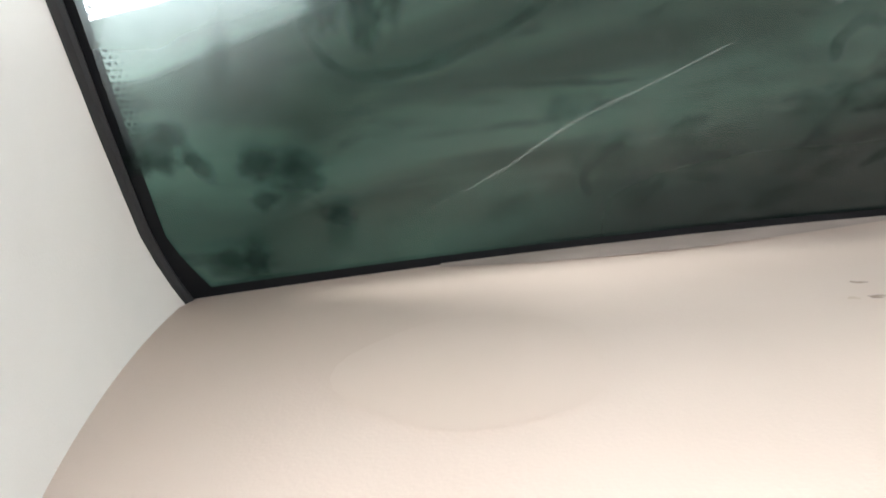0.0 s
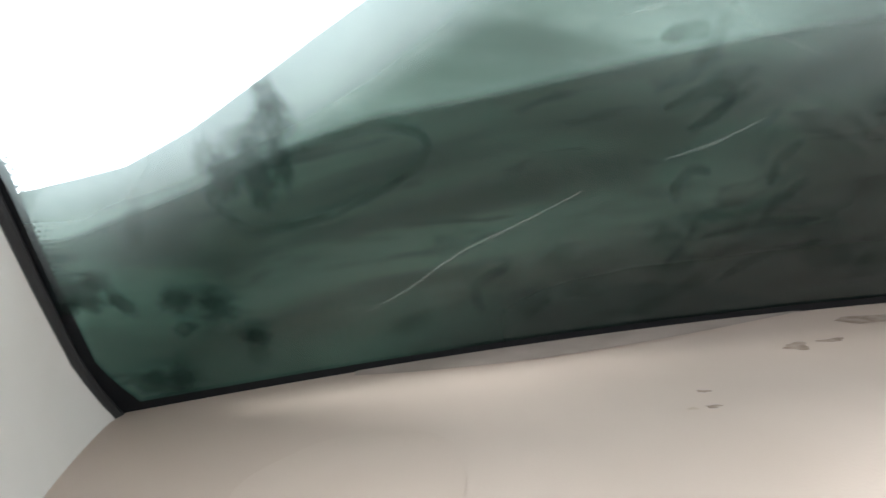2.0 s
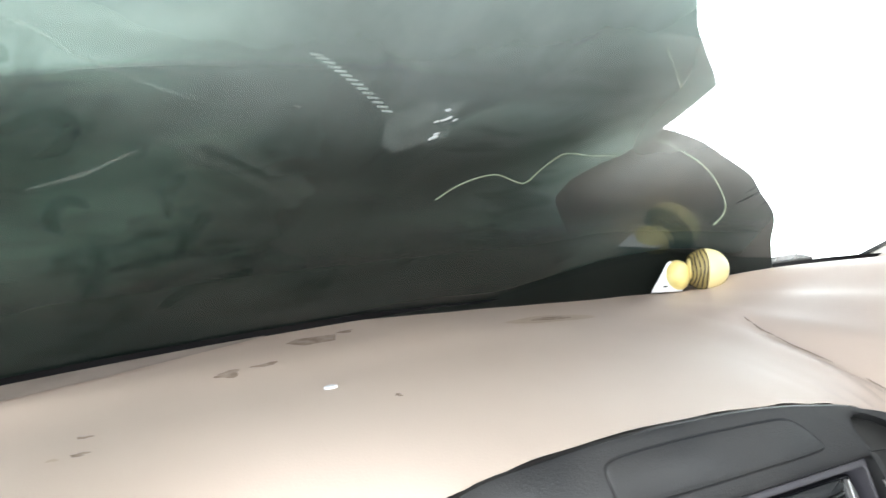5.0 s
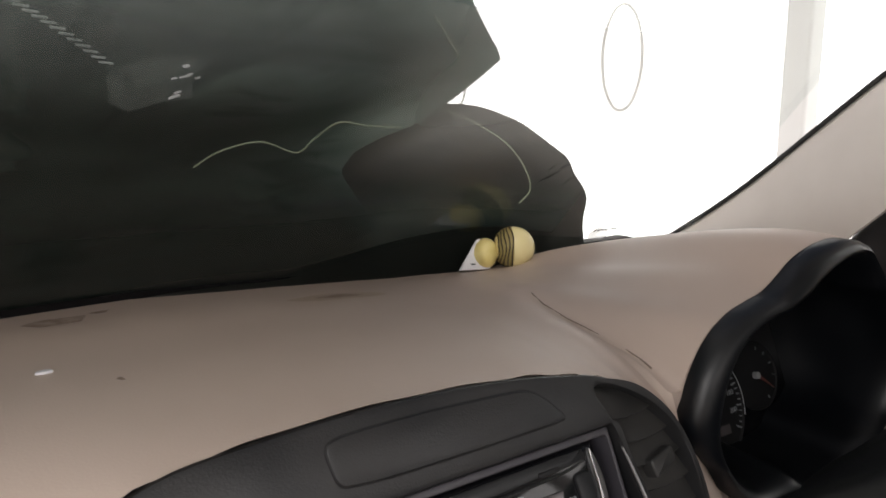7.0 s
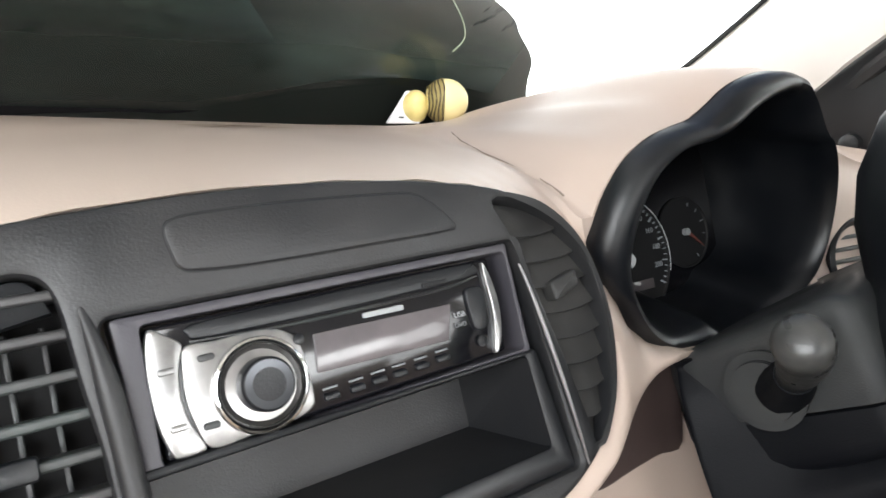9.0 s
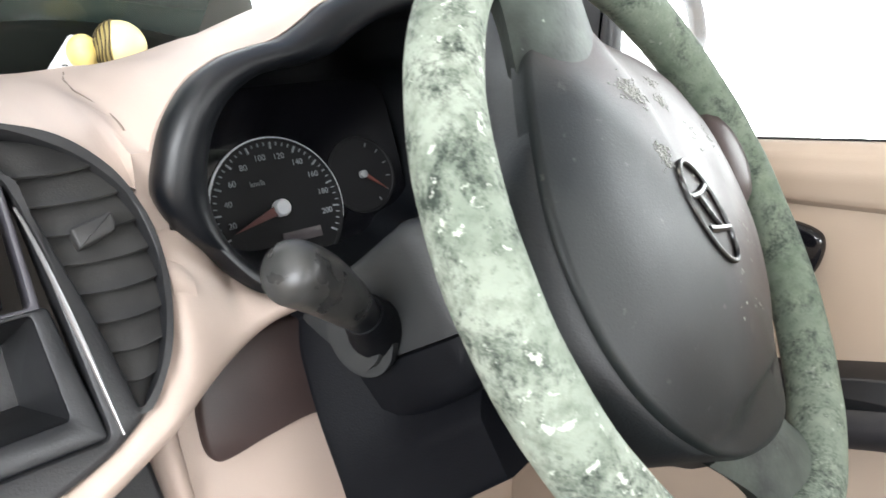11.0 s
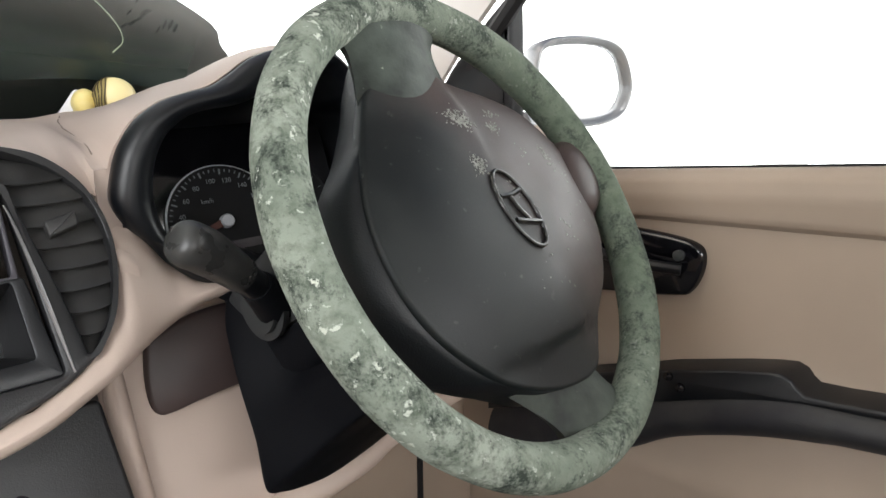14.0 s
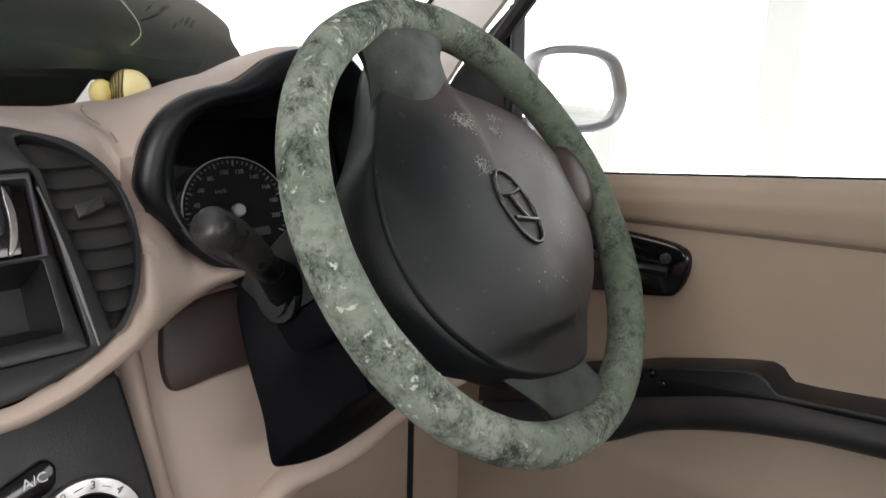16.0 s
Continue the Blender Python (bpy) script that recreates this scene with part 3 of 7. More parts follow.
def box(c, s, M=None, bevel=0.002, bm=None):
    x, y, z = c
    sx, sy, sz = s[0] / 2, s[1] / 2, s[2] / 2
    M = (M or Matrix()) @ Matrix.Translation((x, y, z))
    return slab(rounded([(-sx, -sy), (sx, -sy), (sx, sy), (-sx, sy)], bevel, 3), -sz, sz, M, bevel * 0.8, bm)


def letters(text, size, M, mat, parent, name, label="", depth=0.0002):
    cu = bpy.data.curves.new(name, 'FONT')
    cu.body, cu.size, cu.align_x, cu.align_y, cu.extrude = text, size, 'CENTER', 'CENTER', depth
    tmp = bpy.data.objects.new(name, cu)
    scene.collection.objects.link(tmp)
    me = bpy.data.meshes.new_from_object(tmp.evaluated_get(bpy.context.evaluated_depsgraph_get()))
    bpy.data.objects.remove(tmp)
    me.transform(M)
    me.materials.clear()
    me.materials.append(mat)
    ob = new(name, me)
    ob.parent = parent
    if parent.type == 'EMPTY':
        ob.matrix_parent_inverse = Matrix.Translation(parent.location).inverted()
    return tagged(ob, label)


# frame of the dashboard's rear face, which is turned slightly against the cabin
TURN = Matrix.Translation((0, 0, 0.7)) @ Matrix.Rotation(radians(-5.6), 4, 'Z') @ Matrix.Rotation(radians(-2.5), 4, 'Y')


def plane_frame(origin, u, v, base=None):
    u, v = Vector(u).normalized(), Vector(v).normalized()
    n = u.cross(v)
    m = Matrix((u, v, n)).transposed().to_4x4()
    m.translation = origin
    return (base or Matrix()) @ m


STACK = plane_frame((0, 0, 0), (1, 0, 0), (0, 0.4104, 0.912), TURN)      # w points to the seats
UP = plane_frame((0, 0, 0), (1, 0, 0), (0, 0, 1), TURN)                  # upright face, w to the seats


def base_y(x):
    k = min(1, max(0, x / 0.3))
    m = min(1, max(0, (x - 0.3) / 0.3))
    return 0.297 - 0.31 * x * x + 0.040 * k * k * (3 - 2 * k) + 0.045 * m * m * (3 - 2 * m)


def glass_y(x, z):
    return base_y(x) - 0.95 * (z - 0.752)


def on_glass(x, z, off=0.0):
    """Point on the windscreen, moved off towards the seats."""
    n = Vector((-0.62 * x, -1, -0.95)).normalized()
    return Vector((x, glass_y(x, z), z)) + n * off

# ---- dashboard skin ----
JOINT = material("shaded_joint", (0.26, 0.20, 0.16), 0.7)
STACK_TOP = curve1([-0.26, -0.224, -0.186, -0.149, -0.10, -0.05, 0.0, 0.05, 0.08, 0.10, 0.12, 0.14, 0.157], [0.028, 0.012, 0.024, 0.040, 0.0460, 0.0475, 0.0455, 0.041, 0.0355, 0.030, 0.0215, 0.0065, -0.014])
STACK_BOT = curve1([-0.2, -0.15, -0.1, 0.0, 0.06, 0.088, 0.113, 0.134, 0.149, 0.158], [-0.06, -0.12, -0.143, -0.153, -0.147, -0.139, -0.126, -0.109, -0.084, -0.058])
# outer and inner edge of the instrument hood ring, point for point
BEZEL = [(0.322, 0.086), (0.298, 0.083), (0.278, 0.076), (0.262, 0.066), (0.247, 0.058), (0.230, 0.0545), (0.210, 0.049), (0.191, 0.038), (0.177, 0.021), (0.169, 0.002),
         (0.1655, -0.018), (0.172, -0.036), (0.183, -0.049), (0.199, -0.071), (0.220, -0.089), (0.247, -0.101), (0.275, -0.105), (0.300, -0.104), (0.330, -0.100), (0.356, -0.094),
         (0.380, -0.086), (0.400, -0.072), (0.409, -0.045), (0.4105, -0.015), (0.406, 0.012), (0.396, 0.034), (0.380, 0.047), (0.368, 0.062), (0.352, 0.079), (0.340, 0.084)]
BEZEL_IN = [(0.332, 0.070), (0.312, 0.064), (0.296, 0.056), (0.280, 0.047), (0.262, 0.0425), (0.245, 0.041), (0.228, 0.037), (0.212, 0.026), (0.202, 0.010), (0.197, -0.008),
            (0.196, -0.025), (0.199, -0.042), (0.208, -0.060), (0.222, -0.075), (0.240, -0.084), (0.262, -0.086), (0.279, -0.0855), (0.293, -0.094), (0.335, -0.091), (0.352, -0.081),
            (0.374, -0.075), (0.392, -0.062), (0.402, -0.040), (0.403, -0.012), (0.398, 0.012), (0.388, 0.029), (0.374, 0.040), (0.362, 0.054), (0.350, 0.066), (0.342, 0.069)]
BEZEL_CURVE = spline([(x, y, 0) for x, y in BEZEL], 400, True)
HOOD_REST = curve1([0.385, 0.42, 0.48, 0.64], [0.043, 0.022, 0.008, 0.0])


def HOOD_TOP(x):
    """Upper edge of the instrument bezel at x, and the dashboard's edge beside it."""
    if x > 0.385:
        return HOOD_REST(x)
    zs = [p.y for p in BEZEL_CURVE if abs(p.x - max(x, 0.168)) < 0.0022]
    return max(zs) if zs else 0.0


FASCIA_LOW = curve1([-0.2, 0.052, 0.085, 0.122, 0.164, 0.22, 0.30, 0.64], [-0.165, -0.159, -0.154, -0.141, -0.124, -0.100, -0.11, -0.12])


def dash_profile(x):
    """Rear edge of the top and the rear face for one x of the rear-face frame: points (y, z) in it."""
    if -0.224 < x < 0.158:
        vt, vb = STACK_TOP(x), STACK_BOT(x)
        pts = [(0.41 * vt + 0.001, 0.912 * vt + 0.001)]
        pts += [(0.41 * v + 0.016, 0.912 * v) for v in (vt - 0.006, vt * 0.7 + vb * 0.3, vt * 0.3 + vb * 0.7, vb + 0.012)]
        pts += [(0.41 * vb + 0.0, 0.912 * vb + 0.004), (0.41 * vb - 0.003, 0.912 * vb - 0.003)]
        lo = min(FASCIA_LOW(x), 0.912 * vb - 0.012)
        pts += [(0.41 * vb - 0.002, lo + 0.004), (0.41 * vb + 0.006, lo), (0.41 * vb + 0.05, lo - 0.002)]
    elif x >= 0.158:
        zt, lo = HOOD_TOP(x), FASCIA_LOW(x)
        fy = curve1([lo, -0.085, -0.06], [0.1 * lo - 0.010, 0.0, 0.006])
        pts = [(0.004, zt), (0.006, zt - 0.003)]
        pts += [(fy(z), z) for z in (zt - 0.010, zt * 0.66 + lo * 0.34, zt * 0.33 + lo * 0.67, lo + 0.012)]
        pts += [(0.1 * lo - 0.010, lo + 0.007), (0.1 * lo - 0.010, lo + 0.003), (0.1 * lo - 0.003, lo), (0.1 * lo + 0.05, lo - 0.002)]
        k = min(1, (x - 0.158) / 0.055)
        k = k * k * (3 - 2 * k)
        beside = dash_profile(0.1575)
        rise = lo - beside[8][1]
        beside = beside[:7] + [(a, b + rise) for a, b in beside[7:]]
        pts = pts[:1] + [(a[0] + (b[0] - a[0]) * k, a[1] + (b[1] - a[1]) * k) for a, b in zip(beside[1:], pts[1:])]
    else:
        pts = [(-0.092 - 0.02 * (1 - math.cos(a)), 0.072 - 0.03 * math.sin(a)) for a in (0, 0.5, 1.0)]
        pts += [(-0.105, z) for z in (-0.02, -0.05, -0.09, -0.12, -0.15)] + [(-0.09, -0.16), (-0.02, -0.165)]
        k = min(1, (-0.224 - x) / 0.15)
        k = k * k * (3 - 2 * k)
        pts = [(a[0] + (b[0] - a[0]) * k, a[1] + (b[1] - a[1]) * k) for a, b in zip(dash_profile(-0.2235), pts)]
    return pts


SEAM_X = curve1([-0.02, 0.008, 0.038, 0.069, 0.0936, 0.125, 0.150], [0.162, 0.165, 0.169, 0.1705, 0.1715, 0.177, 0.186])
SEAM_DEPTH = flow([-0.05, -0.02, 0.008, 0.05, 0.094, 0.125, 0.150, 0.165, 0.40], [0.0, 0.001, 0.007, 0.013, 0.010, 0.0065, 0.003, 0.0, 0.0])
SWELL = curve1([-0.7, -0.4, -0.2, 0.0, 0.06, 0.12, 0.16, 0.20, 0.25, 0.315, 0.36, 0.42, 0.50, 0.64], [0.752, 0.750, 0.738, 0.743, 0.743, 0.738, 0.746, 0.768, 0.789, 0.813, 0.812, 0.777, 0.740, 0.722])


def dash_top_z(x, y):
    """Height of the dashboard's top."""
    p = TURN @ Vector((x, *dash_profile(x)[0]))
    yb = base_y(x) + 0.004
    s = max(0.0, min(1.0, (yb - y) / (yb - p.y)))
    zb = 0.752 - 0.022 * min(1, max(0, (x + 0.10) / 0.36))
    k = min(1, max(0, (x - 0.18) / 0.15))
    k = k * k * (3 - 2 * k)
    e = 1.6 - 0.9 * k
    zs = SWELL(x)
    off = x - SEAM_X(y)
    valley = SEAM_DEPTH(y) * (math.exp(-(-off / 0.014) ** 1.5) if off < 0 else math.exp(-off / 0.020))
    return zb - valley + (zs - zb) * s ** e + (p.z - zs) * s ** 9 + 0.004 * math.sin(math.pi * s) * (1 - k)


def dash_skin(us):
    rows = []
    for x in us:
        prof = dash_profile(x)
        p = TURN @ Vector((x, *prof[0]))
        yb = base_y(x) + 0.004
        col = []
        for j in range(25):
            s = j / 25
            s = 1 - (1 - s) ** 1.3
            y = yb + (p.y - yb) * s
            col.append(Vector((x + (p.x - x) * s, y, dash_top_z(x, y))))
        col += [TURN @ Vector((x, a, b)) for a, b in prof]
        rows.append(col)
    return rows


def build_dashboard():
    root = thing("dashboard", (0, 0.1, 0.5), "dusty beige moulded dashboard with scuffed top under the windscreen", "dashboard", kind="structure")
    us = [-0.632 + 0.012 * i for i in range(36)]
    us += [-0.2 + 0.0065 * i for i in range(1, 46)]
    us = [u for u in us if u < 0.09] + [0.09 + 0.003 * i for i in range(36)] + [0.2 + 0.008 * i for i in range(56)]
    rows = dash_skin(us)
    # the top is cut along the curved seam; the hood piece stands a little lower at the joint
    bm = bmesh.new()
    g = [[bm.verts.new(p) for p in col] for col in rows]
    for i in range(len(g) - 1):
        for j in range(len(g[0]) - 1):
            if (-0.221 < us[i] < 0.158 and j >= 26) or (0.169 <= us[i] < 0.404 and j >= 26):
                continue
            bm.faces.new((g[i][j], g[i + 1][j], g[i + 1][j + 1], g[i][j + 1]))
    part("dash_skin", bm, BEIGE, root, smooth=55)
    # rolled lower edge below the centre panel and the instruments
    low = curve1([-0.2, 0.0, 0.061, 0.10, 0.13, 0.155, 0.173, 0.191, 0.209, 0.227, 0.30, 0.40], [-0.160, -0.158, -0.155, -0.146, -0.133, -0.121, -0.114, -0.109, -0.102, -0.098, -0.106, -0.10])
    under = curve1([0.160, 0.1655, 0.174, 0.183, 0.199, 0.220, 0.247, 0.28, 0.33, 0.38, 0.405], [-0.036, -0.034, -0.038, -0.047, -0.069, -0.086, -0.098, -0.101, -0.096, -0.082, -0.06])
    low_c = [p.y for p in spline([(x, low(x), 0) for x in [-0.2 + 0.03 * i for i in range(21)]], 121)]
    bm = bmesh.new()
    prev = None
    for i in range(121):
        x = -0.2 + 0.005 * i
        zl = low_c[i]
        if x < 0.156:
            zt = 0.912 * (STACK_BOT(x) - 0.005 - 0.010 * min(1, max(0, (x - 0.12) / 0.03)))
        else:
            zt = under(x)
        k = min(1, max(0, (x - 0.135) / 0.075))
        k = k * k * (3 - 2 * k)
        yt = (0.45 * zt + 0.003) * (1 - k) + 0.005 * k
        yl = (0.45 * zl + 0.002) * (1 - k) - 0.026 * k
        col = []
        for j in range(11):
            v = j / 10
            col.append((yt + (yl - yt) * (1 - (1 - v) ** 1.6), zt + (zl + 0.010 - zt) * v))
        for a in (25, 50, 75, 100, 125):
            col.append((yl + 0.010 * (1 - math.cos(radians(a))), zl + 0.010 - 0.010 * math.sin(radians(a))))
        col.append((yl + 0.05, zl - 0.004))
        vs = [bm.verts.new(TURN @ Vector((x, a, b))) for a, b in col]
        if prev:
            bridge(bm, prev, vs, False)
        prev = vs
    part("lower_lip", bm, BEIGE, root, smooth=80)
    # dark joint line between top pad and hood
    pts = [(p.x, p.y, dash_top_z(p.x, p.y) + 0.0006) for p in spline([(SEAM_X(y), y, 0) for y in (0.150, 0.138, 0.125, 0.110, 0.094, 0.080, 0.069, 0.052, 0.038, 0.022, 0.010)], 60)]
    part("seam", tube(pts, 0.0006, 6), JOINT, root, "narrow joint line between top pad and instrument hood")
    # thin raised edge strip along the windscreen
    def strip(u, v):
        x = -0.5 + 0.32 * u
        w = 0.003 + 0.045 * math.sin(math.pi * min(1, u * 0.95 + 0.05)) ** 0.8 * (1 - 0.35 * u)
        y = base_y(x) - 0.001 - w * v
        return (x, y, dash_top_z(x, y) + 0.0010)
    part("edge_strip", sheet(strip, 40, 6), EDGE_BEIGE, root)
    return root


DASH = build_dashboard()


def dash_spot(name, cx, cy, pts, mat, label, lift=0.0006):
    """Flat mark lying on the dashboard's top."""
    bm = bmesh.new()
    prev = None
    for f in (1.0, 0.8, 0.6, 0.4, 0.2, 0.06):
        vs = [bm.verts.new((cx + a * f, cy + b * f, dash_top_z(cx + a * f, cy + b * f) + lift)) for a, b in pts]
        if prev:
            bridge(bm, prev, vs)
        prev = vs
    bm.faces.new(prev)
    return part(name, bm, mat, DASH, label)


def blob(rx, ry, seed, n=22, rough=0.25):
    rnd = random.Random(seed)
    ph = [rnd.uniform(0, 6.28) for _ in range(4)]
    out = []
    for k in range(n):
        a = 2 * math.pi * k / n
        r = 1 + rough * (math.sin(2 * a + ph[0]) * 0.5 + math.sin(3 * a + ph[1]) * 0.35 + math.sin(5 * a + ph[2]) * 0.25)
        out.append((rx * r * math.cos(a), ry * r * math.sin(a)))
    return out


# ---- windscreen, frit, pillars ----
EDGE_L = [(-0.636, 0.745), (-0.635, 0.771), (-0.632, 0.797), (-0.618, 0.849), (-0.604, 0.897), (-0.597, 0.93), (-0.575, 1.02), (-0.54, 1.15), (-0.52, 1.22)]
EDGE_R = [(0.60, 0.735), (0.60, 0.77), (0.592, 0.80), (0.578, 0.849), (0.568, 0.897), (0.562, 0.93), (0.55, 1.02), (0.53, 1.15), (0.52, 1.22)]


def edge_x(edge, z):
    for (x0, z0), (x1, z1) in zip(edge, edge[1:]):
        if z <= z1:
            return x0 + (x1 - x0) * max(0, (z - z0)) / (z1 - z0)
    return edge[-1][0]


def build_windscreen():
    root = thing("windscreen", (0, 0.29, 0.745), "dusty curved windscreen with wiped smears and black border", "window", kind="structure")
    def pane(u, v):
        z = 0.735 + 0.48 * v
        x0, x1 = edge_x(EDGE_L, z) - 0.01, edge_x(EDGE_R, z) + 0.01
        return on_glass(x0 + (x1 - x0) * u, z, 0.0)
    ob = part("pane", sheet(pane, 60, 30), GLASS, root, toward=(0, -1, -0.9))
    ob.visible_shadow = False
    def low(u, v):
        x = -0.645 + 1.26 * u
        return on_glass(x, 0.725 + (0.035 - 0.015 * min(1, max(0, (x + 0.1) / 0.3))) * v, 0.0012)
    part("lower_border", sheet(low, 60, 2), FRIT, root, "black ceramic border")
    def side(u, v):
        z = 0.74 + 0.45 * u
        x = edge_x(EDGE_L, z) + 0.0115 * v * (1 + 0.9 * max(0, 0.79 - z) / 0.05) - 0.004
        return on_glass(x, z, 0.0014)
    part("side_border", sheet(side, 40, 2), FRIT, root, "black ceramic border")
    # dotted fade of the border
    bm = bmesh.new()
    for i in range(120):
        z = 0.835 + 0.0022 * i
        for j in range(3):
            x = edge_x(EDGE_L, z) + 0.0080 + 0.0021 * j + (0.0010 if i % 2 else 0)
            r = 0.0008 * (1 - j / 4)
            vs = [bm.verts.new(on_glass(x + r * math.cos(a), z + r * 0.75 * math.sin(a), 0.0016)) for a in (0, 1.05, 2.09, 3.14, 4.19, 5.24)]
            bm.faces.new(vs)
    tagged(part("border_dots", bm, FRIT, root, "fading black dots"), kind="stuff")
    return root


SCREEN = build_windscreen()


def smear(name, outline, mat, label, off=0.002):
    """Patch on the glass, with its distance from the middle as its own first coordinate."""
    bm = bmesh.new()
    uv = bm.loops.layers.uv.new("across")
    cx, cz = sum(p[0] for p in outline) / len(outline), sum(p[1] for p in outline) / len(outline)
    mid = bm.verts.new(on_glass(cx, cz, off))
    rim = [bm.verts.new(on_glass(x, z, off)) for x, z in outline]
    for a, b in zip(rim, rim[1:] + rim[:1]):
        f = bm.faces.new((mid, a, b))
        for lp in f.loops:
            lp[uv].uv = (0.0 if lp.vert == mid else 1.0, 0.0)
    ob = part(name, bm, mat, SCREEN, label)
    ob.visible_shadow = False
    return ob


def stroke(name, pts, width, mat, label, off=0.0022, n=40, taper=True):
    """Band along a curve on the glass, thinning out to both sides."""
    c = spline([(x, z, 0) for x, z in pts], n)
    bm = bmesh.new()
    uv = bm.loops.layers.uv.new("across")
    prev = None
    for i, p in enumerate(c):
        d = (c[min(i + 1, n - 1)] - c[max(i - 1, 0)]).normalized()
        s = Vector((-d.y, d.x, 0)) * width * 1.5 * (math.sin(math.pi * (i + 0.6) / (n + 0.2)) ** 0.5 if taper else 1)
        row = [(bm.verts.new(on_glass(p.x + s.x * k, p.y + s.y * k, off)), abs(k)) for k in (-1, 0, 1)]
        if prev:
            for j in (0, 1):
                quad = (prev[j], row[j], row[j + 1], prev[j + 1])
                f = bm.faces.new([q[0] for q in quad])
                for lp, q in zip(f.loops, quad):
                    lp[uv].uv = (q[1], 0.0)
        prev = row
    ob = part(name, bm, mat, SCREEN, label)
    ob.visible_shadow = False
    return ob


def build_pillars():
    # passenger side: broad pale trim from the glass edge back to the door
    root = thing("pillar_left", (-0.63, 0.1, 0.74), "pale cream smooth windscreen pillar trim", "trim", kind="structure")
    def trim(u, v):
        z = 0.735 + 0.485 * v
        a = on_glass(edge_x(EDGE_L, z) - 0.001, z, 0.004)
        foot = Vector((-0.566, -0.13, z))
        head = Vector((-0.56, -0.16 - 0.3 * v, z))
        b = foot.lerp(head, v)
        p = a.lerp(b, u)
        p.x -= 0.004 * math.sin(math.pi * u) * (1 - 0.6 * v)
        return p
    part("trim_panel", sheet(trim, 30, 30, -0.008), PALE, root)
    rub = [on_glass(edge_x(EDGE_L, z), z, 0.004) for z in [0.74 + 0.016 * i for i in range(30)]]
    part("seal", tube(rub, 0.003, 8), RUBBER, root, "black rubber edge seal")
    # driver side: narrower pillar running up and back
    root = thing("pillar_right", (0.6, 0.2, 0.74), "grey-beige windscreen pillar trim", "trim", kind="structure")
    A = [(0.602, 0.36, 0.70), (0.600, 0.213, 0.80), (0.596, 0.054, 0.935), (0.56, -0.16, 1.10), (0.52, -0.33, 1.20)]
    B = [(0.570, 0.16, 0.67), (0.552, 0.040, 0.784), (0.545, -0.016, 0.836), (0.53, -0.26, 1.04), (0.51, -0.45, 1.15)]
    a, b = spline(A, 40), spline(B, 40)
    def right(u, v):
        p = a[round(u * 39)].lerp(b[round(u * 39)], v)
        p.x -= 0.010 * math.sin(math.pi * v)
        p.y -= 0.008 * math.sin(math.pi * v)
        return p
    part("trim_panel", sheet(right, 39, 10, -0.006), PALE, root)
    part("seal", tube([p + Vector((-0.002, 0.002, 0)) for p in a], 0.003, 8), RUBBER, root, "black rubber edge seal")


build_pillars()

# ---- centre stack ----


STRIP = material("edge_highlight_metal", (0.36, 0.36, 0.37), 0.3, 0.9)


SLAT_GREY = material("dusty_vent_plastic", (0.026, 0.0255, 0.025), 0.45, color2=(0.042, 0.041, 0.039), scale=30, bump=0.15, bump_scale=900, rough2=0.6)


def span(poly, v):
    """Left and right bounds of a closed outline at height v."""
    xs = [a.x + (b.x - a.x) * (v - a.y) / (b.y - a.y) for a, b in zip(poly, poly[1:] + poly[:1]) if (a.y - v) * (b.y - v) <= 0 and a.y != b.y]
    return min(xs), max(xs)


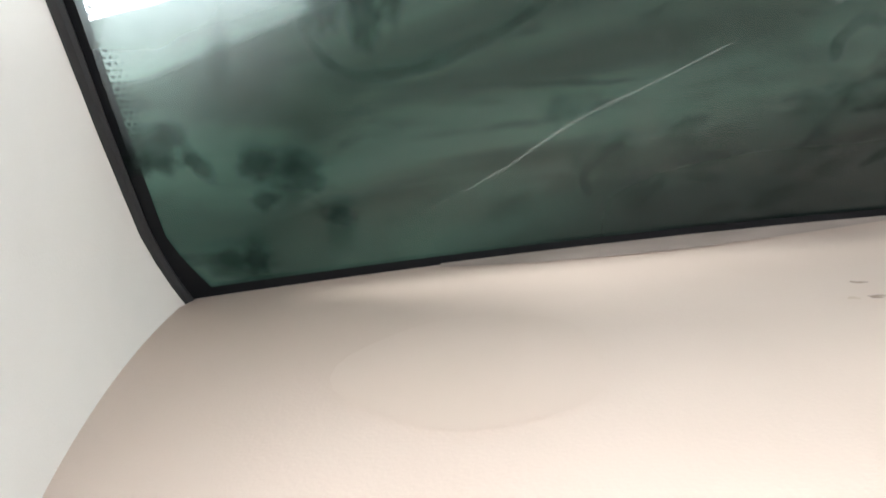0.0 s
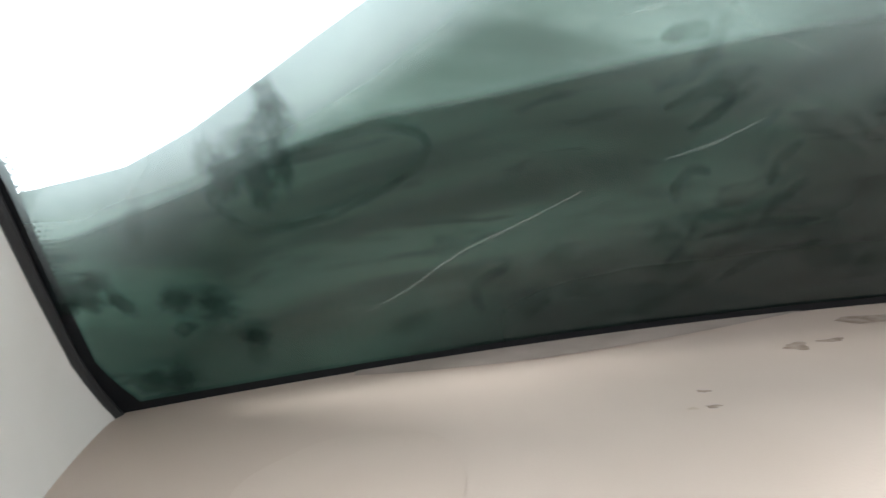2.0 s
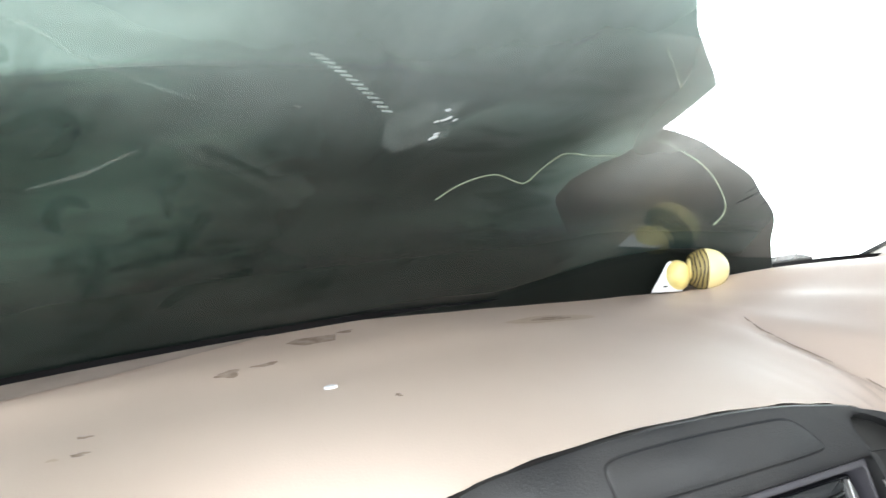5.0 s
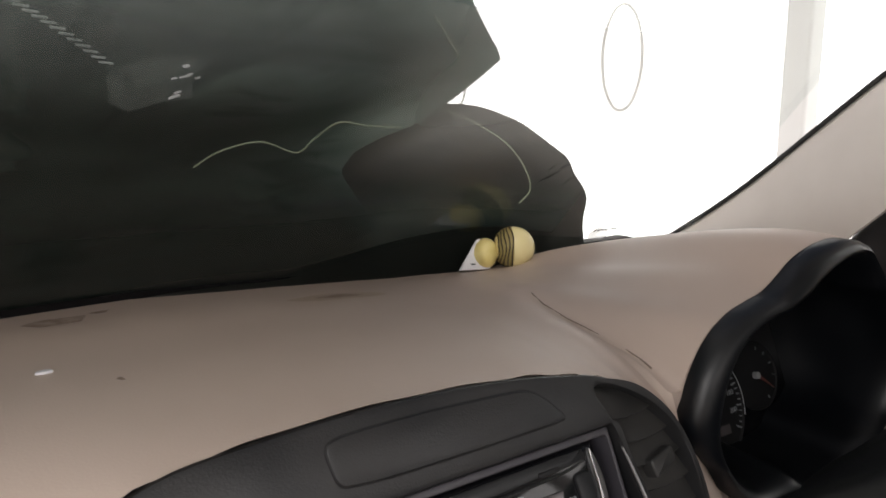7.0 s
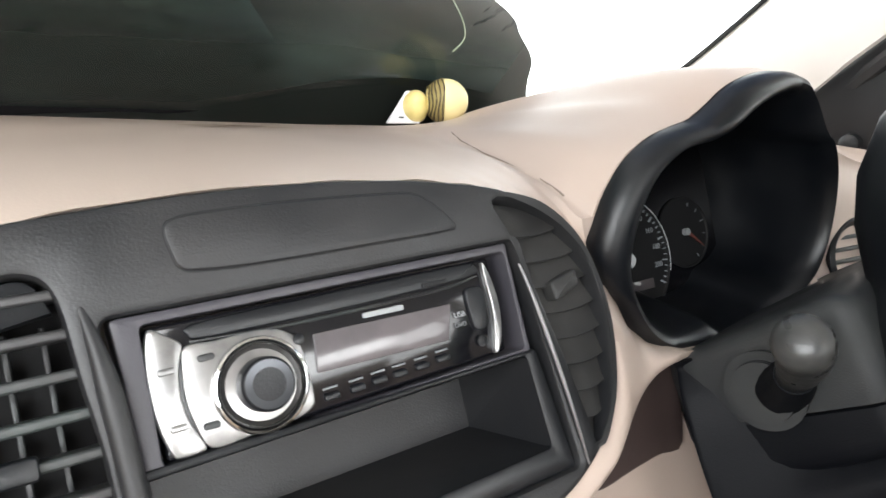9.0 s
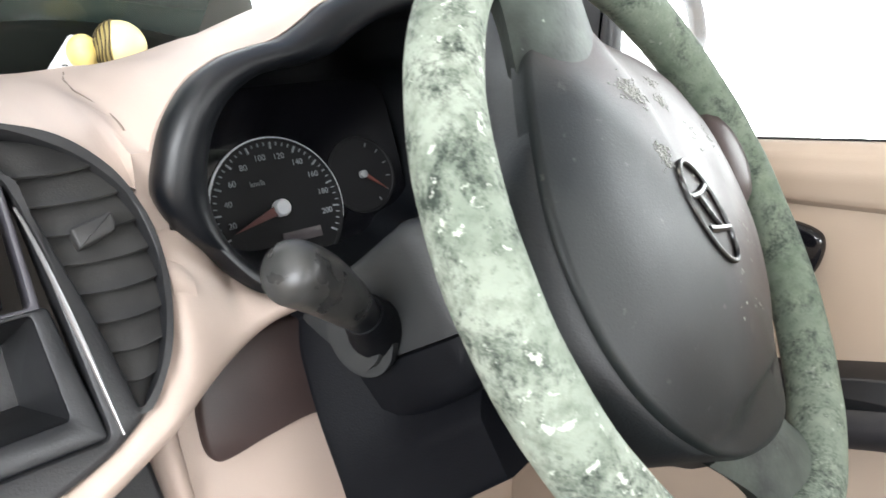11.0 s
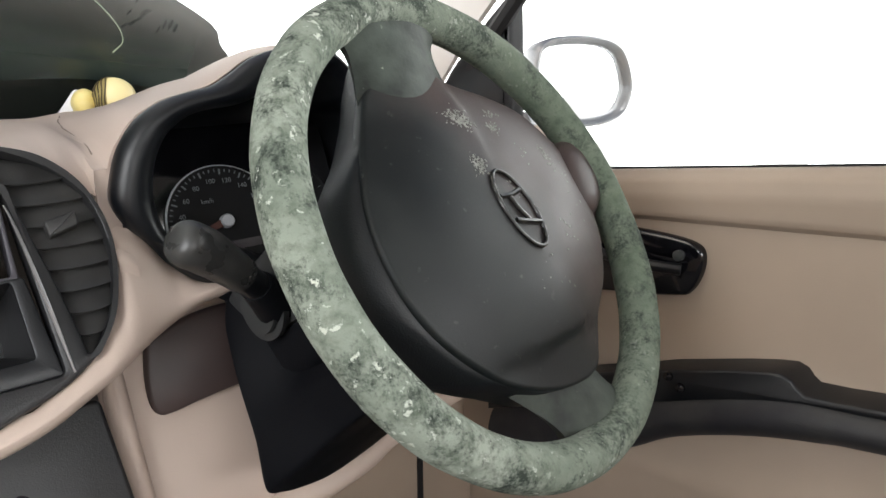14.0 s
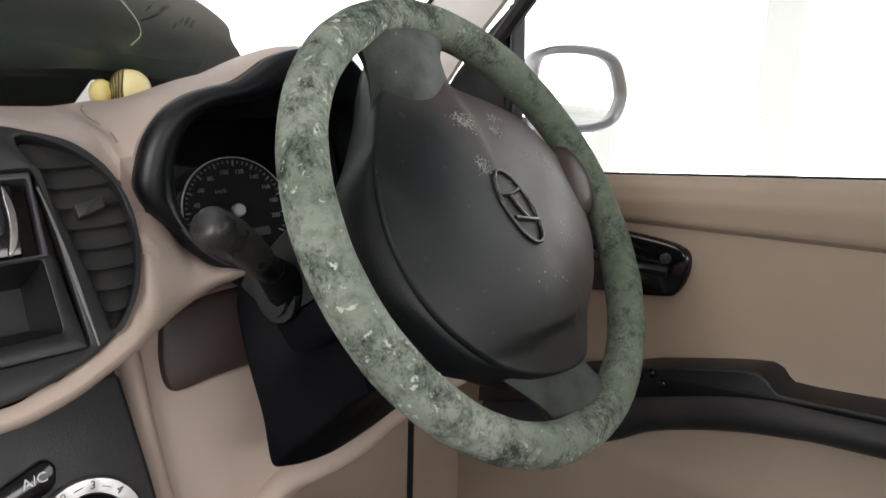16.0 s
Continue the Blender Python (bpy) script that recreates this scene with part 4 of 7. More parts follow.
def build_stack():
    root = thing("centre_stack", TURN @ Vector((0, -0.06, -0.15)), "charcoal oval centre console panel with air vents and storage lid", "console")
    outline = [(-0.139, 0.041), (-0.10, 0.046), (-0.05, 0.0475), (0.0, 0.046), (0.044, 0.042), (0.076, 0.0365), (0.10, 0.031), (0.123, 0.020), (0.141, 0.0055),
               (0.1535, -0.013), (0.159, -0.034), (0.1585, -0.058), (0.152, -0.087), (0.139, -0.112), (0.115, -0.131), (0.088, -0.142), (0.06, -0.149), (0.0, -0.154),
               (-0.06, -0.152), (-0.11, -0.142), (-0.155, -0.122), (-0.186, -0.09), (-0.198, -0.05), (-0.193, -0.01), (-0.172, 0.022)]
    def wider(pts):
        """The passenger side of the panel reaches further out than the driver's."""
        return [(x if x > -0.10 else -0.10 + (x + 0.10) * 1.22, y) for x, y in pts]
    outline = spline([(x, y, 0) for x, y in wider(outline)], 120, True)
    mid = rounded([(-0.102, 0.0015), (0.102, 0.0015), (0.112, -0.126), (-0.103, -0.128)], 0.005)
    vr = spline([(x, y, 0) for x, y in [(0.0955, 0.024), (0.117, 0.0205), (0.133, 0.0105), (0.1465, -0.007), (0.1535, -0.031), (0.1545, -0.058), (0.148, -0.088), (0.138, -0.107),
                 (0.1285, -0.117), (0.1255, -0.102), (0.1205, -0.073), (0.1135, -0.04), (0.1045, 0.0)]], 52, True)
    vl = spline([(x, y, 0) for x, y in wider([(-0.1125, 0.012), (-0.1185, 0.0225), (-0.13, 0.0225), (-0.152, 0.010), (-0.172, -0.014), (-0.183, -0.045), (-0.178, -0.078),
                 (-0.158, -0.108), (-0.13, -0.118), (-0.1085, -0.112), (-0.107, -0.06), (-0.110, -0.02)])], 52, True)
    body = part("fascia", plate(outline, [mid, vr, vl], 0.004, 0.03, STACK, 0.0035, 0.02), CHARCOAL, root)
    # storage lid with its shut line
    lid = spline([(x, y, 0) for x, y in [(-0.0725, 0.0325), (-0.0690, 0.0370), (-0.0560, 0.0384), (-0.0202, 0.0384), (0.010, 0.0370), (0.0318, 0.0358), (0.0470, 0.0340), (0.0570, 0.0275), (0.0630, 0.0210), (0.0675, 0.0145), (0.0620, 0.0122), (0.030, 0.0120), (-0.0312, 0.0122), (-0.0610, 0.0138), (-0.0690, 0.0165), (-0.0715, 0.024)]], 64, True)
    part("lid_gap", slab(inset(lid, -0.0006), -0.004, 0.0042, STACK, 0.0002), MATT_BLACK, body, "black shut line")
    part("lid", slab(lid, -0.004, 0.0052, STACK, 0.0012), CHARCOAL, body, "charcoal storage lid")
    # vents: dark well, slats, frame lip
    for nm, poly, side in (("vent", vr, 1), ("vent", vl, -1)):
        vent = part(nm, slab(inset(poly, -0.001), -0.034, -0.030, STACK, 0.0005), MATT_BLACK, root, "black air vent")
        us = [p.x for p in poly]
        vs = [p.y for p in poly]
        k = 9 if side > 0 else 8
        for i in range(k):
            v = min(vs) + (max(vs) - min(vs)) * (i + 0.75) / (k + 0.35) if side > 0 else 0.0150 - 0.0158 * i
            xs = []
            for a, b in zip(poly, poly[1:] + poly[:1]):
                if (a.y - v) * (b.y - v) <= 0 and a.y != b.y:
                    xs.append(a.x + (b.x - a.x) * (v - a.y) / (b.y - a.y))
            if len(xs) < 2:
                continue
            x0, x1 = min(xs) - 0.001, max(xs) + 0.001
            if side > 0:
                pitch = (max(vs) - min(vs)) / (k + 0.35)
                def slat(u, t, v=v, pitch=pitch):
                    h = v + pitch * 1.25 * (t - 0.62)
                    x0, x1 = span(poly, min(max(vs) - 0.0006, max(min(vs) + 0.0006, h)))
                    return STACK @ Vector((x0 - 0.0008 + (x1 - x0 + 0.0016) * u, h - 0.0022 * (4 * u * (1 - u)) * (1 - t) ** 2, -0.0035 - 0.0075 * t ** 0.7 + 0.0025 * math.sin(math.pi * u)))
                part("slat", sheet(slat, 12, 6, 0.0014), SLAT_GREY, vent, smooth=60)
            else:
                part("slat", slab(rounded([(x0, v - 0.0022), (x1, v - 0.0022), (x1, v + 0.0022), (x0, v + 0.0022)], 0.001, 2), -0.016, -0.001, STACK, 0.0012), GREY_TRIM, vent)
        if side < 0:
            for i in range(6):
                x = -0.189 + 0.0135 * i
                part("vane", slab([(x - 0.001, -0.098), (x + 0.001, -0.098), (x + 0.001, 0.004), (x - 0.001, 0.004)], -0.028, -0.016, STACK, 0.0004), GREY_TRIM, vent)
            part("tab", slab(rounded([(-0.150, -0.052), (-0.130, -0.052), (-0.130, -0.043), (-0.150, -0.043)], 0.002), -0.006, 0.003, STACK, 0.001), BLACK, vent)
            part("blank", slab([(p.x, p.y) for p in spline([(-0.117, 0.008, 0), (-0.123, 0.021, 0), (-0.137, 0.021, 0), (-0.161, 0.010, 0), (-0.178, -0.002, 0)], 16)], -0.014, -0.003, STACK, 0.0005), BLACK, vent, "black blanking wedge")
        else:
            tab = [(0.121, -0.026), (0.141, -0.021), (0.141, -0.031), (0.1225, -0.037)]
            part("tab", slab(rounded(tab, 0.002), -0.006, 0.0035, STACK, 0.0015), SLAT_GREY, vent, "grey adjusting tab")
    # highlight of the driver's side edge painted as a pale strip, rounded ridge on the other
    pts = [STACK @ Vector((0.1015 + 0.0155 * (i / 20) ** 0.8, -0.012 - 0.114 * i / 20, 0.0045 + 0.0015 * math.sin(math.pi * i / 20))) for i in range(21)]
    part("edge_strip", tube(pts, lambda t: 0.0007 + 0.0006 * math.sin(math.pi * t), 8), STRIP, body, "pale strip painted as the edge's highlight")
    pts = spline([STACK @ Vector(p) for p in [(-0.1080, 0.012, 0.002), (-0.1040, -0.015, 0.0035), (-0.1015, -0.050, 0.004), (-0.1000, -0.090, 0.004), (-0.0995, -0.128, 0.003)]], 30)
    part("ridge", tube(pts, lambda t: 0.0012 + 0.0036 * min(1, t * 3), 12), CHARCOAL, body, "rounded charcoal ridge")
    # open pocket under the radio
    bm = bmesh.new()
    def pk(u, v, w):
        return bm.verts.new(STACK @ Vector((u, v, w)))
    f = [pk(-0.0985, -0.0648, -0.0005), pk(0.0955, -0.0612, -0.0005), pk(0.0985, -0.1115, -0.0005), pk(-0.0990, -0.1150, -0.0005)]
    b = [pk(-0.090, -0.0700, -0.060), pk(0.086, -0.0680, -0.060), pk(0.086, -0.1000, -0.060), pk(-0.090, -0.1020, -0.060)]
    bridge(bm, f, b)
    bm.faces.new(b)
    part("pocket", bm, CHARCOAL, root, "empty dark storage pocket", smooth=0)
    rim_o = rounded([(-0.1025, -0.0605), (0.1030, -0.0585), (0.1120, -0.1260), (-0.1032, -0.1280)], 0.003)
    rim_i = rounded([(-0.0985, -0.0648), (0.0955, -0.0612), (0.0985, -0.1115), (-0.0990, -0.1150)], 0.0025)
    part("pocket_rim", plate(rim_o, [rim_i], 0.0005, 0.02, STACK, 0.0018, 0.004), BLACK, root, "black pocket rim")
    return root


build_stack()


LILAC_TRIM = material("dark_lilac_grey_plastic", (0.055, 0.052, 0.062), 0.42, color2=(0.07, 0.067, 0.075), scale=20, bump=0.12, bump_scale=900)
DULL_METAL = material("dull_metal", (0.085, 0.083, 0.082), 0.28, 0.9, color2=(0.045, 0.044, 0.043), scale=90)
BRUSHED = material("brushed_dark_metal", (0.075, 0.078, 0.085), 0.30, 0.9)
BRUSHED.node_tree.nodes["Principled BSDF"].inputs["Anisotropic"].default_value = 0.8


def build_radio():
    root = thing("car_radio", STACK @ Vector((0, -0.03, -0.03)), "black and silver car radio with round knob and display", "radio")
    frame_o = rounded([(-0.0985, 0.001), (0.1000, 0.001), (0.1005, -0.0595), (-0.0960, -0.0632)], 0.002)
    frame_i = rounded([(-0.0880, -0.0035), (0.0975, -0.0035), (0.0970, -0.0570), (-0.0890, -0.0612)], 0.003)
    part("surround", plate(frame_o, [frame_i], -0.001, 0.03, STACK, 0.0012, 0.028), LILAC_TRIM, root, "dark grey surround")
    face = rounded([(-0.0865, -0.0050), (0.0880, -0.0050), (0.0870, -0.0555), (-0.0870, -0.0605)], 0.003)
    body = part("faceplate", slab(face, -0.028, -0.004, STACK, 0.0015), GLOSS_BLACK, root, "gloss black faceplate")

    def plaque(name, pts, top, mat, label="", bevel=0.0008, n=48):
        return part(name, slab([(p.x, p.y) for p in spline([(x, y, 0) for x, y in pts], n, True)], -0.006, top, STACK, bevel), mat, body, label, smooth=50)
    # silver end with its curved joint, then the silver panel round the knob
    plaque("end_cap", [(-0.0848, -0.0060), (-0.0800, -0.0088), (-0.0745, -0.0130), (-0.0735, -0.0160), (-0.0765, -0.0250), (-0.0775, -0.0370), (-0.0760, -0.0470), (-0.0715, -0.0575), (-0.0740, -0.0597), (-0.0815, -0.0598), (-0.0848, -0.0580),
                       (-0.0878, -0.0470), (-0.0888, -0.0350), (-0.0886, -0.0230), (-0.0872, -0.0120)], -0.0005, SILVER, "silver end cap")
    plaque("button_panel", [(-0.0722, -0.0158), (-0.0600, -0.0160), (-0.0432, -0.0156), (-0.0330, -0.0172), (-0.0262, -0.0215), (-0.0236, -0.0275), (-0.0225, -0.0400), (-0.0222, -0.0490), (-0.0235, -0.0545), (-0.0320, -0.0580), (-0.0520, -0.0592), (-0.0695, -0.0595),
                            (-0.0745, -0.0470), (-0.0758, -0.0370), (-0.0750, -0.0250)], -0.0014, SILVER, "silver button panel", n=60)
    K = STACK @ Matrix.Translation((-0.0445, -0.0392, -0.003))
    part("knob_ring", lathe([(0.0212, 0), (0.0212, 0.0030), (0.0206, 0.0042), (0.0196, 0.0046), (0.0186, 0.0040), (0.0180, 0.0026), (0.0178, 0.0)], K, 48), CHROME, body, "bright metal ring")
    part("knob_well", lathe([(0.0180, 0.0), (0.0178, 0.0024), (0.0150, 0.0014), (0.0122, 0.0008)], K, 40), DULL_METAL, body, "dull metal well")
    K = STACK @ Matrix.Translation((-0.0435, -0.0392, -0.003))
    part("knob", lathe([(0.0120, 0.0), (0.0118, 0.0096), (0.0114, 0.0108), (0.0108, 0.0113), (0.0100, 0.0112)], K, 40), BLACK, body, "black turning knob")
    part("knob_face", lathe([(0.0106, 0.0110), (0.0104, 0.0115), (0.0006, 0.0106)], K, 48), BRUSHED, body, "brushed dark metal disc")
    plaque("top_band", [(-0.0700, -0.0120), (-0.0640, -0.0070), (0.0, -0.0062), (0.0700, -0.0060), (0.0780, -0.0075), (0.0760, -0.0125), (0.0450, -0.0142), (0.0, -0.0150), (-0.0400, -0.0146), (-0.0640, -0.0142)], -0.0022, BLACK, "black bevelled upper band")
    plaque("band_edge", [(-0.0660, -0.0142), (-0.0300, -0.0158), (0.0200, -0.0160), (0.0600, -0.0150), (0.0760, -0.0132), (0.0760, -0.0140), (0.0600, -0.0166), (0.0200, -0.0176), (-0.0300, -0.0172), (-0.0660, -0.0150)], -0.0018, GREY_TRIM, "dull grey moulding under the band")
    part("slot", slab(rounded([(0.0440, -0.0140), (0.0585, -0.0136), (0.0585, -0.0112), (0.0440, -0.0114)], 0.0006), -0.004, -0.0012, STACK, 0.0002), MATT_BLACK, body, "narrow black slot")
    part("display", slab(rounded([(-0.0167, -0.0232), (0.0583, -0.0245), (0.0530, -0.0423), (-0.0182, -0.0411)], 0.001), -0.006, -0.0026, STACK, 0.0004), LENS, body, "blank pinkish grey display")
    # a pale bar stands for the maker's mark
    part("maker_mark", slab(rounded([(0.0094, -0.0216), (0.0316, -0.0220), (0.0316, -0.0192), (0.0094, -0.0190)], 0.0012), -0.004, -0.0024, STACK, 0.0002), GREY_INK, body, "pale maker's mark")
    arc = [(0.0822, -0.0070), (0.0852, -0.0150), (0.0868, -0.0264), (0.0862, -0.0380), (0.0838, -0.0480), (0.0800, -0.0545), (0.0780, -0.0540), (0.0802, -0.0450), (0.0818, -0.0350), (0.0822, -0.0250), (0.0816, -0.0150)]
    plaque("end_arc", arc, -0.0008, SILVER, "silver end arc", 0.0006)
    plaque("port_cover", [(0.0690, -0.0195), (0.0770, -0.0190), (0.0800, -0.0240), (0.0795, -0.0340), (0.0770, -0.0405), (0.0700, -0.0405), (0.0685, -0.0300)], -0.0018, BLACK, "black port cover")
    part("socket", lathe([(0.0030, 0), (0.0030, 0.0012), (0.0018, 0.0014), (0.0018, 0.0004)], STACK @ Matrix.Translation((0.0725, -0.0472, -0.0036)), 16), BLACK, body)
    for u, v in [(-0.0137, -0.0531), (-0.0006, -0.0528), (0.0111, -0.0521), (0.0225, -0.0518), (0.0351, -0.0513), (0.0475, -0.0505)]:
        part("button", slab(rounded([(u - 0.0038, v - 0.0015), (u + 0.0038, v - 0.0013), (u + 0.0038, v + 0.0017), (u - 0.0038, v + 0.0015)], 0.0012), -0.005, -0.0020, STACK, 0.0006), BLACK, body)
        part("caption_bar", slab([(u - 0.0036, v + 0.0036), (u + 0.0036, v + 0.0038), (u + 0.0036, v + 0.0047), (u - 0.0036, v + 0.0045)], -0.005, -0.0031, STACK, 0.0001), FAINT_INK, body)
    for u, v in ((-0.0650, -0.0222), (-0.0680, -0.0503), (-0.0814, -0.0243), (-0.0806, -0.0477)):
        part("button", slab(rounded([(u - 0.0034, v - 0.0014), (u + 0.0034, v - 0.0014), (u + 0.0034, v + 0.0014), (u - 0.0034, v + 0.0014)], 0.0012), -0.003, 0.0004, STACK, 0.0005), GREY_TRIM if u > -0.07 else SILVER, body)
    letters("USB", 0.0040, STACK @ Matrix.Translation((0.0625, -0.0310, -0.0030)), GREY_INK, body, "lettering")
    letters("DVD", 0.0034, STACK @ Matrix.Translation((0.0620, -0.0362, -0.0030)), FAINT_INK, body, "lettering")
    part("knob_button", lathe([(0.0026, 0), (0.0026, 0.0030), (0.0014, 0.0034)], STACK @ Matrix.Translation((-0.0243, -0.0238, -0.0036)), 16), BLACK, body)


build_radio()

# ---- instrument cluster ----


def build_cluster():
    root = thing("instrument_cluster", TURN @ Vector((0.28, 0.03, -0.09)), "deep black instrument cluster with round speedometer", "instrument cluster")
    n = 180
    o = [Vector((p.x, p.y)) for p in spline([(x, y, 0) for x, y in BEZEL], n, True)]
    q = [Vector((p.x, p.y)) for p in spline([(x, y, 0) for x, y in BEZEL_IN], n, True)]
    def off(f):
        return [a.lerp(b, f) for a, b in zip(o, q)]
    bm = bmesh.new()
    rings = []
    for f, w in ((0.25, -0.030), (0.02, -0.012), (0.0, -0.002), (0.0, 0.006), (0.18, 0.0125), (0.42, 0.015), (0.68, 0.0125), (0.88, 0.006), (1.0, -0.004), (1.05, -0.02)):
        rings.append(ring(bm, off(f), w, UP))
    for f, w in ((0.99, -0.05), (0.95, -0.09), (0.85, -0.115), (0.6, -0.125)):
        rings.append(ring(bm, [Vector((0.28, -0.02)) + (p - Vector((0.28, -0.02))) * f for p in off(1.05)], w, UP))
    for a, b in zip(rings, rings[1:]):
        bridge(bm, a, b)
    bm.faces.new(rings[-1])
    part("bezel", bm, BLACK, root, "smooth black moulded hood ring", smooth=70)
    FACE = plane_frame((0.271, 0.07, -0.060), (1, 0, 0), (0, 0.33, 0.944), TURN)
    face = part("dial_face", slab(rounded([(-0.095, -0.045), (0.115, -0.045), (0.115, 0.088), (-0.095, 0.088)], 0.02), -0.01, 0.0, FACE, 0.001), GLOSS_BLACK, root, "gloss black dial panel")
    gauge = part("speedometer", lathe([(0.0515, 0.0), (0.0515, 0.002), (0.0500, 0.0022), (0.0490, 0.001)], FACE, 64), MATT_BLACK, root, "round speedometer")
    # bright arc round the dial
    arc = [FACE @ Vector((0.0510 * math.cos(a), 0.0510 * math.sin(a), 0.0028)) for a in [radians(-18 + 216 * i / 60) for i in range(61)]]
    part("rim_arc", tube(arc, lambda t: 0.0003 + 0.0011 * t ** 2, 6), WHITE_INK, gauge, "pale rim arc")
    for i in range(41):
        a = radians(199 - i * 5.75)
        long = i % 4 == 0
        r0, r1, w = (0.0430 if long else 0.0455), 0.0478, (0.0006 if long else 0.00035)
        d, s = Vector((math.cos(a), math.sin(a))), Vector((-math.sin(a), math.cos(a)))
        part("tick", slab([d * r0 - s * w, d * r1 - s * w, d * r1 + s * w, d * r0 + s * w], 0.0012, 0.0026, FACE, 0.0001), DIAL_INK, gauge)
    for i in range(10):
        a = radians(188 - i * 22.4)
        letters(str(20 * (i + 1)), 0.0060, FACE @ Matrix.Translation((0.0375 * math.cos(a), 0.0375 * math.sin(a), 0.0024)), DIAL_INK, gauge, "numeral")
    letters("km/h", 0.0055, FACE @ Matrix.Translation((-0.012, 0.020, 0.0024)), DIAL_INK, gauge, "lettering")
    a = radians(196)
    part("needle", slab([(0.004 * math.cos(a + 1.3), 0.004 * math.sin(a + 1.3)), (0.040 * math.cos(a), 0.040 * math.sin(a)), (0.004 * math.cos(a - 1.3), 0.004 * math.sin(a - 1.3))], 0.005, 0.0065, FACE, 0.0003), RED_INK, gauge, "red needle")
    part("needle_hub", lathe([(0.0062, 0.0024), (0.0062, 0.0075), (0.0050, 0.0090), (0.001, 0.0092)], FACE, 24), WHITE_INK, gauge, "white needle hub")
    part("odometer", slab(rounded([(-0.003, -0.026), (0.028, -0.026), (0.028, -0.018), (-0.003, -0.018)], 0.0008), 0.0, 0.0024, FACE, 0.0002), LENS, gauge, "grey odometer window")
    sub = part("fuel_gauge", lathe([(0.030, 0.0), (0.030, 0.0016), (0.0288, 0.0018), (0.0280, 0.0008)], FACE @ Matrix.Translation((0.075, 0.012, 0)), 40), MATT_BLACK, root, "small fuel gauge")
    S2 = FACE @ Matrix.Translation((0.075, 0.012, 0))
    part("needle_hub", lathe([(0.0030, 0.001), (0.0030, 0.005), (0.001, 0.0056)], S2, 18), GREY_INK, sub, "pale needle hub")
    part("needle", slab([(0.002, 0.0015), (0.0190, -0.0150), (0.0005, -0.002)], 0.003, 0.0042, S2, 0.0003), RED_INK, sub, "red needle")
    for i in range(6):
        a = radians(-62 + i * 26)
        d, s = Vector((math.cos(a), math.sin(a))), Vector((-math.sin(a), math.cos(a)))
        part("tick", slab([d * 0.0225 - s * 0.0003, d * 0.0255 - s * 0.0003, d * 0.0255 + s * 0.0003, d * 0.0225 + s * 0.0003], 0.001, 0.0022, S2, 0.0001), FAINT_INK, sub)


build_cluster()

# ---- steering wheel and column ----
WTH, WPH = radians(31.4), radians(6.9)
WU = Vector((math.cos(WPH), math.sin(WPH), 0))
WN = Vector((math.sin(WPH) * math.cos(WTH), -math.cos(WPH) * math.cos(WTH), math.sin(WTH)))
COLUMN = plane_frame((0.361, -0.2035, 0.6745), WU, WN.cross(WU))
WHEEL = plane_frame((0.3417, -0.2193, 0.6792), WU, WN.cross(WU)) @ Matrix.Scale(0.945, 4)


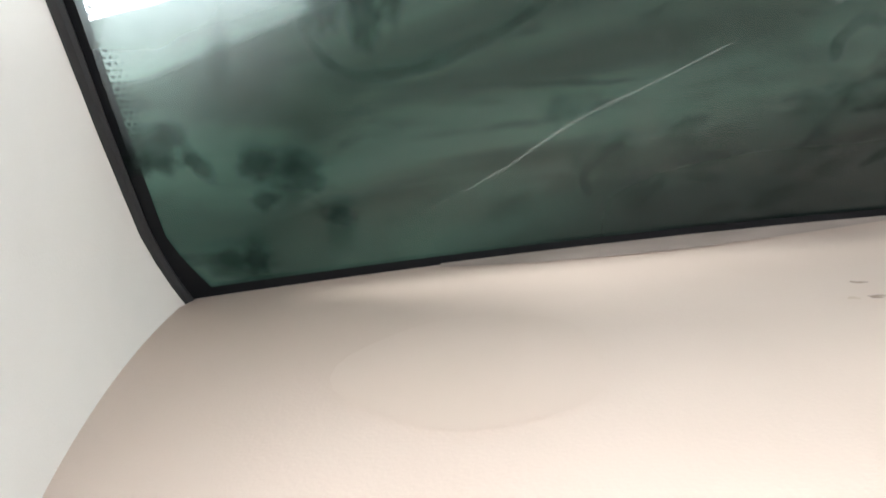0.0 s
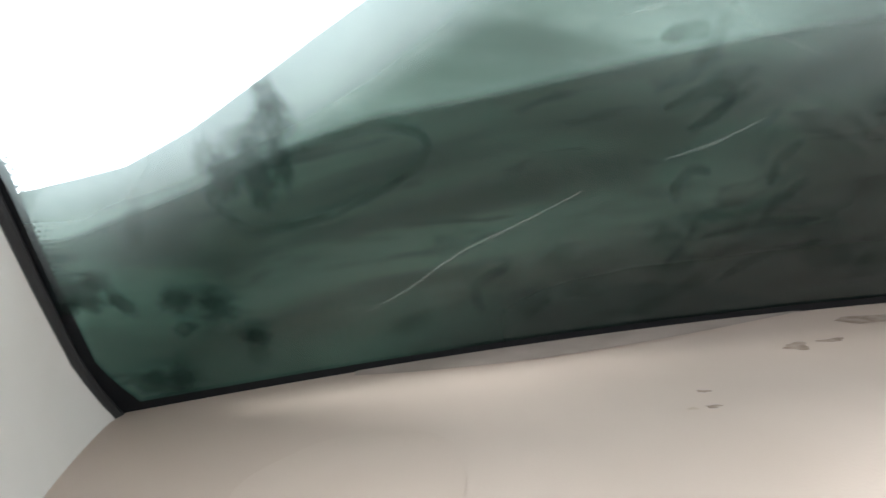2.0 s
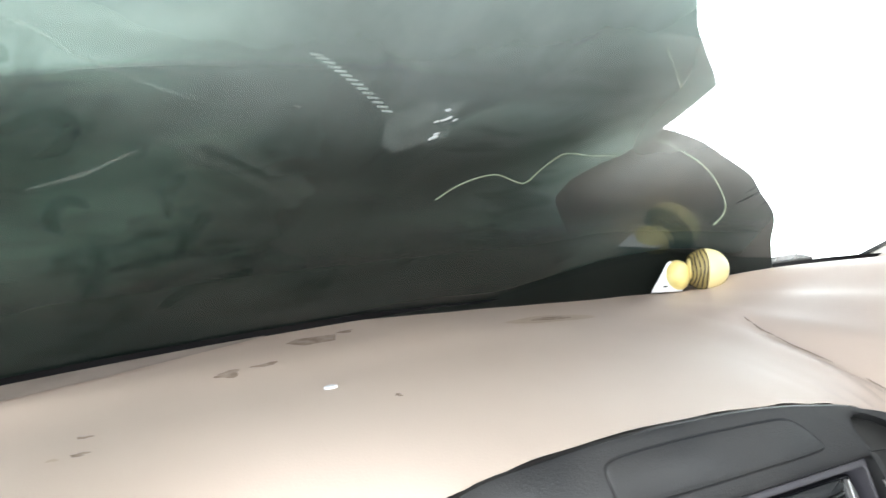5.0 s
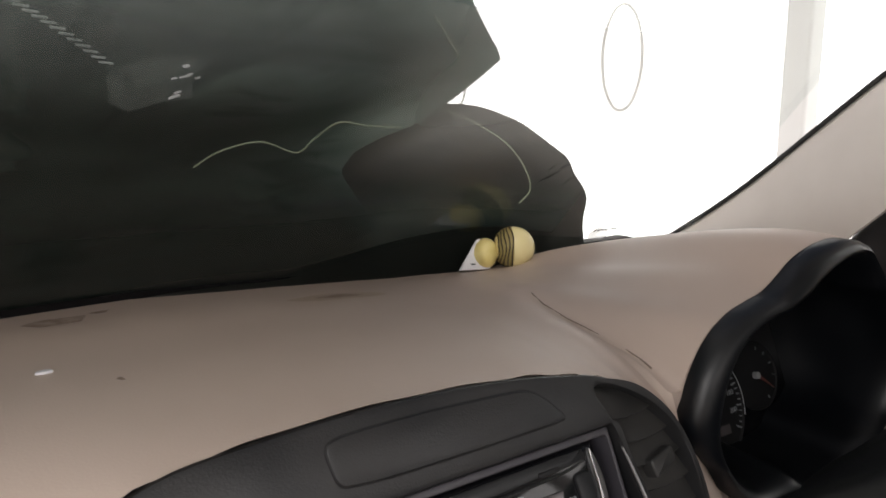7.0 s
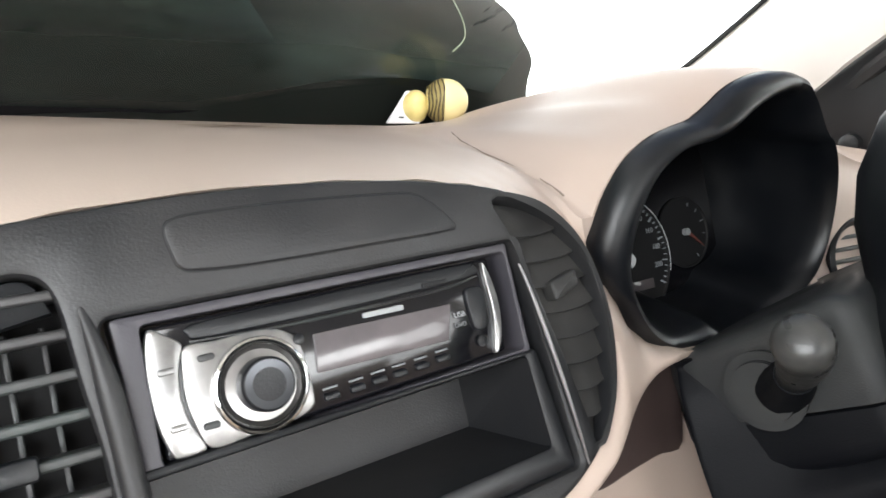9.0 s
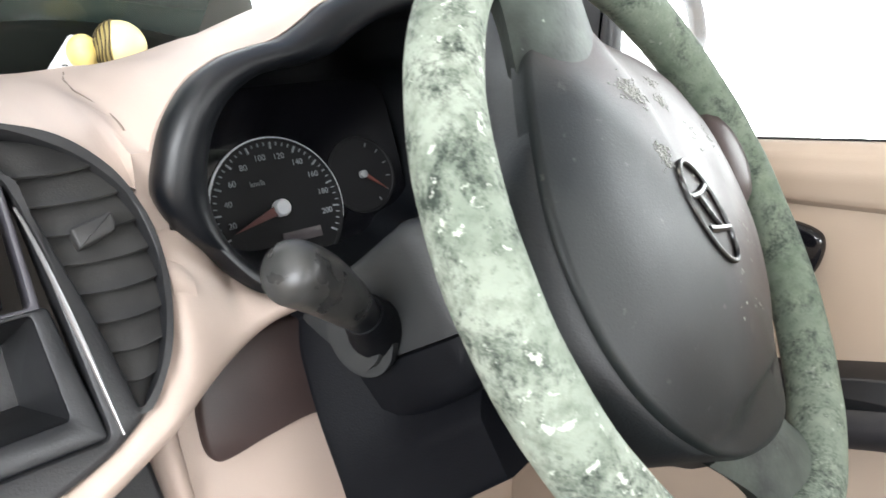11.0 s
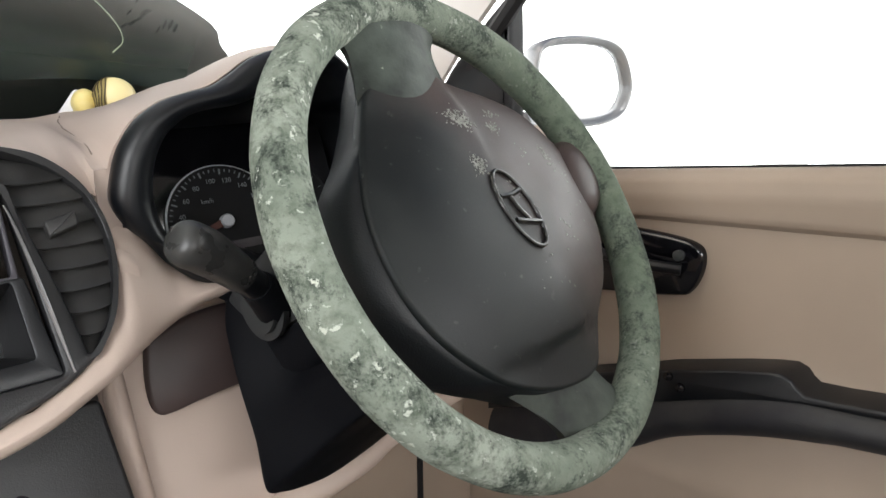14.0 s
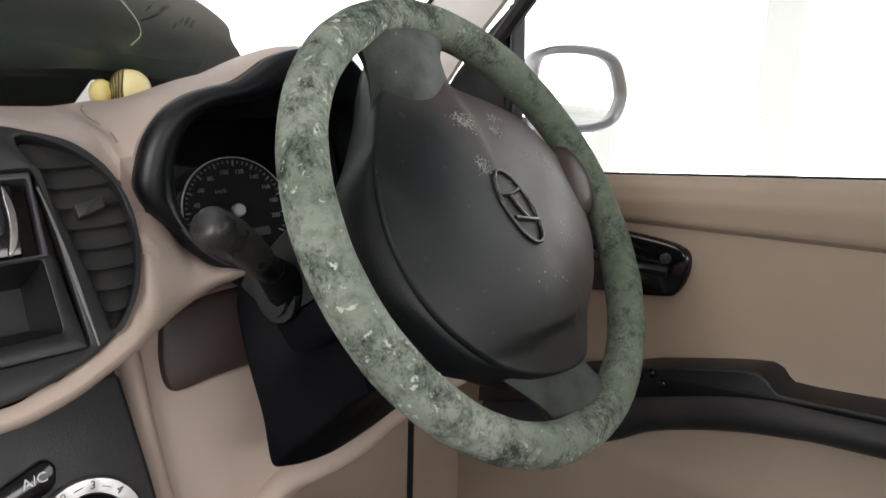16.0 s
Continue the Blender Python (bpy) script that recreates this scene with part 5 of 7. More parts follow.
def build_wheel():
    root = thing("steering_wheel", WHEEL.translation, "three-spoke steering wheel with mouldy green-white rim, turned a quarter", "steering wheel")
    R, r = 0.1715, 0.0155
    bm = bmesh.new()
    rings = []
    for i in range(128):
        a = 2 * math.pi * i / 128
        c = Vector((math.cos(a), math.sin(a), 0))
        wob = 1 + 0.012 * math.sin(9 * a) + 0.008 * math.sin(23 * a + 1)
        rings.append([bm.verts.new(WHEEL @ (c * (R + r * wob * math.cos(b)) + Vector((0, 0, r * 1.08 * wob * math.sin(b))))) for b in [2 * math.pi * k / 24 for k in range(24)]])
    for i in range(128):
        bridge(bm, rings[i], rings[(i + 1) % 128])
    part("rim", bm, MOULDY, root, "rim covered with pale green mould")
    # body behind and under the airbag cover
    back = [(-0.020, 0.163), (-0.034, 0.148), (-0.044, 0.134), (-0.058, 0.112), (-0.088, 0.075), (-0.121, 0.041), (-0.134, 0.0), (-0.128, -0.04), (-0.102, -0.077), (-0.0845, -0.094), (-0.0527, -0.110),
            (-0.026, -0.125), (0.02, -0.136), (0.05, -0.122), (0.08, -0.085), (0.108, -0.05), (0.122, 0.0), (0.112, 0.05), (0.06, 0.085), (0.022, 0.115), (0.010, 0.158)]
    front = [(-0.066, 0.108), (-0.030, 0.119), (0.002, 0.126), (0.018, 0.112), (0.061, 0.099), (0.096, 0.084), (0.116, 0.066), (0.132, 0.045), (0.139, 0.012), (0.137, -0.018), (0.128, -0.042), (0.104, -0.071), (0.0725, -0.094),
             (0.053, -0.115), (0.040, -0.127), (0.016, -0.130), (-0.012, -0.126), (-0.041, -0.116), (-0.068, -0.100), (-0.092, -0.076), (-0.107, -0.0525), (-0.115, -0.0275), (-0.117, 0.003), (-0.111, 0.033), (-0.097, 0.063), (-0.082, 0.089)]
    n = 120

    def polar(pts):
        """Radius of a star-shaped outline at n even angles."""
        P = [Vector((p.x, p.y)) for p in spline([(x, y, 0) for x, y in pts], 240, True)]
        ang = sorted((math.atan2(p.y, p.x), p.length) for p in P)
        ang = [(ang[-1][0] - 2 * math.pi, ang[-1][1])] + ang + [(ang[0][0] + 2 * math.pi, ang[0][1])]
        out = []
        for k in range(n):
            t = -math.pi + 2 * math.pi * k / n
            j = next(i for i in range(len(ang) - 1) if ang[i + 1][0] >= t)
            (t0, r0), (t1, r1) = ang[j], ang[j + 1]
            rr = r0 + (r1 - r0) * (t - t0) / max(1e-9, t1 - t0)
            out.append(Vector((rr * math.cos(t), rr * math.sin(t))))
        return out
    B, F = polar(back), polar(front)
    bm = bmesh.new()
    rs = [ring(bm, [p * 0.58 for p in B], -0.092, WHEEL), ring(bm, [p * 0.76 for p in B], -0.078, WHEEL), ring(bm, [p * 0.93 for p in B], -0.053, WHEEL), ring(bm, B, -0.032, WHEEL), ring(bm, [p.lerp(q, 0.2) for p, q in zip(B, F)], -0.016, WHEEL),
          ring(bm, [p.lerp(q, 0.6) for p, q in zip(B, F)], -0.0065, WHEEL), ring(bm, [p.lerp(q, 0.9) for p, q in zip(B, F)], -0.0030, WHEEL), ring(bm, [q * 0.985 for q in F], -0.0026, WHEEL)]
    for a, b in zip(rs, rs[1:]):
        bridge(bm, a, b)
    bm.faces.new(rs[0][::-1])
    bm.faces.new(rs[-1])
    part("hub_body", bm, HUB, root, "bluish black hub body", smooth=60)

    def pad_w(f, p):
        """Height of the cover: domed, with a flatter step towards the lower spoke."""
        w = 0.0005 + 0.0185 * (1 - f ** 2.6)
        k = min(1, max(0, (-0.0925 - p.y) / 0.006))
        return w - 0.0060 * k * k * (3 - 2 * k) * (1 - f ** 6)
    bm = bmesh.new()
    rs = [ring(bm, F, -0.009, WHEEL), ring(bm, F, -0.0020, WHEEL)]
    for f in (0.992, 0.975, 0.95, 0.92, 0.88, 0.83, 0.78, 0.76, 0.74, 0.72, 0.70, 0.68, 0.65, 0.56, 0.46, 0.34, 0.2, 0.08):
        rs.append([bm.verts.new(WHEEL @ Vector((p.x * f, p.y * f, pad_w(f, p * f)))) for p in F])
    for a, b in zip(rs, rs[1:]):
        bridge(bm, a, b)
    bm.faces.new(rs[-1])
    pad = part("airbag_cover", bm, PAD, root, "dusty domed airbag cover with mould spots", smooth=70)

    def on_pad(x, y):
        t = math.atan2(y, x)
        q = F[int(round((t + math.pi) / (2 * math.pi) * n)) % n]
        f = min(1, Vector((x, y)).length / q.length)
        return pad_w(f, Vector((x, y)))
    # emblem: upright oval ring with a slanted bar
    E = WHEEL @ Matrix.Translation((0.0065, -0.001, 0.0180)) @ Matrix.Rotation(radians(108), 4, 'Z')
    pts = [E @ Vector((0.0315 * math.cos(t), 0.0165 * math.sin(t), 0.0018)) for t in [2 * math.pi * k / 48 for k in range(48)]]
    part("emblem", tube(pts, 0.0015, 8, closed=True), TARNISHED, pad, "tarnished chrome oval emblem")
    for sx in (-1, 1):
        bar = [E @ Vector(p) for p in [(sx * 0.014 - 0.004, -0.0125, 0.0018), (sx * 0.0115, 0.0, 0.0022), (sx * 0.010 + 0.006, 0.0125, 0.0018)]]
        part("emblem_bar", tube(spline(bar, 12), 0.0019, 6), TARNISHED, pad)
    part("emblem_bar", tube(spline([E @ Vector(p) for p in [(-0.0115, -0.002, 0.0022), (0, 0.0015, 0.0026), (0.0115, 0.002, 0.0022)]], 12), 0.0015, 6), TARNISHED, pad)
    # spokes
    def spoke(a0, a1, mid, mat, lb, w0=-0.012, w1=-0.004, th=0.012):
        def fn(u, v):
            p0 = Vector(a0[0]).lerp(Vector(a0[1]), v)
            p1 = Vector(a1[0]).lerp(Vector(a1[1]), v)
            p = p0.lerp(p1, u)
            squeeze = mid * math.sin(math.pi * u) * (v - 0.5)
            t = (Vector(a0[1]) - Vector(a0[0])).normalized()
            p = p - t * squeeze + (p1 - Vector(a1[0]).lerp(Vector(a1[1]), 0.5)) * 0.45 * u ** 5
            w = w0 + (w1 - w0) * u + 0.012 * math.sin(math.pi * v) ** 0.7 - 0.007
            return WHEEL @ Vector((p.x, p.y, w))
        return part("spoke", sheet(fn, 12, 12, th), mat, root, lb)
    spoke(((-0.078, 0.074), (0.021, 0.106)), ((-0.052, 0.153), (0.011, 0.157)), 0.004, PAD_GREEN, "mouldy upper spoke", -0.0105, -0.004)
    spoke(((-0.050, -0.114), (0.050, -0.118)), ((-0.010, -0.164), (0.062, -0.160)), 0.002, SPOKE_LOW, "mouldy lower spoke", -0.007, 0.002)
    spoke(((0.120, -0.030), (0.118, 0.056)), ((0.166, -0.012), (0.160, 0.058)), 0.006, PAD, "side spoke with thumb rest", -0.006, -0.002)
    TH = WHEEL @ Matrix.Translation((0.144, 0.019, -0.002)) @ Matrix.Rotation(radians(-20), 4, 'Z') @ Matrix.Diagonal((0.95, 1.3, 1.1, 1))
    part("thumb_rest", lathe([(0.0295, -0.006), (0.0275, 0.0015), (0.0235, 0.0062), (0.016, 0.0092), (0.008, 0.0103), (0.002, 0.0106)], TH, 32), PAD, root, "raised thumb rest", smooth=70)
    # crusty mould spots
    rnd = random.Random(4)
    for cx, cy, k, sx, sy in ((-0.009, 0.0765, 120, 0.006, 0.0035), (-0.001, 0.0700, 50, 0.004, 0.003), (-0.0135, 0.0365, 90, 0.0035, 0.0045), (0.0298, 0.066, 55, 0.004, 0.003), (0.039, 0.079, 30, 0.004, 0.0025), (0.0839, 0.037, 45, 0.003, 0.005),
                              (0.050, 0.043, 8, 0.004, 0.004), (0.014, 0.015, 8, 0.005, 0.005), (0.060, -0.028, 12, 0.008, 0.008), (0.016, -0.054, 10, 0.010, 0.008), (0.10, 0.02, 12, 0.008, 0.015)):
        bm = bmesh.new()
        for _ in range(k):
            x, y = cx + rnd.gauss(0, sx), cy + rnd.gauss(0, sy)
            s = rnd.uniform(0.0002, 0.0008)
            M = WHEEL @ Matrix.Translation((x, y, on_pad(x, y) + 0.0001)) @ Matrix.Rotation(rnd.uniform(0, 3.1), 4, 'Z')
            poly = [Vector((s * q * math.cos(a) * 1.7, s * q * math.sin(a))) for a, q in [(2 * math.pi * j / 7, rnd.uniform(0.6, 1.4)) for j in range(7)]]
            slab(poly, -0.0006, s * 0.2, M, s * 0.1, bm)
        tagged(part("mould_spot", bm, SPOT, pad, "pale crusty mould spots"), kind="stuff")
    bm = bmesh.new()
    for _ in range(110):
        a = radians(rnd.choice((rnd.gauss(262, 26), rnd.gauss(225, 30), rnd.uniform(140, 330))))
        b = rnd.gauss(1.5, 0.8)
        c = Vector((math.cos(a), math.sin(a), 0))
        nrm = c * math.cos(b) + Vector((0, 0, math.sin(b)))
        p = c * R + nrm * r
        s = rnd.uniform(0.0002, 0.0005) * (2.0 if rnd.random() < 0.05 else 1)
        q = nrm.to_track_quat('Z', 'Y').to_matrix().to_4x4()
        M = WHEEL @ Matrix.Translation(p) @ q @ Matrix.Rotation(rnd.uniform(0, 3.1), 4, 'Z')
        poly = [Vector((s * k * math.cos(t) * 1.6, s * k * math.sin(t))) for t, k in [(2 * math.pi * j / 7, rnd.uniform(0.6, 1.4)) for j in range(7)]]
        slab(poly, -0.0008, s * 0.2, M, s * 0.1, bm)
    # a few thicker crusts
    for a, b, s in ((202, 1.25, 0.0030), (212, 1.9, 0.0026), (214.5, 1.7, 0.0020), (243, 1.2, 0.0028), (235, 1.3, 0.0022), (229, 1.9, 0.0017), (173, 1.3, 0.0018), (252, 1.7, 0.0017)):
        c = Vector((math.cos(radians(a)), math.sin(radians(a)), 0))
        nrm = c * math.cos(b) + Vector((0, 0, math.sin(b)))
        for k in range(5):
            M = WHEEL @ Matrix.Translation(c * R + nrm * (r * 1.02) + Vector((rnd.gauss(0, s * 0.6), rnd.gauss(0, s * 0.6), 0))) @ nrm.to_track_quat('Z', 'Y').to_matrix().to_4x4() @ Matrix.Rotation(rnd.uniform(0, 3.1), 4, 'Z')
            q = s * rnd.uniform(0.3, 0.8)
            slab([Vector((q * g * math.cos(t), q * g * 0.8 * math.sin(t))) for t, g in [(2 * math.pi * j / 9, rnd.uniform(0.6, 1.3)) for j in range(9)]], -0.0012, q * 0.25, M, q * 0.2, bm)
    tagged(part("mould_crust", bm, MOULD_CRUST, root, "pale crusty mould flecks on the rim"), kind="stuff")


SPOT = material("grey_mould_spot", (0.28, 0.285, 0.26), 0.9, color2=(0.18, 0.185, 0.165), scale=200)
MOULD_CRUST = material("mould_crust", (0.40, 0.43, 0.37), 0.9, color2=(0.28, 0.32, 0.26), scale=200)
build_wheel()


STALK_TIP = material("worn_stalk_plastic", (0.032, 0.032, 0.031), 0.25, color2=(0.055, 0.055, 0.052), scale=60, bump=0.1, bump_scale=900, rough2=0.5)


def build_column():
    root = thing("steering_column", (0.32, -0.06, 0.42), "black plastic steering column shroud", "steering column")
    # shroud: two half shells swept along the column, the lower one set back a little at the parting line
    def shell_half(name, lo, hi, back, label):
        bm = bmesh.new()
        rs = []
        for w, left, rt, up, dn in ((-0.064, -0.103, 0.085, 0.044, -0.026), (-0.068, -0.1085, 0.092, 0.051, -0.033), (-0.080, -0.1115, 0.098, 0.0555, -0.040), (-0.12, -0.1115, 0.104, 0.049, -0.046), (-0.17, -0.1105, 0.104, 0.043, -0.050), (-0.183, -0.1085, 0.104, 0.041, -0.050), (-0.26, -0.020, 0.060, 0.020, -0.03)):
            a, b = (up if hi else -0.0082), (-0.0078 if hi else dn)
            poly = rounded([(left + back, b), (rt - back, b), (rt - back, a), (left + back, a)], 0.012 if hi else 0.014, 5)
            if hi:
                poly = [Vector((p.x, max(p.y, b) if p.y > b + 0.012 else b + (p.y - b) * 0.08)) for p in poly]
            else:
                poly = [Vector((p.x, p.y if p.y < a - 0.014 else a - (a - p.y) * 0.08)) for p in poly]
            rs.append(ring(bm, poly, w, COLUMN))
        for a, b in zip(rs, rs[1:]):
            bridge(bm, a, b)
        bm.faces.new(rs[0])
        bm.faces.new(rs[-1][::-1])
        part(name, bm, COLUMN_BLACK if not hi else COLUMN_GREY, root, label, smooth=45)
    shell_half("upper_shroud", False, True, 0.0, "charcoal upper half shell")
    shell_half("lower_shroud", True, False, 0.0008, "black lower half shell")
    # round boss from which the stalk comes
    BOSS = COLUMN @ plane_frame((-0.1150, 0.0115, -0.1290), (0, 0, -1), (0, 1, 0))
    part("stalk_boss", lathe([(0.0245, -0.004), (0.0240, 0.0012), (0.0225, 0.0024), (0.0205, 0.0020), (0.0196, -0.001), (0.0188, -0.008)], BOSS, 40), COLUMN_GREY, root, "charcoal ring round the stalk opening", smooth=60)
    part("stalk_opening", lathe([(0.0192, -0.006), (0.0190, 0.0004), (0.0100, 0.0008)], BOSS, 32), MATT_BLACK, root, "black stalk opening")
    # lower cover: widest where it meets the dashboard, drawn in towards the wheel
    foot = [(-0.105, 0.040), (-0.1095, 0.033), (-0.1165, 0.018), (-0.1200, 0.004), (-0.1250, -0.028), (-0.1285, -0.068), (-0.1325, -0.088), (-0.1355, -0.102), (-0.1345, -0.1095), (-0.1255, -0.1130), (-0.1115, -0.1165),
            (-0.085, -0.1195), (-0.055, -0.1180), (-0.016, -0.1135), (0.04, -0.105), (0.090, -0.085), (0.105, -0.05), (0.105, 0.0), (0.095, 0.030), (0.0, 0.036)]
    foot = [Vector((p.x, p.y)) for p in spline([(x, y, 0) for x, y in foot], 100, True)]
    nose = [Vector((max(-0.1105, min(0.097, p.x * (0.86 - 0.16 * min(1, max(0, (p.y + 0.065) / 0.03))))), max(-0.085, min(0.030, p.y * 0.75)))) for p in foot]
    bm = bmesh.new()
    rs = [ring(bm, [p.lerp(q, f) for p, q in zip(foot, nose)], w, COLUMN) for f, w in ((0.01, -0.1845), (0.0, -0.183), (0.02, -0.181), (0.12, -0.172), (0.32, -0.155), (0.58, -0.132), (0.84, -0.105), (1.0, -0.080))]
    for a, b in zip(rs, rs[1:]):
        bridge(bm, a, b)
    bm.faces.new(rs[0][::-1])
    bm.faces.new(rs[-1])
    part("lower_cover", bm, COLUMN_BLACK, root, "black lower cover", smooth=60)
    part("screw", lathe([(0.003, 0), (0.003, 0.001), (0.001, 0.0014)], COLUMN @ Matrix.Translation((-0.060, -0.100, -0.170)), 12), GREY_TRIM, root)
    # wiper stalk
    stalk = thing("wiper_stalk", (0.215, -0.12, 0.635), "black wiper stalk with rounded grey tip", "lever")
    path = spline([(0.236, -0.1095, 0.620), (0.2145, -0.123, 0.640), (0.192, -0.1345, 0.659), (0.1755, -0.1405, 0.672), (0.164, -0.1440, 0.679)], 24)
    part("arm", tube(path[:14], lambda t: 0.0088 + 0.0026 * t, 18), BLACK, stalk)
    d = (path[-1] - path[-6]).normalized()
    tip = path[9:] + [path[-1] + d * h for h in (0.004, 0.007, 0.0095, 0.011, 0.0115)]
    rad = [0.0118 + 0.0024 * min(1, i / 8) for i in range(len(path) - 9)] + [0.0138, 0.0126, 0.0100, 0.0062, 0.002]
    bm = bmesh.new()
    tube(tip, lambda t: rad[int(round(t * (len(rad) - 1)))], 22, bm)
    part("tip", bm, STALK_TIP, stalk, "worn grey rounded tip", smooth=70)
    out = Vector((-0.43, -0.875, 0.227)).normalized()
    for k in range(3):
        q = path[7 + 2 * k] + out * (0.0112 + 0.0004 * k)
        part("mark", tube([q, q + Vector((0.0010, 0.0002, 0.0022))], 0.0005, 5), WHITE_INK, stalk, "white printed mark")
    side = (path[16] - path[14]).normalized()
    S = plane_frame(path[17] + out * 0.0132, side, out.cross(side))
    part("symbol", tube([S @ Vector((0.0020 * math.cos(a), 0.0029 * math.sin(a), 0.0006)) for a in [math.tau * k / 16 for k in range(16)]], 0.0005, 5, closed=True), WHITE_INK, stalk, "white ring symbol")
    part("boot", tube(spline([(0.236, -0.110, 0.621), (0.226, -0.117, 0.630), (0.215, -0.123, 0.640)], 8), lambda t: 0.0165 - 0.0055 * t, 20), COLUMN_BLACK, stalk, "black stalk collar")


build_column()

# ---- lower dashboard ----


def build_lower_dash():
    root = thing("lower_dashboard", (0.2, 0.0, 0.3), "beige lower dashboard and knee panel", "panel", kind="structure")
    K = plane_frame((0, -0.008, -0.15), (1, 0, 0), (0, 0.25, 0.968), TURN)
    part("knee_panel", slab(rounded([(0.137, 0.045), (0.66, 0.045), (0.66, -0.105), (0.40, -0.115), (0.30, -0.140), (0.25, -0.16), (0.137, -0.40)], 0.01), -0.02, -0.012, K, 0.004), BEIGE, root)
    part("edge_rib", tube(spline([K @ Vector(p) for p in [(0.146, 0.03, -0.006), (0.1475, -0.05, -0.006), (0.152, -0.12, -0.008), (0.165, -0.22, -0.012)]], 20), 0.010, 12, flat=0.8), BEIGE, root)
    # dark lid beside the column
    lid = [(0.1715, 0.012), (0.1745, 0.0235), (0.184, 0.0285), (0.203, 0.0355), (0.222, 0.0390), (0.245, 0.0400), (0.262, 0.040), (0.262, -0.025), (0.235, -0.0272), (0.205, -0.0300), (0.184, -0.0328), (0.1735, -0.0315), (0.1688, -0.022), (0.1690, -0.002)]
    part("lid", slab(spline([(x, y, 0) for x, y in lid], 50, True), -0.016, -0.004, K, 0.003), BROWN, root, "dark brown blanking lid")
    part("lower_roll", tube(spline([K @ Vector(p) for p in [(0.15, -0.30, -0.016), (0.20, -0.19, -0.014), (0.245, -0.142, -0.010), (0.29, -0.1365, -0.010), (0.334, -0.130, -0.012), (0.37, -0.118, -0.014), (0.45, -0.105, -0.02), (0.62, -0.09, -0.02)]], 40), 0.012, 14), BEIGE, root)
    part("footwell", box((0.42, 0.12, 0.30), (0.5, 0.02, 0.36), None, 0.004), BEIGE_DOOR, root, "beige kick panel")
    C = thing("heater_console", TURN @ Vector((0.05, -0.03, -0.4)), "charcoal heater control panel with round white dial", "control panel")
    Q = plane_frame((0, -0.044, -0.20), (1, 0, 0), (0, 0.30, 0.954), TURN)
    part("panel", slab(rounded([(-0.16, 0.05), (0.133, 0.055), (0.141, -0.03), (0.150, -0.20), (-0.16, -0.20)], 0.006), -0.02, -0.004, Q, 0.003), CHARCOAL, C)
    part("button", slab(rounded([(0.030, -0.008), (0.076, 0.010), (0.082, 0.004), (0.080, -0.008), (0.074, -0.014), (0.030, -0.026)], 0.005), -0.006, 0.003, Q, 0.002), GLOSS_BLACK, C, "black button")
    letters("A/C", 0.0095, Q @ Matrix.Translation((0.068, -0.002, 0.0034)) @ Matrix.Rotation(0.12, 4, 'Z'), WHITE_INK, C, "lettering")
    D = Q @ Matrix.Translation((0.095, -0.047, -0.004))
    dial = part("dial", lathe([(0.036, 0), (0.036, 0.004), (0.0345, 0.006), (0.0250, 0.0065), (0.0240, 0.005), (0.0235, 0.0)], D, 48), SILVER, C, "silver-white dial ring")
    part("dial_knob", lathe([(0.0225, 0), (0.0225, 0.012), (0.021, 0.014), (0.004, 0.0145)], D, 36), BLACK, dial, "black turning knob")
    for i, tx in enumerate("1234"):
        a = radians(150 - 36 * i)
        letters(tx, 0.008, D @ Matrix.Translation((0.030 * math.cos(a), 0.030 * math.sin(a), 0.0066)) @ Matrix.Rotation(a - math.pi / 2, 4, 'Z'), MATT_BLACK, dial, "numeral")
        a = radians(168 - 36 * i)
        d = Vector((math.cos(a), math.sin(a)))
        s = Vector((-d.y, d.x))
        part("tick", slab([d * 0.029 - s * 0.003, d * 0.0298 - s * 0.003, d * 0.0298 + s * 0.003, d * 0.029 + s * 0.003], 0.006, 0.0068, D, 0.0001), GREY_INK, dial)
    # small round side vent at the door end of the dashboard
    V = thing("side_vent", (0.50, -0.01, 0.64), "black ribbed side air vent", "vent")
    VM = plane_frame((0.478, -0.050, 0.646), (1, -0.25, 0.04), (0.05, 0.35, 0.94))
    part("vent_ring", lathe([(0.036, -0.01), (0.036, 0.004), (0.033, 0.007), (0.029, 0.004), (0.029, -0.01)], VM, 36), BLACK, V)
    for i in range(5):
        h = -0.020 + 0.010 * i
        w = math.sqrt(0.029 ** 2 - h * h)
        part("slat", slab([(-w, h - 0.0018), (w, h - 0.0018), (w, h + 0.0018), (-w, h + 0.0018)], -0.008, 0.002, VM, 0.0006), GREY_TRIM, V)


build_lower_dash()

# ---- driver's door ----


def belt(y):
    return 0.667 - 0.084 * y


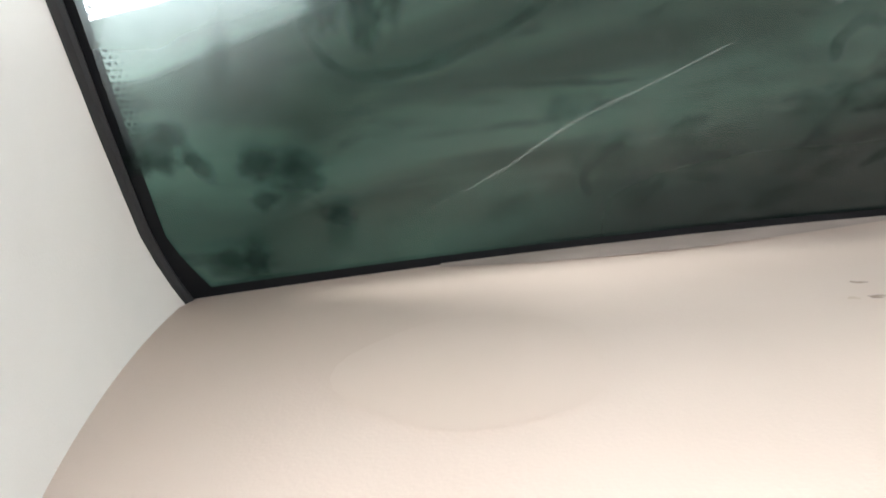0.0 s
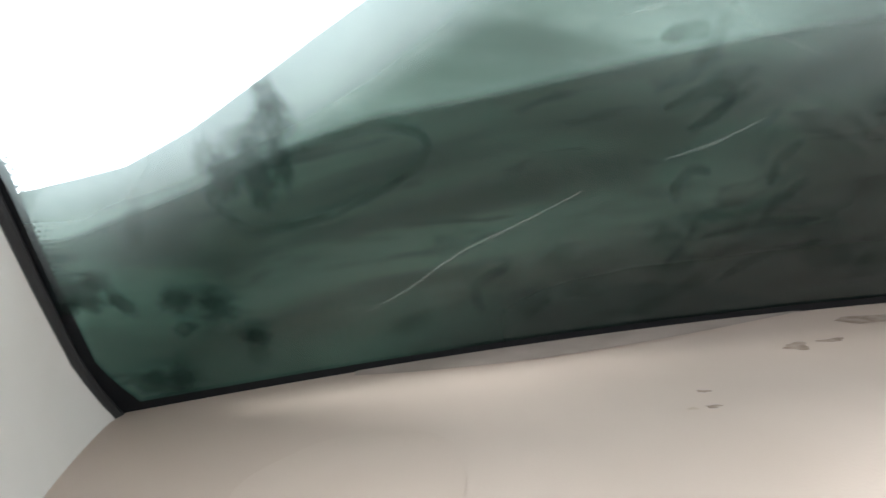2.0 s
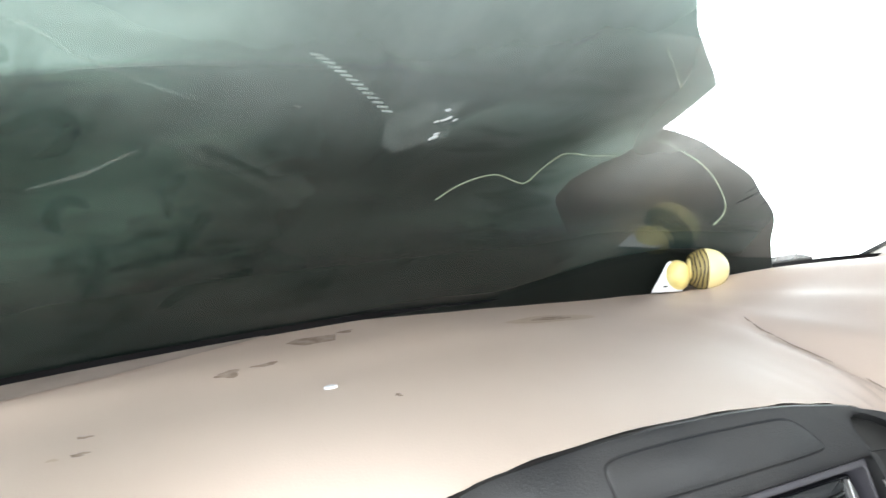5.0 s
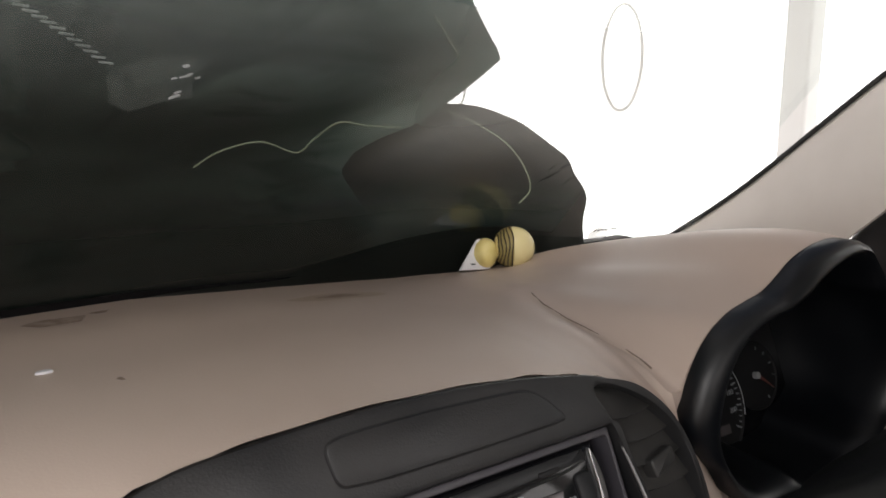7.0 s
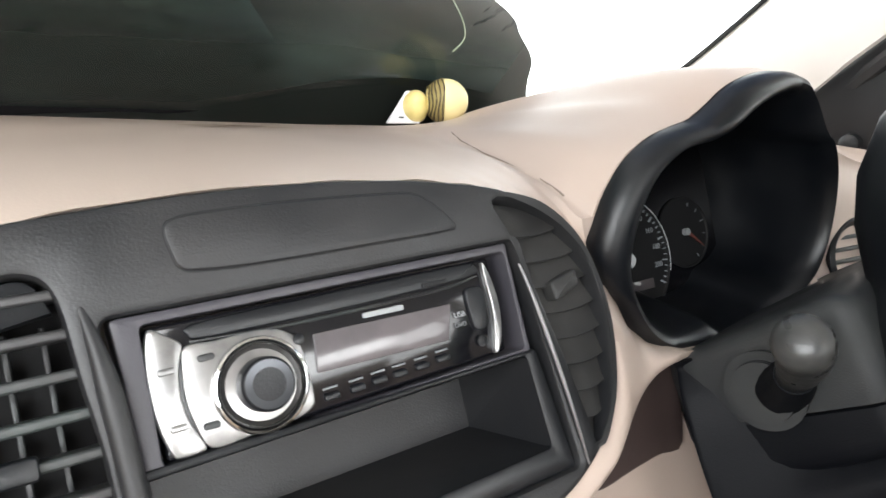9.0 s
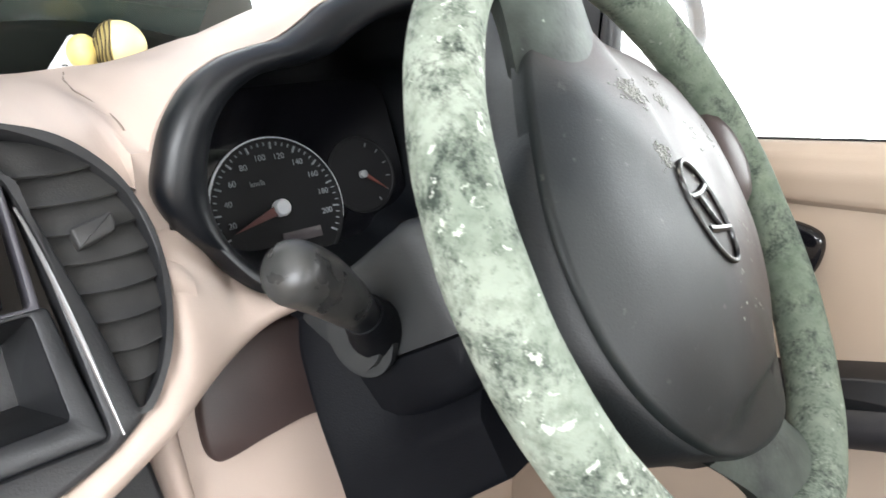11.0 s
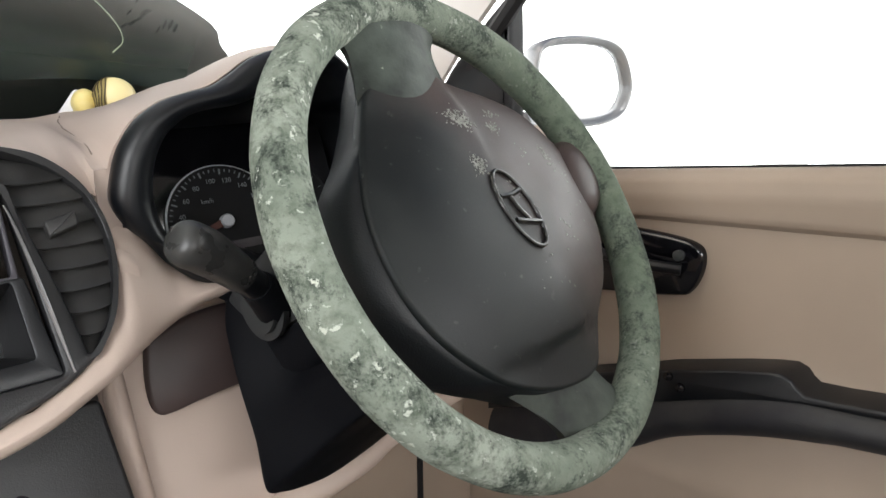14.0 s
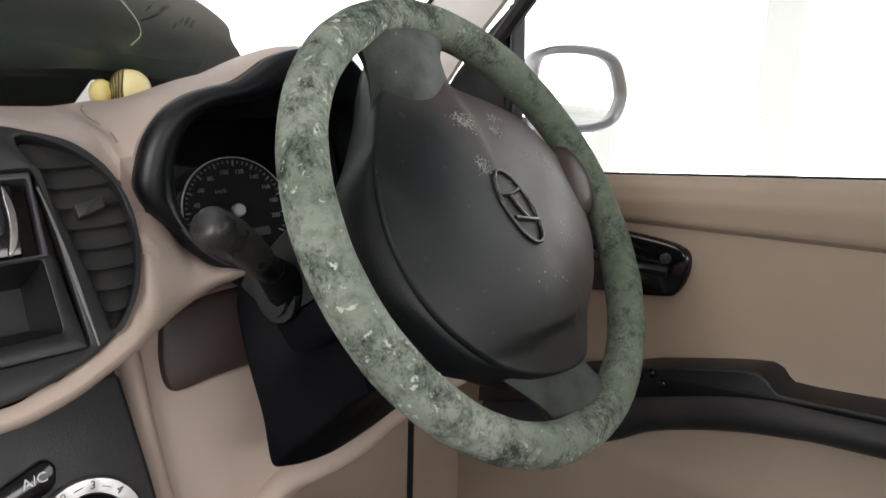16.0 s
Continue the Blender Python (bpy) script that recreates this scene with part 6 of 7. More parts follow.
def build_door():
    root = thing("door_1", (0.67, -0.3, 0.2), "closed driver's door with beige trim and dark armrest", "door", kind="structure")
    def prof(v, y):
        """Door trim section: (x, z) from sill to floor."""
        b = belt(y)
        cr = 0.617 - 0.045 * y
        at = 0.452 - 0.083 * (y + 0.10)
        P = [(0.705, b), (0.690, b - 0.001), (0.676, b - 0.010), (0.672, b - 0.028), (0.676, cr + 0.006), (0.684, cr), (0.684, cr - 0.008), (0.684, 0.56), (0.684, 0.50), (0.682, at + 0.012), (0.680, at), (0.676, at - 0.03),
             (0.665, at - 0.075), (0.652, at - 0.11), (0.655, at - 0.16), (0.67, 0.20), (0.67, 0.10)]
        s = v * (len(P) - 1)
        i = min(int(s), len(P) - 2)
        f = s - i
        return P[i][0] + (P[i + 1][0] - P[i][0]) * f, P[i][1] + (P[i + 1][1] - P[i][1]) * f
    def skin(u, v):
        y = 0.16 - 0.95 * u
        x, z = prof(v, y)
        return (x, y, z)
    part("trim_panel", sheet(skin, 40, 64, -0.02), BEIGE_DOOR, root, smooth=50)
    # armrest: black switch panel above a dark padded band
    seam_z = flow([-0.70, -0.403, -0.334, -0.275, -0.194, -0.10, 0.05], [0.527, 0.490, 0.4825, 0.467, 0.437, 0.400, 0.345])
    foot_z = flow([-0.70, -0.407, -0.354, -0.305, -0.253, -0.206, -0.166, -0.10, 0.05], [0.492, 0.457, 0.448, 0.436, 0.418, 0.397, 0.370, 0.335, 0.28])
    def arm(u, v):
        y = 0.04 - 0.74 * u
        t, b = seam_z(y) + 0.001, foot_z(y)
        if v > 0.9:
            return (0.642 + 0.05 * (v - 0.9) / 0.1, y, b - 0.004 * (v - 0.9) / 0.1)
        k = v / 0.9
        return (0.642 - 0.014 * math.sin(math.pi * k) ** 0.6, y, t + (b - t) * k)
    part("armrest", sheet(arm, 60, 20), ARMREST, root, "dark grey padded armrest", smooth=60)
    sw = [(0.05, 0.380), (-0.10, 0.440), (-0.168, 0.463), (-0.196, 0.4735), (-0.232, 0.484), (-0.272, 0.4955), (-0.300, 0.5025), (-0.315, 0.5050), (-0.325, 0.5015), (-0.3305, 0.495), (-0.337, 0.4905), (-0.364, 0.4925), (-0.402, 0.4975), (-0.70, 0.538)]
    sw += [(y, seam_z(y) - 0.002) for y in (-0.70, -0.55, -0.403, -0.334, -0.30, -0.275, -0.235, -0.194, -0.10, 0.05)]
    DX = plane_frame((0.680, 0, 0), (0, -1, 0), (0, 0, 1))
    part("switch_panel", slab([(-y, z) for y, z in sw], -0.01, 0.042, DX, 0.003), BLACK, root, "black window switch panel")
    for y, z in ((-0.190, 0.4615), (-0.205, 0.470), (-0.219, 0.461)):
        part("switch", lathe([(0.0052, 0), (0.0048, 0.003), (0.002, 0.0045)], plane_frame((0.638, y, z), (0, -1, 0), (0, 0, 1)), 14), GLOSS_BLACK, root)
    # inner handle in its dark recess
    hd = [(-0.03, 0.605), (-0.10, 0.613), (-0.17, 0.6115), (-0.205, 0.606), (-0.215, 0.594), (-0.213, 0.572), (-0.203, 0.553), (-0.188, 0.546), (-0.12, 0.536), (-0.03, 0.533)]
    hp = part("handle_bezel", slab(spline([(-y, z, 0) for y, z in hd], 60, True), -0.01, 0.010, plane_frame((0.684, 0, 0), (0, -1, 0), (0, 0, 1)), 0.005), GLOSS_BLACK, root, "gloss black handle recess")
    part("handle", tube(spline([(0.670, -0.06, 0.585), (0.658, -0.11, 0.582), (0.656, -0.16, 0.580), (0.668, -0.195, 0.578)], 20), 0.009, 12, flat=0.7), BLACK, hp, "black pull handle")
    part("lock_knob", lathe([(0.006, 0), (0.006, 0.005), (0.002, 0.007)], plane_frame((0.674, -0.190, 0.592), (0, -1, 0), (0, 0, 1)), 14), GREY_TRIM, hp)
    # frame of the window, sail panel and glass
    sail = [(-0.045, 0.864), (-0.050, 0.760), (-0.048, 0.700), (-0.035, 0.690), (0.010, 0.688), (0.05, 0.70), (0.08, 0.74), (0.040, 0.790), (-0.012, 0.838)]
    SP = plane_frame((0.560, 0, 0), (0, -1, 0.0), (0, 0, 1))
    part("sail_panel", slab(rounded([(-y, z) for y, z in sail], 0.006), -0.02, 0.0, SP, 0.006), BLACK, root, "black corner panel")
    part("window_frame", tube([(0.640, 0.016, z) for z in (0.66, 0.72, 0.80, 0.88)], 0.005, 8), RUBBER, root, "black window channel")
    part("window_frame", tube(spline([(0.572, 0.030, 0.772), (0.560, -0.030, 0.828), (0.548, -0.16, 0.945), (0.535, -0.33, 1.065), (0.52, -0.6, 1.15)], 30), 0.009, 8), RUBBER, root, "black window frame")
    part("sill_seal", tube([(0.700, 0.03 - 0.07 * i, belt(0.03 - 0.07 * i) + 0.001) for i in range(12)], 0.0013, 6), RUBBER, root, "black sill seal")
    g = part("window_pane", sheet(lambda u, v: (0.704 - 0.10 * v, 0.03 - 0.8 * u, belt(0.03 - 0.8 * u) - 0.01 + 0.47 * v), 4, 4), SIDE_GLASS, root, "clear side glass")
    g.visible_shadow = False
    part("door_edge_seal", tube(spline([(0.575, 0.118, 0.62), (0.567, 0.112, 0.45), (0.565, 0.108, 0.30), (0.565, 0.108, 0.12)], 16), 0.0045, 8), RUBBER, root, "black door seal")
    # small knob on the corner panel
    part("mirror_lever", lathe([(0.010, 0), (0.009, 0.008), (0.004, 0.012)], plane_frame((0.560, 0.002, 0.735), (0, -1, 0), (0, 0, 1)), 16), BLACK, root)


build_door()


def build_mirror():
    root = thing("wing_mirror", (0.80, 0.05, 0.70), "silver door mirror with rounded glass", "mirror")
    M = plane_frame((0.815, 0.031, 0.772), (1, -0.25, 0), (0, 0, 1))
    o = spline([(x, y, 0) for x, y in [(-0.092, 0.030), (-0.078, 0.054), (-0.04, 0.062), (0.02, 0.062), (0.060, 0.048), (0.080, 0.012), (0.082, -0.014), (0.062, -0.046), (0.005, -0.058), (-0.06, -0.05), (-0.09, -0.02)]], 60, True)
    bm = bmesh.new()
    rs = [ring(bm, inset(o, 0.0115), -0.004, M), ring(bm, inset(o, 0.008), 0.004, M), ring(bm, inset(o, 0.003), 0.006, M), ring(bm, o, 0.0, M), ring(bm, inset(o, 0.004), -0.03, M), ring(bm, inset(o, 0.02), -0.06, M)]
    for a, b in zip(rs, rs[1:]):
        bridge(bm, a, b)
    bm.faces.new(rs[-1])
    part("shell", bm, MIRROR_SHELL, root, smooth=60)
    part("mirror_glass", slab(inset(o, 0.011), -0.006, -0.003, M, 0.0005), MIRROR, root, "mirror glass")
    part("stay", tube([(0.70, 0.055, 0.72), (0.74, 0.06, 0.715), (0.79, 0.055, 0.72)], 0.018, 10), MIRROR_SHELL, root)


build_mirror()

# ---- tarpaulin outside on the windscreen ----


def steps(zs, xs):
    def f(z):
        for i in range(len(zs) - 1):
            if z <= zs[i + 1]:
                return xs[i] + (xs[i + 1] - xs[i]) * max(0, z - zs[i]) / (zs[i + 1] - zs[i])
        return xs[-1]
    return f


TARP_LEFT = steps([0.70, 0.80, 0.83, 0.85, 0.87, 0.885, 0.90, 0.915, 0.94, 1.0, 1.25], [-0.82, -0.80, -0.745, -0.68, -0.62, -0.565, -0.53, -0.495, -0.445, -0.345, -0.03])
ZIP = material("worn_pale_zip", (0.30, 0.335, 0.31), 0.6, color2=(0.40, 0.43, 0.41), scale=60)


def build_tarp():
    root = thing("tarpaulin", (0, 0.5, 0.7), "dark green tarpaulin heaped on the windscreen outside", "tarpaulin")
    right = steps([0.70, 0.78, 0.838, 0.855, 0.866, 0.874, 0.885, 0.897, 0.910, 0.926, 0.942, 0.957, 1.01, 1.25], [0.16, 0.12, 0.050, 0.056, 0.078, 0.101, 0.117, 0.130, 0.143, 0.156, 0.124, 0.098, 0.035, -0.15])
    left = TARP_LEFT
    def flap(u, v):
        z = 0.70 + 0.52 * v ** 1.05
        x0, x1 = left(z), right(z)
        x = x0 + (x1 - x0) * u
        w = noise.noise(Vector((x * 5, z * 7, 1.3))) * 0.010 + noise.noise(Vector((x * 13, z * 17, 5.1))) * 0.004
        fold = 0.012 * math.exp(-((z - 0.905 - 0.06 * (x + 0.2)) / 0.018) ** 2) + 0.010 * math.exp(-((z - 0.845 + 0.1 * x) / 0.02) ** 2)
        gap = 0.024 - 0.009 * min(1, max(0, (x + 0.08) / 0.15)) + 0.02 * max(0, -x - 0.5)
        # creases running down and across the cloth
        for cx, cz, dx, dz, width, h in ((-0.5, 0.86, 1, 0.35, 0.007, 0.006), (-0.3, 0.90, 1, -0.5, 0.006, 0.006), (-0.15, 0.87, 0.6, 1, 0.006, 0.005), (-0.02, 0.92, 1, 0.9, 0.007, 0.006), (0.03, 0.89, 1, -0.35, 0.005, 0.004), (-0.42, 0.83, 1, 0.1, 0.008, 0.006), (-0.22, 0.82, 1, 0.25, 0.006, 0.005)):
            ln = math.hypot(dx, dz)
            t = ((x - cx) * dx + (z - cz) * dz) / ln
            d = ((z - cz) * dx - (x - cx) * dz) / ln + 0.02 * noise.noise(Vector((t * 9, cx * 7, 0)))
            w -= h * math.exp(-(d / width) ** 2) * math.exp(-(t / 0.10) ** 2)
        return on_glass(x, z, -(max(0.013, gap + w - fold * 0.7)))
    part("upper_flap", sheet(flap, 150, 80, 0.0015), TARP, root, smooth=80)
    # rounded bundle on the bonnet, seen beyond the flap
    top = flow([-0.36, 0.0, 0.10, 0.21, 0.27, 0.31, 0.355, 0.388, 0.417, 0.436, 0.446], [0.86, 0.885, 0.900, 0.909, 0.910, 0.906, 0.894, 0.880, 0.865, 0.853, 0.846])
    def bundle(u, v):
        x = -0.36 + 0.802 * u
        end = 1.0 if u < 0.96 else math.sqrt(max(0.0, 1 - ((u - 0.96) / 0.04) ** 2))
        a = radians(-25 + 215 * v)
        rz = top(x) - 0.735
        ry = 0.07 * (0.35 + 0.65 * end)
        w = 1 + 0.06 * noise.noise(Vector((x * 6, a * 1.3, 2.0))) + 0.035 * noise.noise(Vector((x * 18, a * 4, 7.0)))
        wx = 0.012 * noise.noise(Vector((a * 2.6, 3.1, u * 3))) * u
        return (x + wx, 0.365 - ry * w * math.cos(a), 0.735 + rz * (0.8 + 0.2 * w) * math.sin(a))
    # cloth doubled over behind the glass up to a slanting hem, and a dark sheet added low along the bonnet to shade the
    # lower screen
    def hem(x):
        return float(np.interp(x, [-0.60, -0.53, -0.489, -0.455, -0.416, -0.374, -0.325, -0.25, -0.15, 0.02], [0.862, 0.884, 0.898, 0.906, 0.910, 0.916, 0.923, 0.932, 0.936, 0.925]))
    def middle(v, u):
        x = 0.09 - 0.75 * u
        z = 0.70 + (hem(x) - 0.70) * v
        return on_glass(min(x, right(z) - 0.004), z, -(0.0090 + 0.0025 * noise.noise(Vector((x * 9, z * 9, 3.0)))))
    def turn(v, u):
        x = -0.60 + 0.96 * u
        top = 0.852 - 0.03 * max(0.0, (-0.30 - x) / 0.3) - 0.02 * max(0.0, (x - 0.12) / 0.2) + 0.004 * noise.noise(Vector((x * 12, 0.4, 2.2)))
        z = 0.70 + (top - 0.70) * v
        return on_glass(x, z, -(0.0050 + 0.0015 * noise.noise(Vector((x * 8, z * 9, 6.0)))))
    # unseen sheet added behind the flap to block daylight, off the glass, from the middle of the screen to the driver's
    # side
    def heap(u, v):
        z = 0.70 + 0.25 * v
        x0, x1 = -0.33 + 0.12 * v, right(z) - 0.012
        x = x0 + (x1 - x0) * u
        return on_glass(x, z, -(0.062 + 0.02 * math.sin(math.pi * u) + 0.012 * noise.noise(Vector((x * 9, z * 11, 4.4)))))
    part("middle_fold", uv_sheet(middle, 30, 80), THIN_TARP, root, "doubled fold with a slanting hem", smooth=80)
    part("low_shade_sheet", uv_sheet(turn, 30, 60), SOFT_TARP, root, "dark low sheet added to shade the lower screen", smooth=80)
    part("light_block_heap", sheet(heap, 60, 30, 0.0015), CORE, root, "unseen outer sheet added to block daylight", smooth=80)
    # unseen core added inside the roll so its lower part stays dark
    core_top = flow([-0.36, 0.0, 0.10, 0.20, 0.30, 0.40, 0.43], [0.84, 0.884, 0.886, 0.876, 0.850, 0.810, 0.79])
    def core(u, v):
        x = -0.36 + 0.77 * u
        a = 2 * math.pi * v
        k = math.sqrt(max(0.0, 1 - max(0.0, (u - 0.8) / 0.2) ** 2))
        mid, r = (core_top(x) + 0.70) / 2, (core_top(x) - 0.70) / 2
        return (x, 0.37 + 0.045 * (0.2 + 0.8 * k) * math.cos(a), mid + r * (0.3 + 0.7 * k) * math.sin(a) * (1 + 0.06 * noise.noise(Vector((x * 12, a, 1.0)))))
    part("light_block_core", sheet(core, 50, 28), CORE, root, "unseen dark core added to block light through the roll", smooth=80)
    part("rolled_cloth", sheet(bundle, 110, 60, 0.0015), BUNDLE, root, "rounded dark bundle", smooth=80)
    def strand(pts, off=-0.0035):
        return tube(spline([on_glass(x, z - 0.003, off) for x, z in pts], 40), 0.0006, 6)
    part("thread", strand([(-0.070, 0.8555), (-0.055, 0.866), (-0.029, 0.872), (0.000, 0.864), (0.010, 0.874), (0.024, 0.885), (0.049, 0.883), (0.080, 0.882)]), THREAD, root, "loose pale thread")
    part("thread", strand([(0.062, 0.953), (0.090, 0.938), (0.116, 0.921), (0.128, 0.906), (0.129, 0.900)]), THREAD, root, "loose pale thread")
    part("thread", tube(spline([(0.155, 0.235, 0.899), (0.20, 0.24, 0.886), (0.245, 0.245, 0.866), (0.275, 0.25, 0.839), (0.285, 0.255, 0.819), (0.275, 0.26, 0.806)], 30), 0.0008, 6), THREAD, root, "loose pale thread")
    # zip end and torn tape
    for i in range(14):
        t = i / 13
        x, z = -0.179 + 0.050 * t, 0.9375 - 0.0265 * t + 0.0015 * math.sin(math.pi * t)
        a, b = on_glass(x - 0.0034, z + 0.0001, -0.0036), on_glass(x + 0.0034, z - 0.0002, -0.0036)
        part("zip_tooth", tube([a, b], 0.00065, 6), ZIP, root)
    bm = bmesh.new()
    bm.faces.new([bm.verts.new(on_glass(x, z, -0.0045)) for x, z in [(-0.125, 0.890), (-0.128, 0.905), (-0.112, 0.914), (-0.09, 0.917), (-0.073, 0.915), (-0.083, 0.906), (-0.079, 0.895), (-0.10, 0.891), (-0.115, 0.886)]])
    part("tape", bm, film("clear_torn_tape", (0.66, 0.70, 0.66), 0.17, 150, 0.13), root, "torn clear tape")
    for x, z in ((-0.088, 0.906), (-0.091, 0.896)):
        bm = bmesh.new()
        rnd = random.Random(int(-x * 1e4))
        for _ in range(7):
            a, b = rnd.gauss(0, 0.003), rnd.gauss(0, 0.002)
            tube([on_glass(x + a, z + b, -0.0040), on_glass(x + a + 0.003, z + b + 0.001, -0.0040)], 0.0006, 5, bm)
        part("tape_fleck", bm, PAPER, root, "white flecks")


build_tarp()

# ---- smears and scratches on the windscreen ----
stroke("smear_ring", [(-0.490, 0.899), (-0.476, 0.902), (-0.454, 0.905), (-0.437, 0.899), (-0.441, 0.887), (-0.470, 0.872), (-0.497, 0.864), (-0.522, 0.864), (-0.533, 0.877), (-0.528, 0.888), (-0.512, 0.897)], 0.0022, FAINT_SMEAR, "oval wiped trace", n=80, taper=False)
# hand marks by the passenger pillar: a broad dull palm and darker fingers
for i, (x, z, rx, rz, a, dark) in enumerate([(-0.506, 0.903, 0.021, 0.010, 0.1, 0), (-0.500, 0.908, 0.013, 0.011, 0.5, 0), (-0.496, 0.920, 0.006, 0.011, -0.1, 1), (-0.524, 0.890, 0.0065, 0.014, -0.2, 1), (-0.511, 0.889, 0.0065, 0.016, -0.15, 1),
                                             (-0.499, 0.894, 0.0060, 0.014, -0.15, 1), (-0.528, 0.898, 0.005, 0.012, -0.3, 0), (-0.606, 0.839, 0.015, 0.012, 0.2, 0), (-0.606, 0.838, 0.010, 0.008, 0.3, 1), (-0.596, 0.845, 0.0065, 0.007, 0.5, 1),
                                             (-0.594, 0.834, 0.005, 0.010, 0.2, 1), (-0.615, 0.833, 0.006, 0.006, 0.0, 1), (-0.562, 0.826, 0.019, 0.013, -0.2, 0), (-0.571, 0.829, 0.009, 0.008, 0.5, 1), (-0.555, 0.822, 0.010, 0.008, -0.5, 1),
                                             (-0.576, 0.811, 0.007, 0.006, 0.2, 1), (-0.564, 0.812, 0.012, 0.008, 0.2, 0), (-0.547, 0.799, 0.011, 0.007, -0.4, 0), (-0.544, 0.796, 0.007, 0.007, -0.4, 1), (-0.548, 0.784, 0.008, 0.012, -0.4, 0),
                                             (-0.607, 0.777, 0.014, 0.011, 0.1, 1), (-0.592, 0.779, 0.006, 0.012, -0.3, 1), (-0.566, 0.873, 0.004, 0.013, -0.5, 0), (-0.600, 0.776, 0.018, 0.012, 0.0, 0)]):
    rnd = random.Random(200 + i)
    k = [rnd.gauss(1, 0.12) for _ in range(18)]
    ring_pts = [(rx * 1.35 * q * math.cos(math.tau * n / 18), rz * 1.35 * q * math.sin(math.tau * n / 18)) for n, q in enumerate(k)]
    smear("smear", [(x + p * math.cos(a) - q * math.sin(a), z + p * math.sin(a) + q * math.cos(a)) for p, q in ring_pts], DARK_SMEAR if dark else FAINT_SMEAR,
          "dark finger mark in the dust" if dark else "dull palm mark in the dust", 0.0020 + 0.0001 * i)
# wiped patches over the middle of the screen
for i, (x, z, l, a) in enumerate([(-0.287, 0.908, 0.012, 0.5), (-0.307, 0.931, 0.015, 1.1), (-0.240, 0.850, 0.017, 1.0), (-0.234, 0.856, 0.012, 0.9), (-0.287, 0.839, 0.022, 2.6), (-0.306, 0.834, 0.018, 0.4), (-0.265, 0.897, 0.010, 0.6), (-0.139, 0.936, 0.030, 1.1), (-0.188, 0.900, 0.034, 0.3),
                                  (-0.034, 0.948, 0.030, 0.7), (-0.012, 0.963, 0.020, 0.5), (-0.082, 0.811, 0.013, 0.5), (0.084, 0.796, 0.022, 0.4), (-0.292, 0.829, 0.022, 1.2), (-0.262, 0.838, 0.020, 0.3), (-0.294, 0.813, 0.022, 0.8), (-0.276, 0.797, 0.019, 0.5), (-0.302, 0.782, 0.022, 0.2),
                                  (-0.352, 0.806, 0.028, 0.2), (-0.404, 0.816, 0.022, 1.2), (-0.384, 0.793, 0.022, 0.6), (-0.371, 0.831, 0.018, 0.3), (-0.20, 0.825, 0.028, 0.2), (-0.15, 0.80, 0.030, 0.4), (-0.43, 0.845, 0.024, 0.4), (-0.46, 0.795, 0.022, 0.3)]):
    rnd = random.Random(i + 23)
    pts = [(x + l * (math.cos(a) * math.cos(t) - 0.5 * math.sin(a) * math.sin(t)) + rnd.gauss(0, l * 0.08), z + l * (math.sin(a) * math.cos(t) + 0.5 * math.cos(a) * math.sin(t)) + rnd.gauss(0, l * 0.08)) for t in [math.tau * k / 16 for k in range(16)]]
    smear("smear", pts, DULL_SMEAR, "dull wiped smear in the dust", 0.0044 + 0.0001 * i)
stroke("streak", [(-0.508, 0.791), (-0.462, 0.813), (-0.426, 0.836), (-0.395, 0.849), (-0.353, 0.868)], 0.0010, PALE_SCRATCH, "pale diagonal streak")
stroke("streak", [(-0.316, 0.879), (-0.291, 0.885), (-0.266, 0.896)], 0.0010, PALE_SCRATCH, "pale short streak")
stroke("streak", [(-0.353, 0.941), (-0.327, 0.945), (-0.306, 0.945), (-0.285, 0.934), (-0.24, 0.919)], 0.0009, PALE_SCRATCH, "pale curved streak")
stroke("streak", [(-0.585, 0.885), (-0.588, 0.905), (-0.586, 0.93)], 0.0012, PALE_SCRATCH, "pale upright streak")
for i, pts in enumerate([[(-0.325, 0.906), (-0.313, 0.911), (-0.301, 0.914), (-0.293, 0.910), (-0.299, 0.901), (-0.310, 0.896)], [(-0.334, 0.935), (-0.322, 0.937), (-0.312, 0.936)], [(-0.305, 0.858), (-0.308, 0.868), (-0.300, 0.875), (-0.290, 0.872)],
                         [(-0.252, 0.862), (-0.253, 0.876), (-0.244, 0.886)], [(-0.415, 0.797), (-0.420, 0.810), (-0.412, 0.822), (-0.400, 0.826)], [(-0.285, 0.833), (-0.245, 0.838), (-0.21, 0.838)], [(-0.260, 0.800), (-0.235, 0.815), (-0.20, 0.822)]]):
    stroke("smear_trace", pts, 0.0040, FAINT_SMEAR, "faint wiped trace", 0.0065 + 0.0002 * i)
for i, pts in enumerate([[(-0.262, 0.910), (-0.215, 0.886), (-0.168, 0.862)], [(-0.255, 0.918), (-0.21, 0.893), (-0.165, 0.872)], [(0.195, 0.811), (0.162, 0.795), (0.126, 0.774), (0.100, 0.757)], [(0.060, 0.855), (0.024, 0.826), (-0.012, 0.795)], [(0.052, 0.878), (0.040, 0.858), (0.010, 0.838), (-0.03, 0.815)]]):
    stroke("streak", pts, 0.0026 if i < 2 else 0.0008, FAINT_STREAK, "faint pale dust streak", 0.0085 + 0.0002 * i)
st = [(0.412, 0.746), (0.402, 0.764), (0.416, 0.773), (0.455, 0.771), (0.466, 0.746)]
smear("sticker", st, film("pale_sticker", (0.75, 0.75, 0.74), 0.6, 90, 0.2), "pale paper sticker", 0.003)
for i in range(7):
    x = 0.420 + 0.006 * i
    smear("print_bar", [(x, 0.763 + 0.0004 * (i % 3)), (x + 0.004, 0.763), (x + 0.004, 0.7655), (x, 0.7655)], FRIT, "dark print bar", 0.0036)

